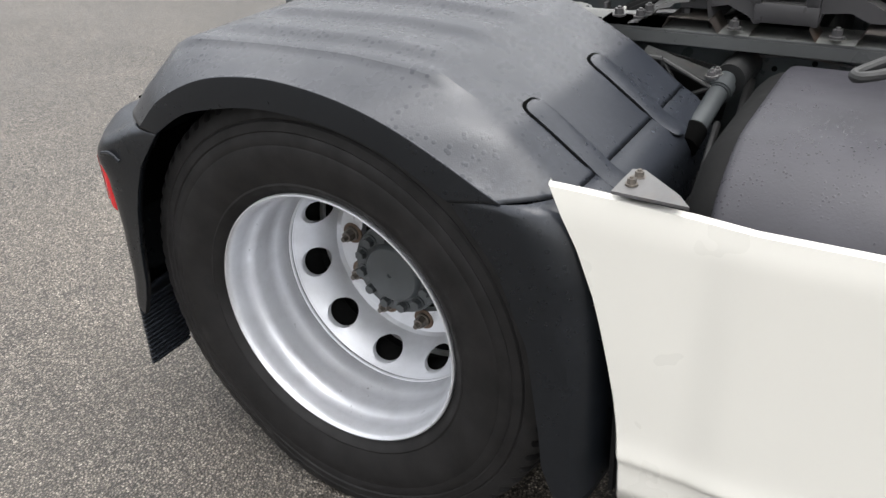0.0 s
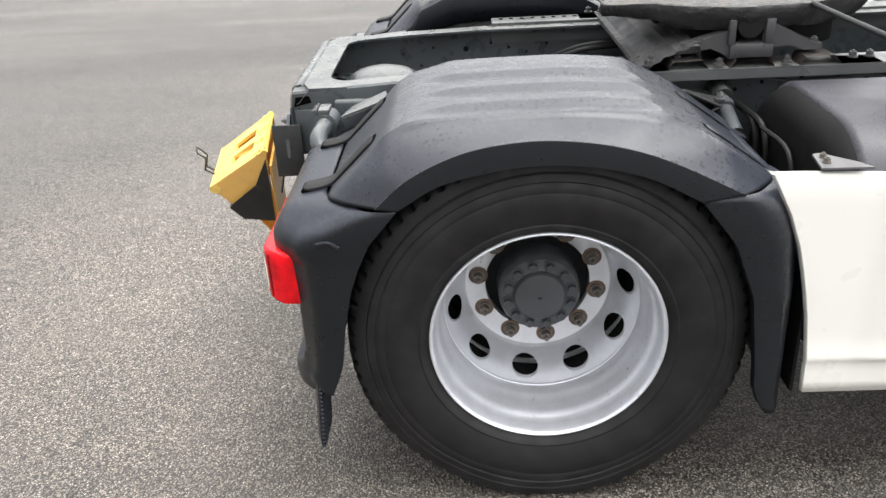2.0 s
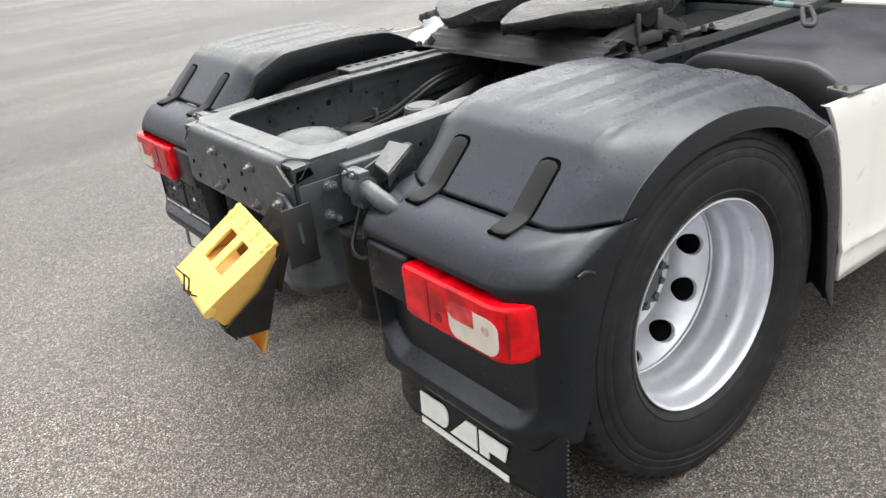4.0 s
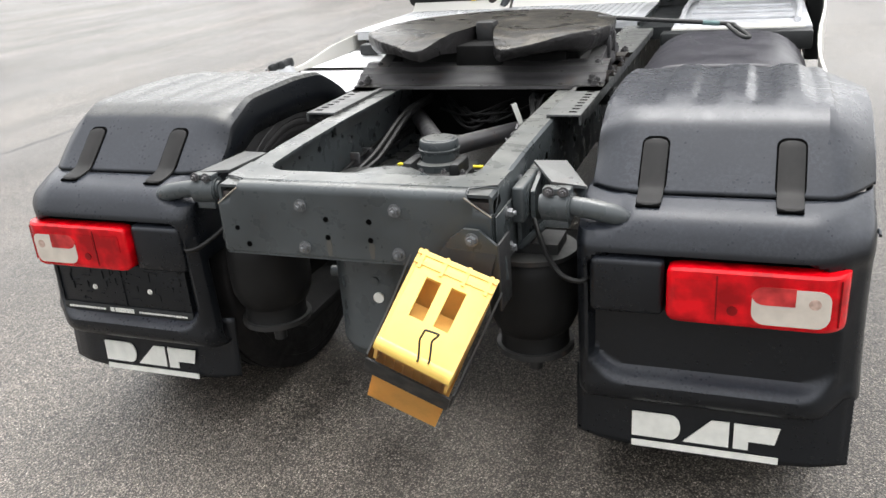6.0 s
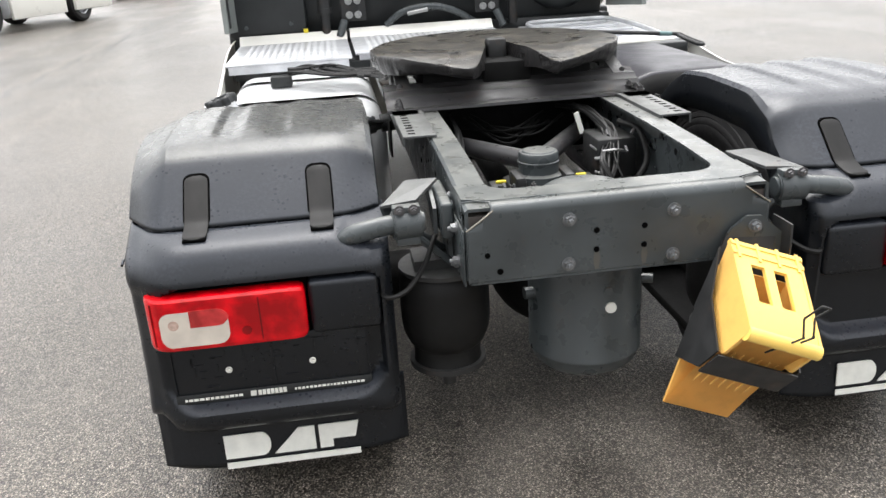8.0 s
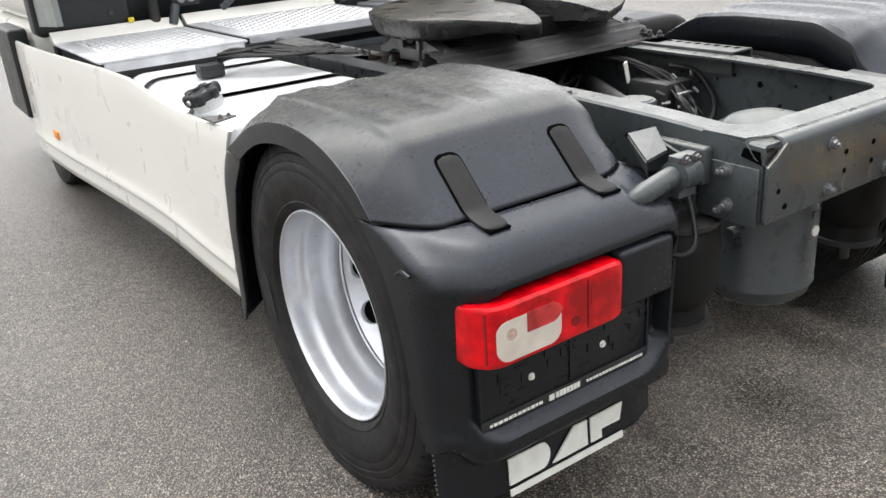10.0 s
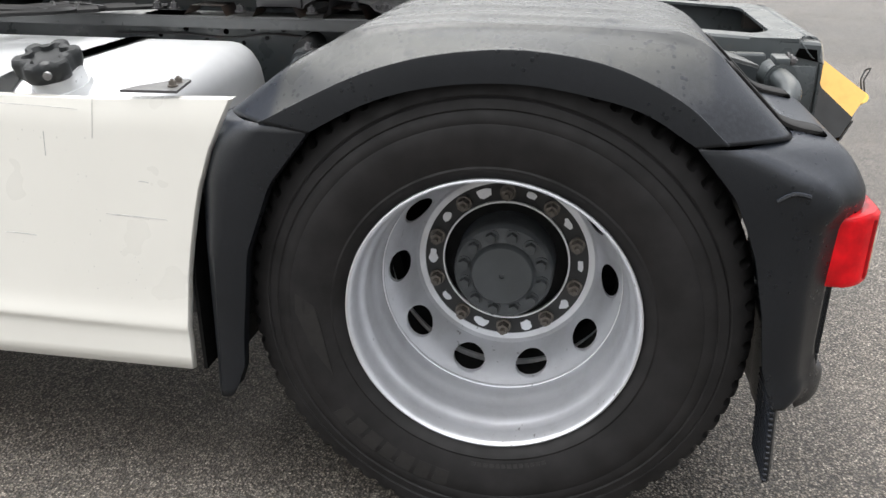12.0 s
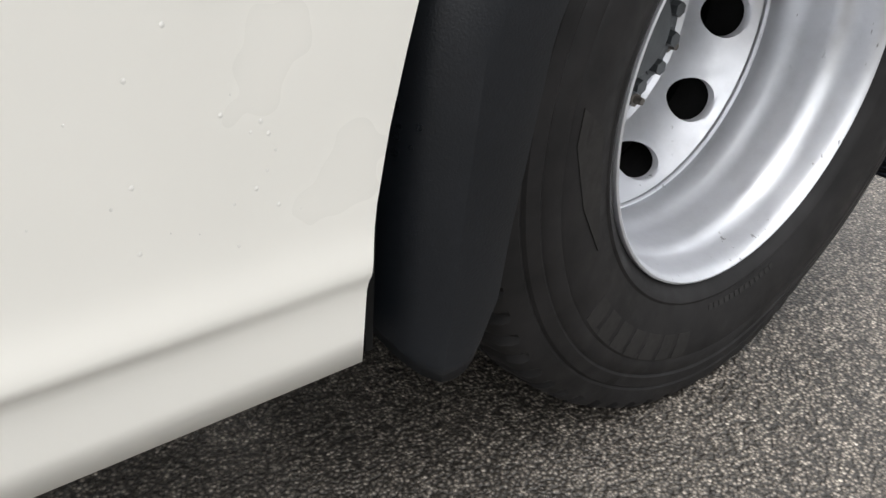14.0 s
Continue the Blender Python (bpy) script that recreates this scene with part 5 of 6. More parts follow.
    for k in range(11):
        j = [rng.uniform(-1, 1) for _ in range(8)]
        pts = [(0.20 + 0.05 * j[0], 0.46, 0.90), (0.235 + 0.018 * j[1], 0.26, 0.905 + 0.015 * j[2]), (0.262 + 0.022 * j[3], 0.08, 0.85 + 0.03 * j[4]), (0.215 + 0.03 * j[5], -0.06, 0.79 + 0.03 * j[6]), (0.225 + 0.035 * j[7], -0.12, 0.72), (0.25 + 0.03 * j[0], -0.14, 0.62)]
        part("air_hose", tube(bmesh.new(), pts, (0.0045, 0.006, 0.0075)[k % 3], 7, 26), HOSE, valve)
    part("looped_hose", tube(bmesh.new(), [(0.30, 0.10, 0.90), (0.345, 0.02, 0.88), (0.345, -0.06, 0.80), (0.29, -0.10, 0.74), (0.25, -0.06, 0.70)], 0.011, 9, 26), BAGRUBBER, valve)
    for k in range(8):
        x, y, z = rng.uniform(0.20, 0.33), rng.uniform(-0.06, 0.16), rng.uniform(0.74, 0.88)
        part("hose_fitting", rod(bmesh.new(), (x, y, z), (x + rng.uniform(-0.02, 0.02), y + 0.02, z + rng.uniform(0.005, 0.02)), 0.005, n=8), CAST, valve)
    for k in range(2):
        z = 0.89 - 0.012 * k
        pts = [(-0.24, 0.48, z), (-0.25 + 0.01 * k, 0.22, z - 0.01), (-0.28 + 0.018 * k, 0.0, z - 0.10), (-0.30 + 0.02 * k, -0.16, 0.74), (-0.24 + 0.02 * k, -0.34, 0.66)]
        part("air_hose", tube(bmesh.new(), pts, 0.010 if k < 2 else 0.005, 8, 24), HOSE, valve)
    for k in range(8):
        a, b = rng.uniform(-0.22, -0.05), rng.uniform(0.02, 0.20)
        pts = [(a, 0.46, 0.86 + rng.uniform(-0.03, 0.04)), ((a + b) / 2, 0.34, 0.83 + rng.uniform(-0.04, 0.03)), (b, 0.42, 0.88 + rng.uniform(-0.04, 0.02))]
        part("air_hose", tube(bmesh.new(), pts, 0.005, 6, 14), HOSE, valve)
    for k in range(9):
        x = (-0.165, 0.13)[k % 2] + rng.uniform(-0.03, 0.03)
        part("small_fitting", rod(bmesh.new(), (x, -0.10, 0.69 + 0.008 * k), (x, -0.075, 0.70 + 0.008 * k), 0.007, n=8), CAST if k % 3 else STEEL_DARK, valve)
    for k in range(9):
        y, z = -0.04 + 0.028 * (k % 4) + rng.uniform(-0.01, 0.01), 0.715 + 0.036 * (k // 3) + rng.uniform(-0.008, 0.008)
        part("bright_fitting", rod(bmesh.new(), (0.198, y, z), (0.212, y - 0.012, z + 0.004), 0.0065, n=8), ZINC, valve)
    part("clip_band", tube(bmesh.new(), [(0.205, -0.02, 0.83), (0.245, -0.035, 0.835), (0.285, -0.02, 0.825)], 0.005, 7), ZINC, valve)
    # pipes along the left rail, tied with bright clips
    for k in range(3):
        pts = [(-0.335 + 0.014 * k, 0.42, 0.80 - 0.02 * k), (-0.33 + 0.012 * k, 0.12, 0.79 - 0.02 * k), (-0.34 + 0.012 * k, -0.16, 0.76 - 0.02 * k), (-0.345 + 0.016 * k, -0.36, 0.70 - 0.02 * k)]
        part("air_hose", tube(bmesh.new(), pts, 0.006, 7, 20), HOSE, valve)
    for y, z in ((0.05, 0.775), (-0.05, 0.785), (-0.22, 0.75)):
        part("pipe_clip", boxed(-0.352, -0.318, y - 0.006, y + 0.006, z - 0.03, z + 0.018, 0.002), CAST, valve)
    bm = boxed(0.178, 0.196, 0.19, 0.196, 0.845, 0.925, turn=pose(0, 0, 0, 0, -18, 12))
    part("paper_tag", bm, LABELWHITE, valve, "small white tag hanging on a hose")
    bm = lathe(bmesh.new(), [(0.0, 0.78), (0.06, 0.775), (0.065, 0.76), (0.065, 0.66), (0.0, 0.65)], 28, (0, 0, 0))
    for v in bm.verts:
        v.co = Vector((-0.265 + v.co.y, -0.18 + v.co.z, v.co.x))
    part("brake_chamber", bm, STEEL_DARK, truck)
    # deeper inside: a gearbox block, black for the shade there
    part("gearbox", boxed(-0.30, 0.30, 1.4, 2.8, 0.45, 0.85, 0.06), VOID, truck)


build_suspension()


# ---- fifth wheel ----
def build_fifth_wheel():
    bm = bmesh.new()
    cx, cy, r = -0.03, 0.62, 0.484
    rng = random.Random(9)
    pts = []
    for k in range(-127, 128):
        a = radians(90 + k * 1.25)
        rr = r * (1 + 0.006 * math.sin(k * 0.31) + 0.003 * rng.uniform(-1, 1))
        pts.append((cx + rr * math.cos(a), cy + rr * (1.06 if math.sin(a) > 0 else 0.87) * math.sin(a)))
    # throat: wide at the rear, closing to the jaws
    left = [(cx - 0.155, cy - 0.396), (cx - 0.138, cy - 0.385), (cx - 0.122, cy - 0.355), (cx - 0.103, cy - 0.30), (cx - 0.083, cy - 0.23), (cx - 0.064, cy - 0.16), (cx - 0.050, cy - 0.09), (cx - 0.041, cy - 0.03), (cx - 0.036, cy)]
    ring = pts + left + [(2 * cx - x, y) for x, y in left][::-1]

    def top(x, y):
        return 1.142 - 0.25 * max(0.0, 0.36 - y) * (0.5 + 0.5 * smooth01((0.44 - abs(x - cx)) / 0.28)) - 0.012 * math.hypot(x - cx, y - cy)

    m = len(ring)
    rings = []
    for scale, dz, rough in ((0.88, -0.078, 0.004), (0.945, -0.075, 0.010), (0.975, -0.058, 0.012), (0.992, -0.034, 0.008), (1.0, -0.014, 0.003), (0.996, -0.004, 0.002), (0.982, 0.0, 0.0)):
        row = []
        for i, (x, y) in enumerate(ring):
            lump = noise.noise(Vector((x * 16, y * 16, dz * 40))) * rough
            k = scale if i < len(pts) else 1.0 - (1.0 - scale) * 0.3
            thin = 1 - 0.45 * smooth01((0.44 - y) / 0.2)
            row.append(bm.verts.new((cx + (x - cx) * (k + lump), cy + (y - cy) * (k + lump), top(x, y) + dz * thin + lump * 0.6)))
        rings.append(row)
    for a, b in zip(rings, rings[1:]):
        for k in range(m):
            bm.faces.new((a[k], a[(k + 1) % m], b[(k + 1) % m], b[k]))
    for loop in (rings[0], rings[-1]):
        edges = [bm.edges.get((loop[k], loop[(k + 1) % m])) for k in range(m)]
        bmesh.ops.triangle_fill(bm, use_beauty=True, use_dissolve=False, edges=edges, normal=(0, 0, 1))
    plate = part("fifth_wheel", bm, GREASE, truck, "black greased fifth wheel plate with an open throat", recalc=True, angle=0.8)
    # casting below the plate, black for the shade under it
    bm = boxed(-0.34, 0.31, 0.44, 0.92, 0.985, 1.075, 0.02)
    box(bm, -0.11, 0.07, 0.42, 0.62, 1.00, 1.09, 0.01)
    part("coupler_body", bm, VOID, plate)
    part("lock_jaw", boxed(cx - 0.036, cx + 0.036, 0.545, 0.625, 1.05, 1.158, 0.010), STEEL_DARK, plate)
    for s in (1, -1):
        # casting: sloping wings on pads, a slab in the middle and two posts
        cast = [(0.407, 0.999), (0.454, 1.001), (0.507, 1.012), (0.553, 0.990), (0.563, 0.977), (0.689, 0.983), (0.693, 1.008), (0.745, 1.013), (0.784, 0.996), (0.836, 0.997), (0.836, 1.014), (0.803, 1.023), (0.690, 1.080), (0.690, 1.10), (0.660, 1.10), (0.658, 1.027), (0.579, 1.023), (0.577, 1.10), (0.553, 1.10), (0.560, 1.062), (0.407, 1.016)]
        bm = prism(bmesh.new(), [(0.385, y, z) for y, z in cast], (0.052, 0, 0))
        part("pedestal_slab", boxed(0.430, 0.447, 0.562, 0.690, 0.980, 1.024, 0.005), CASTDARK, plate, "", s)
        part("pedestal_post", boxed(0.430, 0.449, 0.554, 0.576, 1.02, 1.095, 0.005), CASTDARK, plate, "", s)
        part("pedestal_post", boxed(0.430, 0.449, 0.661, 0.690, 1.02, 1.095, 0.005), CASTDARK, plate, "", s)
        for y in (0.428, 0.815):
            twin("flange_bolt", RUST_BOLT, Matrix.Translation((s * 0.425, y, 1.013)) @ pose(0, 0, 0, 0, -90, 0), plate)
        part("pedestal", bm, CASTDARK, plate, "", s)
        part("rubber_cushion", rod(bmesh.new(), (0.36, 0.618, 1.078), (0.445, 0.618, 1.078), 0.038, n=20), BAGRUBBER, plate, "", s)
        # pressed hat-section foot
        zig = [(0.23, 0.960), (0.379, 0.960), (0.391, 0.984), (0.479, 0.985), (0.500, 0.957), (0.561, 0.957), (0.578, 0.983), (0.678, 0.983), (0.694, 0.957), (0.767, 0.957), (0.781, 0.984), (0.867, 0.985), (0.889, 0.960), (1.01, 0.960)]
        bm = bmesh.new()
        sheet(bm, [[(x, y, z) for y, z in zig] for x in (0.380, 0.470)])
        bmesh.ops.solidify(bm, geom=bm.faces[:], thickness=-0.010)
        part("mounting_foot", bm, RUSTCAST, plate, "", s)
        for y in (0.27, 0.32, 0.93, 0.98):
            twin("flange_bolt", RUST_BOLT, Matrix.Translation((s * 0.440, y, 0.970)) @ pose(0, 0, 0, 0, -90, 0), plate)
        for y in (0.530, 0.730):
            twin("flange_bolt", RUST_BOLT, Matrix.Translation((s * 0.458, y, 0.969)) @ pose(0, 0, 0, 0, -90, 0), plate)
        # angle rail on the chassis
        bm = bmesh.new()
        box(bm, 0.362, 0.468, -0.115, 1.75, 0.950, 0.958, 0.002)
        box(bm, 0.362, 0.370, -0.115, 1.75, 0.88, 0.951)
        box(bm, 0.462, 0.469, -0.115, 1.75, 0.926, 0.951)
        part("mounting_angle", bm, ANGLE, plate, "perforated steel mounting angle", s)
        for k in range(8):
            part("slot", boxed(0.425, 0.449, -0.085 + 0.042 * k, -0.070 + 0.042 * k, 0.9560, 0.9588), BLACKGAP, plate, "", s)
    # ribbed cross plate along the rear
    prof = [(0.296, 0.952), (0.300, 0.962), (0.322, 0.965), (0.334, 0.978), (0.352, 0.984), (0.364, 0.998), (0.392, 1.004), (0.402, 1.014), (0.430, 1.018), (0.440, 1.026), (0.468, 1.028), (0.480, 0.965)]
    bm = bmesh.new()
    sheet(bm, [[(x, y, z) for y, z in prof] for x in (-0.485, -0.2, 0.1, 0.465)])
    bmesh.ops.solidify(bm, geom=bm.faces[:], thickness=0.009)
    part("cross_plate", bm, CAST, plate, "oily ribbed cross plate")
    for x in (-0.44, 0.42):
        for y in (0.333, 0.415):
            twin("flange_bolt", RUST_BOLT, Matrix.Translation((x, y, 0.978)) @ pose(0, 0, 0, 0, -90, 0), plate)
    # release handle: a long rod with an eye at its end, wrapped with tape
    start, bend = Vector((0.36, 0.781, 1.135)), Vector((0.835, 0.905, 1.080))
    bm = tube(bmesh.new(), [start, start.lerp(bend, 0.5), bend, (0.872, 0.902, 1.068), (0.908, 0.862, 1.050), (0.925, 0.826, 1.042), (0.918, 0.812, 1.040), (0.900, 0.818, 1.043), (0.866, 0.862, 1.060), (0.842, 0.898, 1.076)], 0.0085, 10, 70)
    handle = part("release_handle", bm, STEEL_DARK, plate)
    part("tape", rod(bmesh.new(), start.lerp(bend, 0.82), start.lerp(bend, 0.95), 0.0100, n=12), TAPE, handle, "worn teal tape")


RUST_BOLT = bolt_mesh("rusty_bolt", 0.011, 0.017, CASTDARK, 1.4, 0.004)
BRACKET_BOLT = bolt_mesh("rusty_bolt", 0.0072, 0.011, NUT, 1.35, 0.003)
build_fifth_wheel()


ORIGIN[0] = Vector((0, 0, 0))

# ---- side skirts, tanks, deck ----
SKIRT_EDGE = [(0.309, 0.635), (0.394, 0.632), (0.468, 0.625), (0.537, 0.615), (0.600, 0.602), (0.660, 0.588), (0.717, 0.573), (0.80, 0.542), (0.902, 0.490)]


def build_skirt(s):
    rows = []
    zs = [0.309, 0.34, 0.37, 0.388, 0.398, 0.404, 0.410, 0.416, 0.422, 0.430, 0.440, 0.452, 0.47, 0.50, 0.537, 0.57, 0.60, 0.63, 0.66, 0.69, 0.72, 0.76, 0.80, 0.83, 0.855, 0.880, 0.892, 0.899, 0.902]
    for z in zs:
        edge = interp(z, SKIRT_EDGE)
        row = []
        for y in (0.0, 0.006, 0.03, 0.06, 0.08, 0.10, 0.12, 0.14, 0.16, 0.18, 0.20, 0.22, 0.26, 0.30, 0.38, 0.45, 0.55, 0.7, 0.85, 1.0, 1.3, 1.7, 2.1, 2.5, 2.75):
            yy = edge + y * (1 if y < 0.01 else (3.40 - edge) / 2.75)
            # a soft pressed line that grows towards the cab, over a slightly tucked-in sill
            grow = 0.70 + 0.40 * smooth01((yy - 0.62) / 0.5)
            ridge = z - 0.408 - 0.010 * smooth01((yy - 0.7) / 0.6)
            x = 1.206 + 0.008 * grow * math.exp(-((ridge / (0.010 if ridge < 0 else 0.032)) ** 2))
            x += (0.010 if s > 0 else 0.002) * smooth01((yy - 0.735) / 0.07) * smooth01((z - 0.394) / 0.020) + 0.125 * smooth01((yy - 1.2) / 2.2)
            x += 0.004 * math.sin(yy * 3.1 + 0.8) * smooth01((z - 0.44) / 0.2)
            if y == 0.0:
                x -= 0.010
            zz = z
            if z > 0.86:
                x -= 0.006 * (z - 0.86) / 0.043
                zz = z - 0.011 * smooth01((yy - 0.5) / 0.3) + 0.05 * smooth01((yy - 1.1) / 0.6)
            if z == 0.902:
                x -= 0.012
            row.append((x, yy, zz))
        rows.append(row)
    bm = bmesh.new()
    sheet(bm, rows)
    skirt = part("side_skirt", bm, WHITE, truck, "cream-white side skirt panel with scuffs and water drops", s, thick=0.005)
    # bracket with two rusty bolts above the skirt
    bm = bmesh.new()
    prism(bm, [(1.206, 0.597, 0.907), (1.206, 0.712, 0.905), (1.180, 0.690, 0.908), (1.128, 0.622, 0.913), (1.132, 0.603, 0.913)], (0, 0, 0.005))
    part("skirt_bracket", bm, CAST, skirt, "", s)
    for x, y in ((1.178, 0.618), (1.150, 0.620)):
        twin("rusty_bolt", BRACKET_BOLT, Matrix.Translation((s * x, y, 0.914)) @ pose(0, 0, 0, 0, -90, 0), skirt)
    bm = boxed(1.296, 1.320, 2.80, 2.90, 0.478, 0.520, 0.004)
    part("side_marker", bm, HATCH, skirt, "small orange side marker lamp", s)
    return skirt


def skirt_face(y, z):
    return 1.206 + 0.002 * smooth01((y - 0.735) / 0.07) + 0.004 * math.sin(y * 3.1 + 0.8) * smooth01((z - 0.44) / 0.2)


build_skirt(1)
left_skirt = build_skirt(-1)
rng = random.Random(21)
bm = bmesh.new()
for k in range(90):
    y, z, r = rng.uniform(0.70, 1.5), rng.uniform(0.46, 0.84), rng.choice((0.0008, 0.0011, 0.0014, 0.0021))
    x = -1.206 - 0.002 * smooth01((y - 0.735) / 0.07) - 0.004 * math.sin(y * 3.1 + 0.8) * smooth01((z - 0.44) / 0.2) - 0.125 * smooth01((y - 1.2) / 2.2)
    bmesh.ops.create_icosphere(bm, subdivisions=1, radius=r, matrix=Matrix.Translation((x, y, z)) @ Matrix.Diagonal((0.22, 1, 1.15, 1)))
drop_mat = plain("clear_water", (0.66, 0.65, 0.61), 0.08, 0, 0.05, 40, 0)
tagged(part("water_beads", bm, drop_mat, left_skirt, "small beads of rain water"), kind="stuff")
for y0, z0, y1, z1, w in ((0.781, 0.657, 0.650, 0.652, 0.0007), (0.770, 0.655, 0.700, 0.6535, 0.0006), (0.745, 0.6535, 0.690, 0.6505, 0.0005), (0.888, 0.822, 0.893, 0.772, 0.0008), (0.977, 0.874, 0.806, 0.869, 0.0006), (0.771, 0.892, 0.785, 0.812, 0.0006), (0.70, 0.73, 0.68, 0.728, 0.0010), (1.02, 0.60, 0.95, 0.598, 0.0010)):
    mid = (y0 + y1) / 2
    bm = tube(bmesh.new(), [(-skirt_face(y0, z0), y0, z0), (-skirt_face(mid, (z0 + z1) / 2), mid, (z0 + z1) / 2 + 0.0008), (-skirt_face(y1, z1), y1, z1)], w, 5, 8)
    part("scratch", bm, SCRATCH, left_skirt, "grey scratch")
# dark panels added to stand for the shade in the gaps beside the skirts
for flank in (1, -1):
    part("gap_shade_panel", boxed(0.60, 1.186, 0.616, 0.624, 0.30, 0.74), VOID, truck, "", flank)


def rounded_section(x0, x1, z0, z1, r, n=6):
    pts = []
    for cx, cz, a0 in ((x1 - r, z1 - r, 0), (x0 + r, z1 - r, 90), (x0 + r, z0 + r, 180), (x1 - r, z0 + r, 270)):
        for k in range(n + 1):
            a = radians(a0 + 90 * k / n)
            pts.append((cx + r * math.cos(a), cz + r * math.sin(a)))
    return pts


def tank_bm(x0, x1, y0, y1, z0, z1, r, edge=0.025):
    bm = bmesh.new()
    sec = rounded_section(x0, x1, z0, z1, r, 8)
    cx, cz = (x0 + x1) / 2, (z0 + z1) / 2
    rows = []
    turn = [(1 - math.cos(radians(a)), 1 - math.sin(radians(a))) for a in (0, 18, 36, 54, 72, 90)]
    ends = [(y0 + edge * p, edge * q) for p, q in turn] + [(y1 - edge * p, edge * q) for p, q in turn[::-1]]
    for y, inset in ends:
        rows.append([(cx + (x - cx) * (1 - inset / 0.4), y, cz + (z - cz) * (1 - inset / 0.3)) for x, z in sec])
    vs = sheet(bm, rows, True)
    bm.faces.new(vs[0])
    bm.faces.new(vs[-1][::-1])
    return bm


def strap_over(bm, x0, x1, z1, r, y, wide, drop=0.35):
    """A steel band over a tank."""
    sec = [(x0, z1 - drop)] + [(x0 + r - r * math.cos(radians(a)), z1 - r + r * math.sin(radians(a))) for a in range(0, 91, 15)] + [(x1 - r + r * math.sin(radians(a)), z1 - r + r * math.cos(radians(a))) for a in range(0, 91, 15)] + [(x1, z1 - drop)]
    sheet(bm, [[(x, yy, z) for x, z in sec] for yy in (y, y + wide)])
    bmesh.ops.solidify(bm, geom=bm.faces[:], thickness=-0.005)
    return bm


def build_tanks():
    tank = part("fuel_tank", tank_bm(-1.160, -0.47, 0.700, 1.90, 0.32, 0.898, 0.10, 0.075), ALU, truck, "bright aluminium fuel tank with black bands")
    for y in (1.00, 1.58):
        part("tank_band", strap_over(bmesh.new(), -1.166, -0.465, 0.903, 0.105, y, 0.05), CABBLACK, tank)
    # filler neck and lobed cap, leaning outwards a little
    bm = bmesh.new()
    rod(bm, (-1.098, 0.897, 0.850), (-1.122, 0.897, 0.930), 0.053, n=32)
    rod(bm, (-1.106, 0.897, 0.880), (-1.111, 0.897, 0.897), 0.064, 0.058, n=32)
    part("filler_neck", bm, ALU, tank)
    bm = bmesh.new()
    rows = []
    for h, k, lobe in ((0.0, 0.90, 0.2), (0.006, 0.98, 0.5), (0.016, 1.0, 0.8), (0.034, 1.0, 1.0), (0.043, 0.95, 1.2), (0.047, 0.86, 1.5), (0.046, 0.64, 1.6), (0.036, 0.58, 1.2), (0.035, 0.40, 0.0)):
        row = []
        for j in range(84):
            a = 2 * math.pi * j / 84
            r = (0.0585 + 0.0070 * lobe * math.tanh(2.6 * math.cos(6 * a))) * k
            row.append((-1.124 + r * math.cos(a) - 0.25 * h, 0.903 + r * math.sin(a), 0.920 + 0.86 * h + 0.30 * r * math.cos(a)))
        rows.append(row)
    vs = sheet(bm, rows, True)
    bm.faces.new(vs[0])
    bm.faces.new(vs[-1][::-1])
    cap = part("fuel_cap", bm, CABBLACK, tank, "black lobed fuel cap")
    part("cap_lock", rod(bmesh.new(), (-1.188, 0.868, 0.928), (-1.195, 0.866, 0.926), 0.008, n=14), ZINC, cap)
    # cable loom resting on the tank
    loom = part("cable_loom", boxed(-0.96, -0.86, 1.40, 1.47, 0.902, 0.955, 0.008), CABBLACK, truck, "black connector with a tangle of cables")
    rng = random.Random(2)
    for k in range(8):
        pts = [(-0.87, 1.43, 0.955 + 0.004 * k), (-0.78, 1.38 + rng.uniform(-0.1, 0.14), 0.955 + 0.006 * k), (-0.66, 1.32 + rng.uniform(-0.14, 0.16), 0.96 + rng.uniform(0, 0.03)), (-0.52, 1.28 + rng.uniform(-0.15, 0.1), 0.965), (-0.42, 1.2 + rng.uniform(-0.2, 0.2), 0.965)]
        part("cable", tube(bmesh.new(), pts, 0.008, 6, 20), HOSE, loom)
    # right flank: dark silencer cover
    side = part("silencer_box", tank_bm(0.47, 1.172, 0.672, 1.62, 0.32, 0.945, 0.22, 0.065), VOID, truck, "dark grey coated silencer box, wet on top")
    part("silencer_cover", tank_bm(0.462, 1.177, 0.722, 1.60, 0.33, 0.9545, 0.22, 0.020), TANKGREY, side, "dull grey rain-spotted cover")
    for k, (x, y) in enumerate(((0.66, 0.648), (0.72, 0.655), (0.93, 0.650))):
        part("drop_pipe", tube(bmesh.new(), [(x - 0.20, y - 0.02, 0.85), (x - 0.06, y, 0.835), (x, y, 0.76), (x + 0.01, y + 0.004, 0.60), (x, y, 0.46)], 0.011 - 0.002 * k, 8, 20), HOSE, side)
    part("deck_bar", boxed(0.52, 1.19, 1.62, 1.72, 0.86, 0.945, 0.01), CABBLACK, truck)
    # struts and pipe between mudguard and silencer
    for s in (1, -1):
        # a triangulated bracket beside the rail
        top = prism(bmesh.new(), [(0.48, 0.405, 0.912), (0.545, 0.415, 0.914), (0.560, 0.565, 0.872), (0.50, 0.575, 0.872)], (0, 0, -0.008))
        strut = part("front_strut", top, STEEL_DARK, truck, "dark lattice strut between rail and mudguard", s)
        corner = [Vector((0.556, 0.420, 0.910)), Vector((0.556, 0.458, 0.806)), Vector((0.560, 0.553, 0.780)), Vector((0.560, 0.569, 0.860)), Vector((0.556, 0.462, 0.908))]
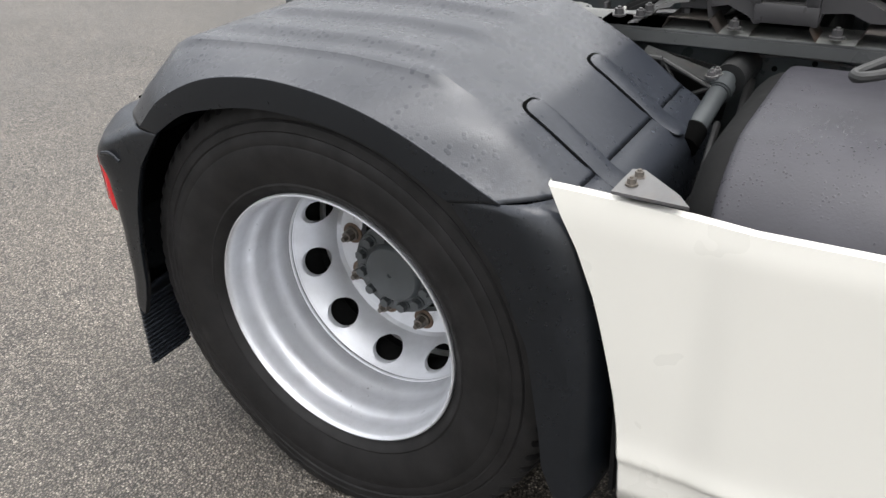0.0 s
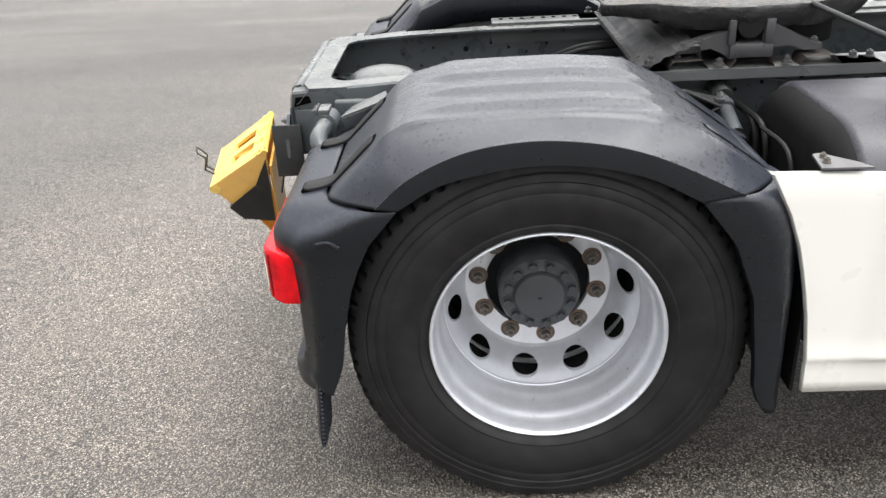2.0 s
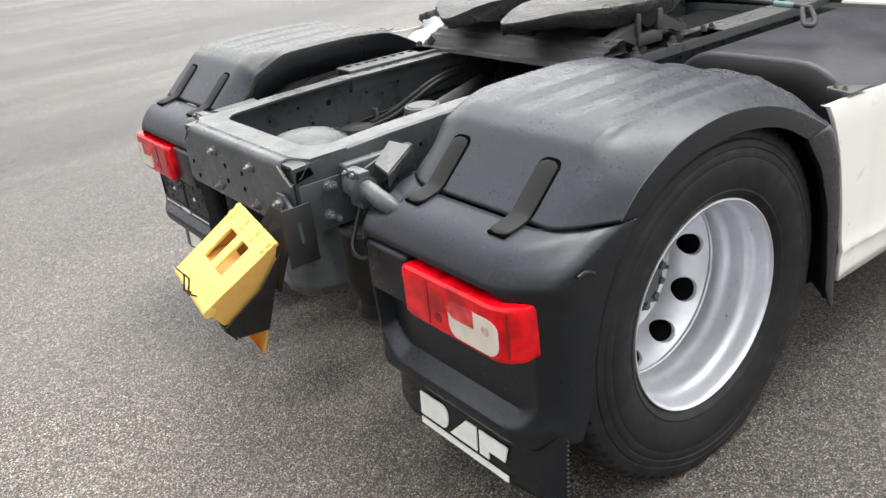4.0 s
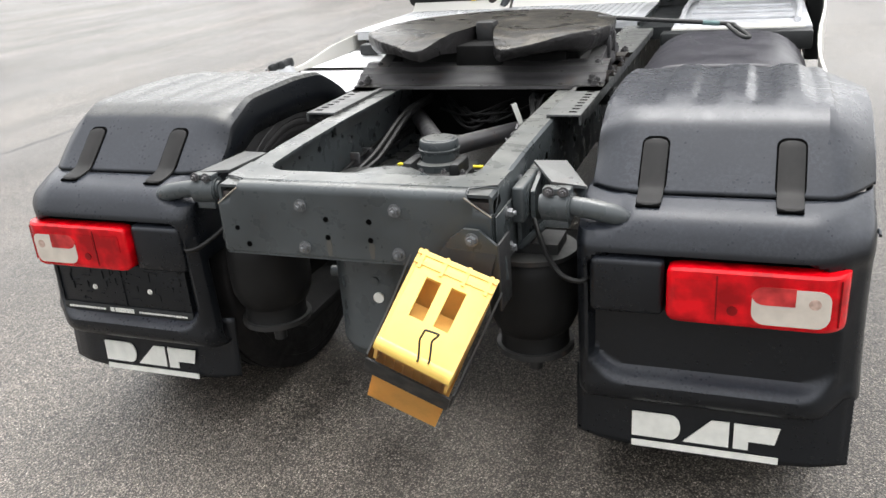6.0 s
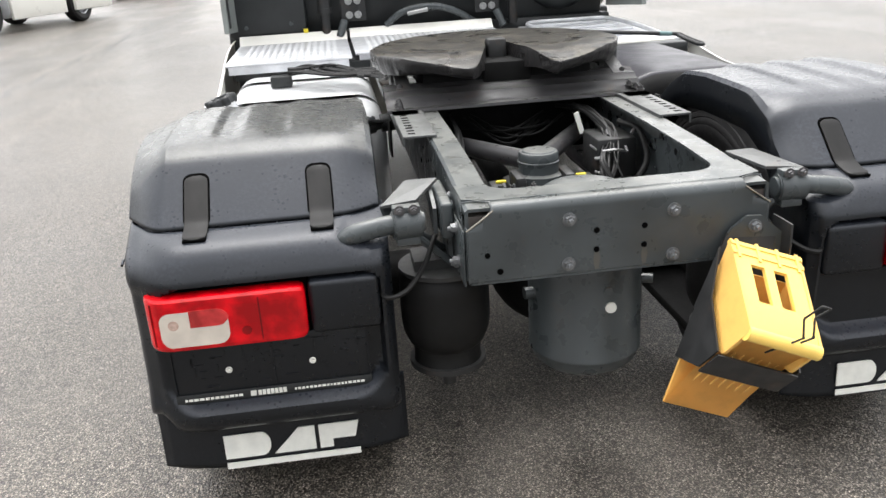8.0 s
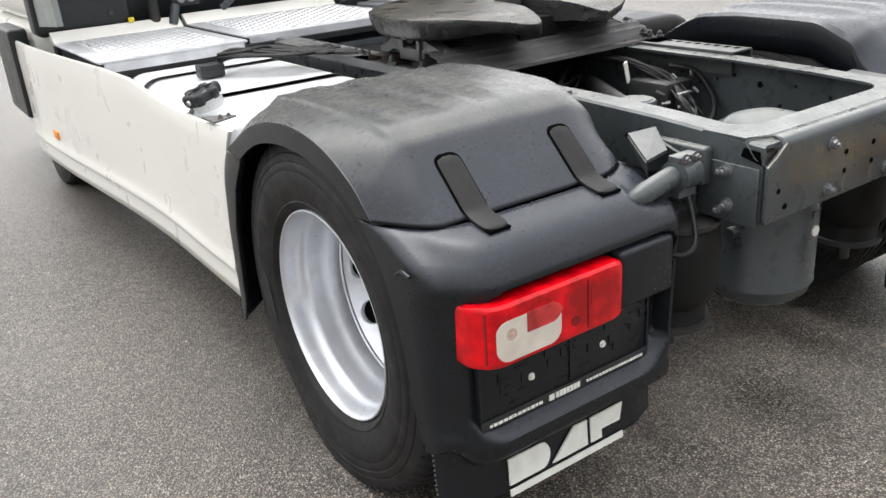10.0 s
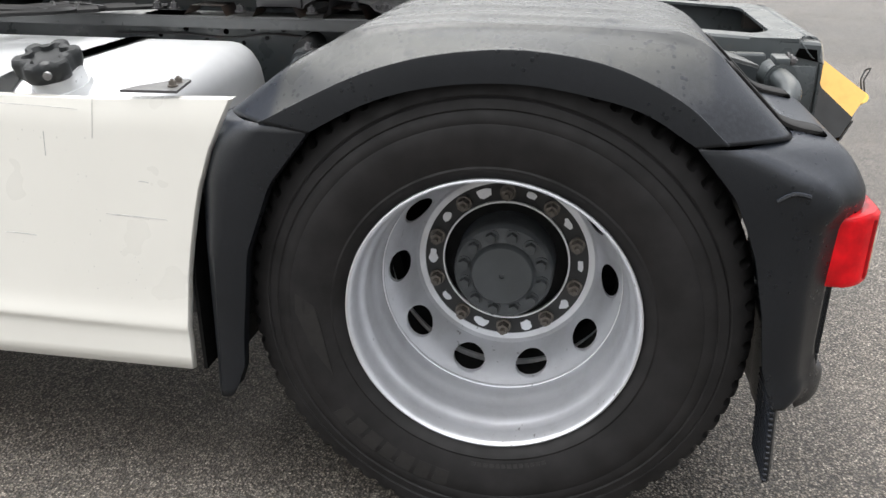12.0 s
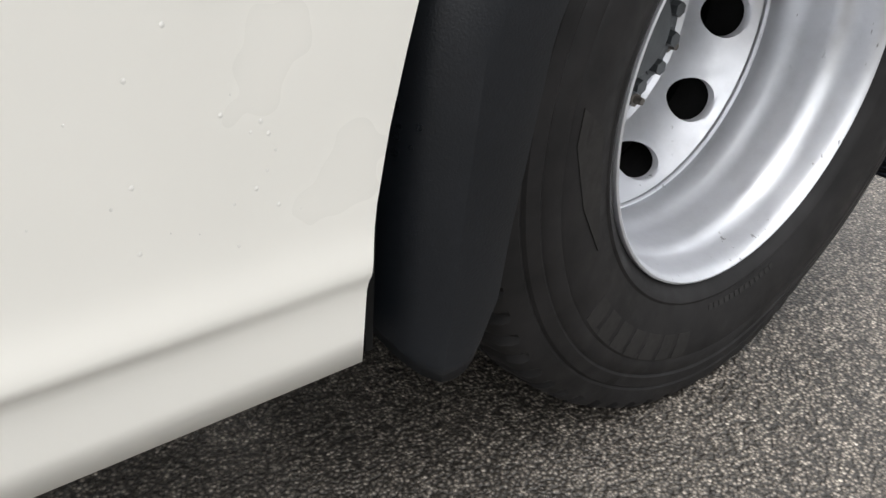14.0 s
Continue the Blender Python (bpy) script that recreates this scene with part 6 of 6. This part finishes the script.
        for a, b, r in ((4, 1, 0.0075), (1, 2, 0.0085), (4, 3, 0.006), (1, 3, 0.006), (0, 4, 0.008), (4, 2, 0.005), (2, 3, 0.007), (0, 1, 0.006)):
            part("lattice_bar", rod(bmesh.new(), corner[a], corner[b], r * 0.8, n=8), STEEL_DARK, strut, "", s)
        part("strut_web", prism(bmesh.new(), [(0.47, 0.415, 0.904), (0.47, 0.60, 0.874), (0.47, 0.58, 0.76), (0.47, 0.447, 0.76)], (0.006, 0, 0)), VOID, strut, "", s)
        part("strut_foot", prism(bmesh.new(), [(0.545, 0.440, 0.806), (0.560, 0.470, 0.800), (0.66, 0.565, 0.775), (0.64, 0.535, 0.785)], (0, 0, -0.010)), STEEL_DARK, strut, "", s)
        # crossing tube with collar and rubber sleeve
        part("front_tube", rod(bmesh.new(), (0.500, 0.586, 0.862), (0.700, 0.579, 0.812), 0.0205, n=24), HUBGREY, strut, "", s)
        part("tube_socket", rod(bmesh.new(), (0.388, 0.600, 0.868), (0.500, 0.592, 0.862), 0.034, n=24), STEEL_DARK, strut, "", s)
        part("rubber_sleeve", rod(bmesh.new(), (0.688, 0.5795, 0.815), (0.745, 0.577, 0.799), 0.0245, n=24), BLACKGAP, strut, "", s)
        bm = rod(bmesh.new(), (0.522, 0.586, 0.857), (0.556, 0.585, 0.848), 0.027, n=24)
        bmesh.ops.bevel(bm, geom=[e for e in bm.edges if len(e.link_faces) == 2 and e.calc_face_angle(0) > 1.2], offset=0.004, segments=2, affect="EDGES")
        part("collar", bm, HUBGREY, strut, "", s)
        ears = boxed(0.520, 0.556, 0.555, 0.580, 0.868, 0.880, 0.003)
        box(ears, 0.522, 0.554, 0.560, 0.566, 0.855, 0.895, 0.002)
        part("collar_ear", ears, HUBGREY, strut, "", s)
        for x, y in ((0.530, 0.572), (0.548, 0.566)):
            twin("collar_bolt", WEB_BOLT, Matrix.Translation((s * x, y, 0.880)) @ pose(0, 0, 0, 0, -90, 0), strut)
        # pierced outer web of the rail, with a line clipped along it
        for k, (y, z) in enumerate(((0.62, 0.905), (0.66, 0.860), (0.69, 0.905), (0.74, 0.880), (0.78, 0.905), (0.81, 0.865), (0.86, 0.895), (0.92, 0.870), (0.98, 0.900), (1.06, 0.880))):
            part("rail_hole", rod(bmesh.new(), (0.380, y, z), (0.3868, y, z), (0.008, 0.006)[k % 2], n=12), BLACKGAP, strut, "", s)
        part("thin_line", tube(bmesh.new(), [(0.392, 0.60, 0.884), (0.394, 0.72, 0.893), (0.392, 0.86, 0.880), (0.394, 1.00, 0.888), (0.392, 1.20, 0.884)], 0.0028, 6, 24), CAST, strut, "", s)


build_tanks()


def lug_field(bm, x0, x1, y0, y1, z, pitch=0.038):
    """Raised diagonal lugs of tread plate."""
    j, y = 0, y0
    while y < y1:
        x, i = x0, 0
        while x < x1:
            a = radians(45 if (i + j) % 2 else -45)
            dx, dy = 0.0215 * math.cos(a), 0.0215 * math.sin(a)
            nx, ny = -0.0065 * math.sin(a), 0.0065 * math.cos(a)
            b = [bm.verts.new(p) for p in ((x - dx, y - dy, z), (x - nx, y - ny, z), (x + dx, y + dy, z), (x + nx, y + ny, z))]
            t = bm.verts.new((x, y, z + 0.007))
            for k in range(4):
                bm.faces.new((b[k], b[(k + 1) % 4], t))
            x += pitch
            i += 1
        y += pitch
        j += 1
    return bm


def build_deck():
    plates = (("deck_plate", -1.225, -0.555, 1.90, 2.86, 0.960), ("deck_plate", -0.535, 0.385, 1.98, 2.86, 0.968))
    for name, x0, x1, y0, y1, z in plates:
        deck = part(name, boxed(x0, x1, y0, y1, z - 0.012, z, 0.004), CHECKER, truck, "aluminium tread plate behind the cab")
        tagged(part("tread_pattern", lug_field(bmesh.new(), x0 + 0.09, x1 - 0.05, y0 + 0.07, y1 - 0.10, z + 0.0005), ALU, deck), kind="stuff")
        bm = bmesh.new()
        prism(bm, [(x0, y1 - 0.05, z), (x0, y1 + 0.01, z + 0.05), (x0, y1 + 0.03, z + 0.05), (x0, y1 + 0.03, z - 0.02)], (x1 - x0, 0, 0))
        part("raised_edge", bm, WHITE, deck)
        bm = boxed(x0 + 0.02, x1 - 0.02, y0 - 0.004, y0 + 0.01, z - 0.05, z - 0.012)
        part("edge_fold", bm, CHECKER, deck)
    deck = part("deck_plate", boxed(0.56, 1.19, 1.74, 2.86, 0.935, 0.952, 0.004), CHECKER, truck, "silver step deck beside the exhaust")
    for y in (2.0, 2.25, 2.5, 2.75):
        part("deck_rib", boxed(0.62, 1.12, y, y + 0.05, 0.952, 0.966, 0.004), CHECKER, deck)
    rail = [(0.60, 1.85, 0.965), (0.58, 2.4, 0.975), (0.62, 2.8, 0.975), (0.9, 2.83, 0.975), (1.13, 2.78, 0.975), (1.15, 2.3, 0.975), (1.13, 1.85, 0.965)]
    part("deck_rim", tube(bmesh.new(), rail, 0.014, 8, 50), CHECKER, deck)
    part("front_fold", boxed(0.56, 1.16, 1.725, 1.742, 0.90, 0.952, 0.003), WHITE, deck)
    # dark floor between the deck and the chassis
    part("deck_carrier", boxed(-1.18, 1.18, 1.95, 2.95, 0.87, 0.93), CABBLACK, truck)


build_deck()


# ---- cab ----
def build_cab():
    bm = tank_bm(-1.245, 1.245, 3.05, 5.05, 0.99, 3.55, 0.16, 0.06)
    cab = part("cab", bm, WHITE, truck, "white sleeper cab with a dark rear wall")
    part("rear_wall", boxed(-1.17, 1.17, 3.00, 3.06, 0.99, 3.3, 0.03), CABBLACK, cab)
    part("cab_base", boxed(-1.235, 1.235, 3.42, 5.10, 0.30, 1.0, 0.05), WHITE, cab)
    # lower dark bay behind the cab
    part("equipment_bay", boxed(-1.20, 1.20, 2.93, 3.02, 0.80, 1.0, 0.01), CABBLACK, cab)
    part("air_intake_box", tank_bm(-1.285, -0.80, 2.90, 3.04, 0.985, 2.7, 0.04, 0.02), CABBLACK, cab, "black ribbed intake box")
    for x, z in ((-1.18, 1.06), (-1.18, 1.28), (-0.90, 1.07), (-0.90, 1.30)):
        part("intake_screw", rod(bmesh.new(), (x, 2.885, z), (x, 2.902, z), 0.012, n=10), CHASSIS, cab)
    part("yellow_tap", boxed(-0.825, -0.795, 2.86, 2.88, 1.01, 1.035, 0.004), TAGYELLOW, cab)
    # cab mounts: bracket plates with four bolts each
    for x in (-0.50, 0.36):
        part("cab_mount", boxed(x - 0.08, x + 0.08, 2.86, 2.885, 1.06, 1.45, 0.01), STEEL_DARK, cab)
        for dx in (-0.028, 0.028):
            for z in (1.10, 1.185):
                twin("mount_bolt", MOUNT_BOLT, Matrix.Translation((x + dx, 2.86, z)) @ pose(0, 0, 0, 0, 0, -90), cab)
        bm = bmesh.new()
        rod(bm, (x + math.copysign(0.10, x), 2.84, 0.97), (x + math.copysign(0.06, x), 2.87, 1.07), 0.025, n=12)
        part("mount_leg", bm, CHASSIS, cab)
    for x in (-0.68, 0.53):
        bm = bmesh.new()
        rod(bm, (x, 2.88, 0.98), (x, 2.88, 1.12), 0.030, n=18)
        rod(bm, (x, 2.88, 1.12), (x, 2.88, 1.15), 0.046, n=18)
        rod(bm, (x, 2.88, 1.15), (x, 2.88, 1.5), 0.040, n=18)
        part("cab_damper", bm, STEEL_DARK, cab)
    bm = bmesh.new()
    bmesh.ops.create_uvsphere(bm, u_segments=32, v_segments=20, radius=0.26, matrix=Matrix.Translation((0.86, 2.95, 1.30)) @ Matrix.Diagonal((1, 0.4, 1, 1)))
    part("round_reservoir", bm, CABBLACK, cab)
    part("engine_pipe", tube(bmesh.new(), [(-0.30, 2.88, 1.02), (-0.18, 2.86, 1.10), (0.0, 2.86, 1.12), (0.15, 2.88, 1.08), (0.28, 2.9, 1.0)], 0.022, 10), CHASSIS, cab)
    part("engine_pipe", tube(bmesh.new(), [(-0.40, 2.88, 1.22), (-0.1, 2.87, 1.20), (0.3, 2.88, 1.22)], 0.028, 10), CHASSIS, cab)
    part("bright_clip", rod(bmesh.new(), (-0.16, 2.84, 1.085), (-0.03, 2.84, 1.105), 0.014, n=10), ZINC, cab)
    # side deflectors
    for s in (1, -1):
        bm = bmesh.new()
        prism(bm, [(1.232, 2.42, 1.075), (1.232, 3.10, 1.03), (1.240, 3.10, 3.30), (1.238, 2.50, 3.20)], (0.028, 0, 0))
        part("side_deflector", bm, GREYPANEL, cab, "", s)
        part("deflector_edge", boxed(1.222, 1.236, 2.46, 2.50, 1.10, 3.0, 0.004), CABBLACK, cab, "", s)
        bm = tank_bm(1.25, 1.352, 3.42, 3.95, 0.50, 1.0, 0.02, 0.02)
        part("step_panel", bm, CABBLACK, cab, "", s)
    # front wheels
    for s in (1, -1):
        bm = tyre_bm(1.05)
        bmesh.ops.translate(bm, vec=(0, 3.85, 0), verts=bm.verts)
        wheel = part("front_wheel", bm, RUBBER, truck, "", s)
        bm = lathe(bmesh.new(), [(0.300, 1.18), (0.285, 1.175), (0.275, 1.13), (0.26, 1.15), (0.16, 1.20), (0.14, 1.22), (0.0, 1.22)], 48, (0, 3.85, HUB_Z))
        part("front_rim", bm, RIM, wheel, "", s)


MOUNT_BOLT = bolt_mesh("mount_bolt", 0.021, 0.016, ZINC, 1.1)
build_cab()

# ---- wheel chock in its carrier ----
ORIGIN[0] = Vector((0, 0.046, -0.009))


def build_chock():
    tl, tr = Vector((0.236, -0.878, 0.818)), Vector((0.425, -0.872, 0.746))
    bl, br = Vector((0.196, -1.082, 0.676)), Vector((0.372, -1.088, 0.604))
    fl, fr = Vector((0.070, -0.920, 0.416)), Vector((0.246, -0.911, 0.340))
    wide = (tr - tl).normalized()
    down = (bl - tl).normalized()
    face = wide.cross(down).normalized()
    if face.y > 0:
        face = -face
    chock = thing("wheel_chock", "yellow plastic wheel chock clipped in a steel carrier", "wheel chock", tl + ORIGIN[0])
    base = Matrix.Translation(-tl)

    def add(name, bm, mat, label=""):
        bmesh.ops.transform(bm, matrix=base, verts=bm.verts)
        ob = part(name, bm, mat, chock, label)
        ob.location = -ORIGIN[0]
        return ob

    def face_pt(u, v, d=0.0):
        a = tl + (tr - tl) * u
        b = bl + (br - bl) * u
        return a + (b - a) * v + face * d

    # upper face with two windows: strips between the openings
    vs_ = [0.0, 0.05, 0.25, 0.66, 0.95, 1.0]
    us = [0.0, 0.06, 0.22, 0.41, 0.54, 0.73, 0.92, 1.0]
    bm = bmesh.new()
    grid = [[bm.verts.new(face_pt(u, v, -0.004 if u in (0.0, 1.0) or v in (0.0, 1.0) else 0.0)) for u in us] for v in vs_]
    for j in range(len(vs_) - 1):
        for i in range(len(us) - 1):
            if j == 2 and i in (2, 4):
                continue
            bm.faces.new((grid[j][i], grid[j][i + 1], grid[j + 1][i + 1], grid[j + 1][i]))
    bmesh.ops.recalc_face_normals(bm, faces=bm.faces)
    if sum((f.normal.dot(face) for f in bm.faces)) < 0:
        bmesh.ops.reverse_faces(bm, faces=bm.faces)
    bmesh.ops.solidify(bm, geom=bm.faces[:], thickness=0.010)
    add("pressed_face", bm, YELLOW)
    shelf = [face_pt(0.10, 0.72, -0.014), face_pt(0.90, 0.72, -0.014), face_pt(0.90, 0.42, -0.070), face_pt(0.10, 0.42, -0.070)]
    add("inner_plate", prism(bmesh.new(), shelf, -face * 0.006), ORANGE)
    # ribs across the top edge and raised lugs
    for v0, v1 in ((0.02, 0.06), (0.12, 0.16)):
        add("face_rib", prism(bmesh.new(), [face_pt(0.0, v0, 0.0), face_pt(1.0, v0, 0.0), face_pt(1.0, v1, 0.0), face_pt(0.0, v1, 0.0)], face * 0.003), YELLOW)
    for u in (0.08, 0.36, 0.64, 0.92):
        add("face_rib", prism(bmesh.new(), [face_pt(u - 0.02, 0.0), face_pt(u + 0.02, 0.0), face_pt(u + 0.02, 0.2), face_pt(u - 0.02, 0.2)], face * 0.004), YELLOW)
    # rounded lower edge of the face
    add("rounded_nose", tube(bmesh.new(), [face_pt(k / 6, 0.985, -0.017) for k in range(7)], 0.0185, 14, 12), YELLOW)
    # wedge sides, their orange in the shade put into the colour
    depth = wide * 0.008
    add("wedge_side", prism(bmesh.new(), [tl, bl, bl.lerp(fl, 0.30), tl.lerp(fl, 0.55)], depth), ORANGE)
    add("wedge_side", prism(bmesh.new(), [tr, br, br.lerp(fr, 0.30), tr.lerp(fr, 0.55)], -depth), ORANGE)
    # back plate and curved running face
    bm = bmesh.new()
    inside = -face * 0.008
    run_l = [bl + (fl - bl) * k / 8 + (tl - (bl + fl) / 2).normalized() * 0.028 * math.sin(math.pi * k / 8) for k in range(9)]
    run_r = [br + (fr - br) * k / 8 + (tr - (br + fr) / 2).normalized() * 0.028 * math.sin(math.pi * k / 8) for k in range(9)]
    sheet(bm, [run_l, run_r])
    bmesh.ops.solidify(bm, geom=bm.faces[:], thickness=0.008)
    add("running_face", bm, ORANGE, "ribbed amber running face")
    for k in range(7):
        u = 0.12 + 0.126 * k
        add("running_rib", tube(bmesh.new(), [run_l[3].lerp(run_r[3], u), run_l[6].lerp(run_r[6], u)], 0.0022, 6), ORANGE)
    bm = bmesh.new()
    back = Vector((0.0, 0.02, 0.0))
    prism(bm, [tl.lerp(fl, 0.15) + inside, tr.lerp(fr, 0.15) + inside, fr, fl], back * 0.4)
    add("back_plate", bm, ORANGE)
    # the carrier: bracket plate, cheeks, trough
    plate = [(0.258, -0.791, 0.772), (0.280, -0.791, 0.812), (0.318, -0.791, 0.840), (0.356, -0.791, 0.838), (0.418, -0.791, 0.785), (0.425, -0.791, 0.715), (0.272, -0.791, 0.70)]
    holder = part("chock_carrier", prism(bmesh.new(), plate, (0, -0.010, 0)), CHASSIS, truck, "dark steel chock carrier bolted to the cross member")
    twin("flange_bolt", FLANGE_BOLT, Matrix.Translation((0.338, -0.802, 0.814)) @ pose(0, 0, 0, 0, 0, -90), holder)
    part("carrier_side", boxed(0.412, 0.419, -0.842, -0.750, 0.650, 0.822, 0.003), STEEL_DARK, holder)
    out = wide * 0.014
    for a0, a1, f0, sgn in ((tl, bl, fl, -1), (tr, br, fr, 1)):
        bm = bmesh.new()
        p = [a0.lerp(f0, 0.06), a0.lerp(a1, 0.30).lerp(f0, 0.24), a1.lerp(f0, 0.28), a1.lerp(f0, 0.50), a0.lerp(f0, 0.72)]
        prism(bm, [q + out * sgn for q in p], wide * 0.005 * sgn)
        part("carrier_cheek", bm, STEEL_DARK, holder)
    bm = bmesh.new()
    a, b, c, d = bl.lerp(fl, 0.30) - out, br.lerp(fr, 0.30) + out, br.lerp(fr, 0.52) + out, bl.lerp(fl, 0.52) - out
    push = (b - a).cross(d - a).normalized()
    if push.y > 0:
        push = -push
    prism(bm, [q + push * 0.004 for q in (a, b, c, d)], push * 0.005)
    part("carrier_trough", bm, STEEL_DARK, holder)
    bm = bmesh.new()
    prism(bm, [Vector((0.27, -0.798, 0.80)), Vector((0.40, -0.798, 0.79)), tr.lerp(fr, 0.45) + Vector((0, 0.03, 0)), tl.lerp(fl, 0.45) + Vector((0, 0.03, 0))], (0, 0.006, 0))
    part("carrier_back", bm, STEEL_DARK, holder)
    # retaining wire clip: two parallel wires, bent over the lower edge, that meet in a loop
    def bent(points, r=0.008):
        """The points of a wire with tight bends at its corners."""
        out = [points[0]]
        for p, q, n in zip(points, points[1:], points[2:]):
            out += [q + (p - q).normalized() * r, q + (p - q).normalized() * r * 0.3 + (n - q).normalized() * r * 0.3, q + (n - q).normalized() * r]
        return out + [points[-1]]

    line = [(0.262, -1.034, 0.588), (0.306, -1.108, 0.655), (0.309, -1.098, 0.698), (0.334, -1.121, 0.735), (0.362, -1.113, 0.722), (0.336, -1.096, 0.695), (0.331, -1.106, 0.652), (0.288, -1.032, 0.584)]
    bm = tube(bmesh.new(), bent([Vector(p) for p in line], 0.006), 0.0026, 7, 160)
    part("wire_clip", bm, STEEL_DARK, holder, "bent retaining wire")


build_chock()
ORIGIN[0] = Vector((0, 0, 0))


# ---- parked tractor units in the distance ----
def build_far_truck(x, y, turn, paint, skirt, label):
    far = thing("parked_truck", label, "truck", (0, 0, 0), "parked trucks")
    for sx in (-1, 1):
        for wy, half, xc in ((0.0, 0.27, 0.88), (3.7, 0.16, 0.98)):
            prof = [(0.29, half - 0.03), (0.33, half), (0.42, half + 0.01), (0.49, half - 0.03), (0.5, half - 0.06), (0.5, -half + 0.06), (0.49, -half + 0.03), (0.33, -half), (0.29, -half + 0.03)]
            bm = lathe(bmesh.new(), prof, 40, (xc, wy, 0.495), True)
            wheel = part("wheel", bm, RUBBER, far, "", sx)
            dish = 0.26 if wy else 0.0
            bm = lathe(bmesh.new(), [(0.30, half + 0.0), (0.28, half - 0.01), (0.27, half - 0.10), (0.20, half - 0.14 + dish * 0.5), (0.12, half - 0.13 + dish * 0.5), (0.10, half - 0.05), (0.0, half - 0.05)], 32, (xc, wy, 0.495))
            part("rim", bm, RIM, wheel, "", sx)
        guard = boxed(0.60, 1.22, -0.66, -0.60, 0.50, 1.02, 0.03)
        g = part("mudguard", guard, PLASTIC, far, "", sx)
        bm = bmesh.new()
        rows = []
        for k in range(13):
            a = radians(150 - 120 * k / 12)
            rows.append([(xx, 0.64 * math.cos(a), 0.50 + 0.60 * math.sin(a)) for xx in (0.6, 0.9, 1.22)])
        sheet(bm, rows)
        part("mudguard_top", bm, PLASTIC, far, "", sx, thick=0.01)
        part("spray_flap", boxed(0.60, 1.20, -0.645, -0.632, 0.16, 0.50), PLASTIC, g, "", sx)
        part("hatch_marking", boxed(0.66, 1.14, -0.652, -0.646, 0.36, 0.49), HATCH, g, "orange and red hatched marking", sx)
        for k in range(5):
            x0 = 0.66 + 0.096 * k
            stripe = [(x0, -0.6525, 0.36), (x0 + 0.04, -0.6525, 0.36), (x0 + 0.09, -0.6525, 0.49), (x0 + 0.05, -0.6525, 0.49)]
            part("hatch_stripe", prism(bmesh.new(), stripe, (0, -0.003, 0)), RED, g, "", sx)
        part("white_mark", boxed(0.70, 1.10, -0.652, -0.646, 0.20, 0.29), LABELWHITE, g, "", sx)
        part("tail_lamp", boxed(0.72, 1.16, -0.70, -0.66, 0.62, 0.76, 0.01), RED, g, "", sx)
        part("chassis_rail", boxed(0.33, 0.40, -0.9, 4.4, 0.72, 0.95), STEEL_DARK, far, "", sx)
        part("side_skirt", boxed(1.14, 1.22, 0.75, 2.9, 0.30, 0.98, 0.02), skirt, far, "", sx)
        part("side_tank", tank_bm(0.45, 1.12, 0.75, 2.6, 0.34, 0.95, 0.12), ALU, far, "", sx)
    part("rear_cross_member", boxed(-0.40, 0.40, -0.92, -0.84, 0.70, 0.94, 0.01), STEEL_DARK, far)
    bm = bmesh.new()
    rod(bm, (-0.9, 0, 0.495), (0.9, 0, 0.495), 0.09, n=16)
    bmesh.ops.create_uvsphere(bm, u_segments=20, v_segments=12, radius=0.24, matrix=Matrix.Translation((0, 0, 0.495)))
    part("rear_axle", bm, ZINC, far)
    part("fifth_wheel", rod(bmesh.new(), (0, 0.5, 1.05), (0, 0.5, 1.13), 0.46, n=32), STEEL_DARK, far)
    cab = part("cab", tank_bm(-1.24, 1.24, 2.95, 5.0, 0.95, 3.7, 0.18, 0.08), paint, far)
    part("cab_base", boxed(-1.23, 1.23, 3.3, 5.05, 0.30, 1.0, 0.05), paint, cab)
    far.matrix_basis = pose(x, y, GROUND, 0, 0, turn)


build_far_truck(-9.53, 18.82, -18.3, WHITE, WHITE, "white tractor unit with black chassis parked on the wet yard")
build_far_truck(-7.9, 33.5, 0, GREYPANEL, GREYPANEL, "grey tractor unit parked far across the yard")
build_far_truck(-26.5, 41.0, -4, WHITE, WHITE, "white tractor unit parked far across the yard")
build_far_truck(-29.8, 41.5, -4, REDPAINT, WHITE, "red tractor unit parked in a far row")
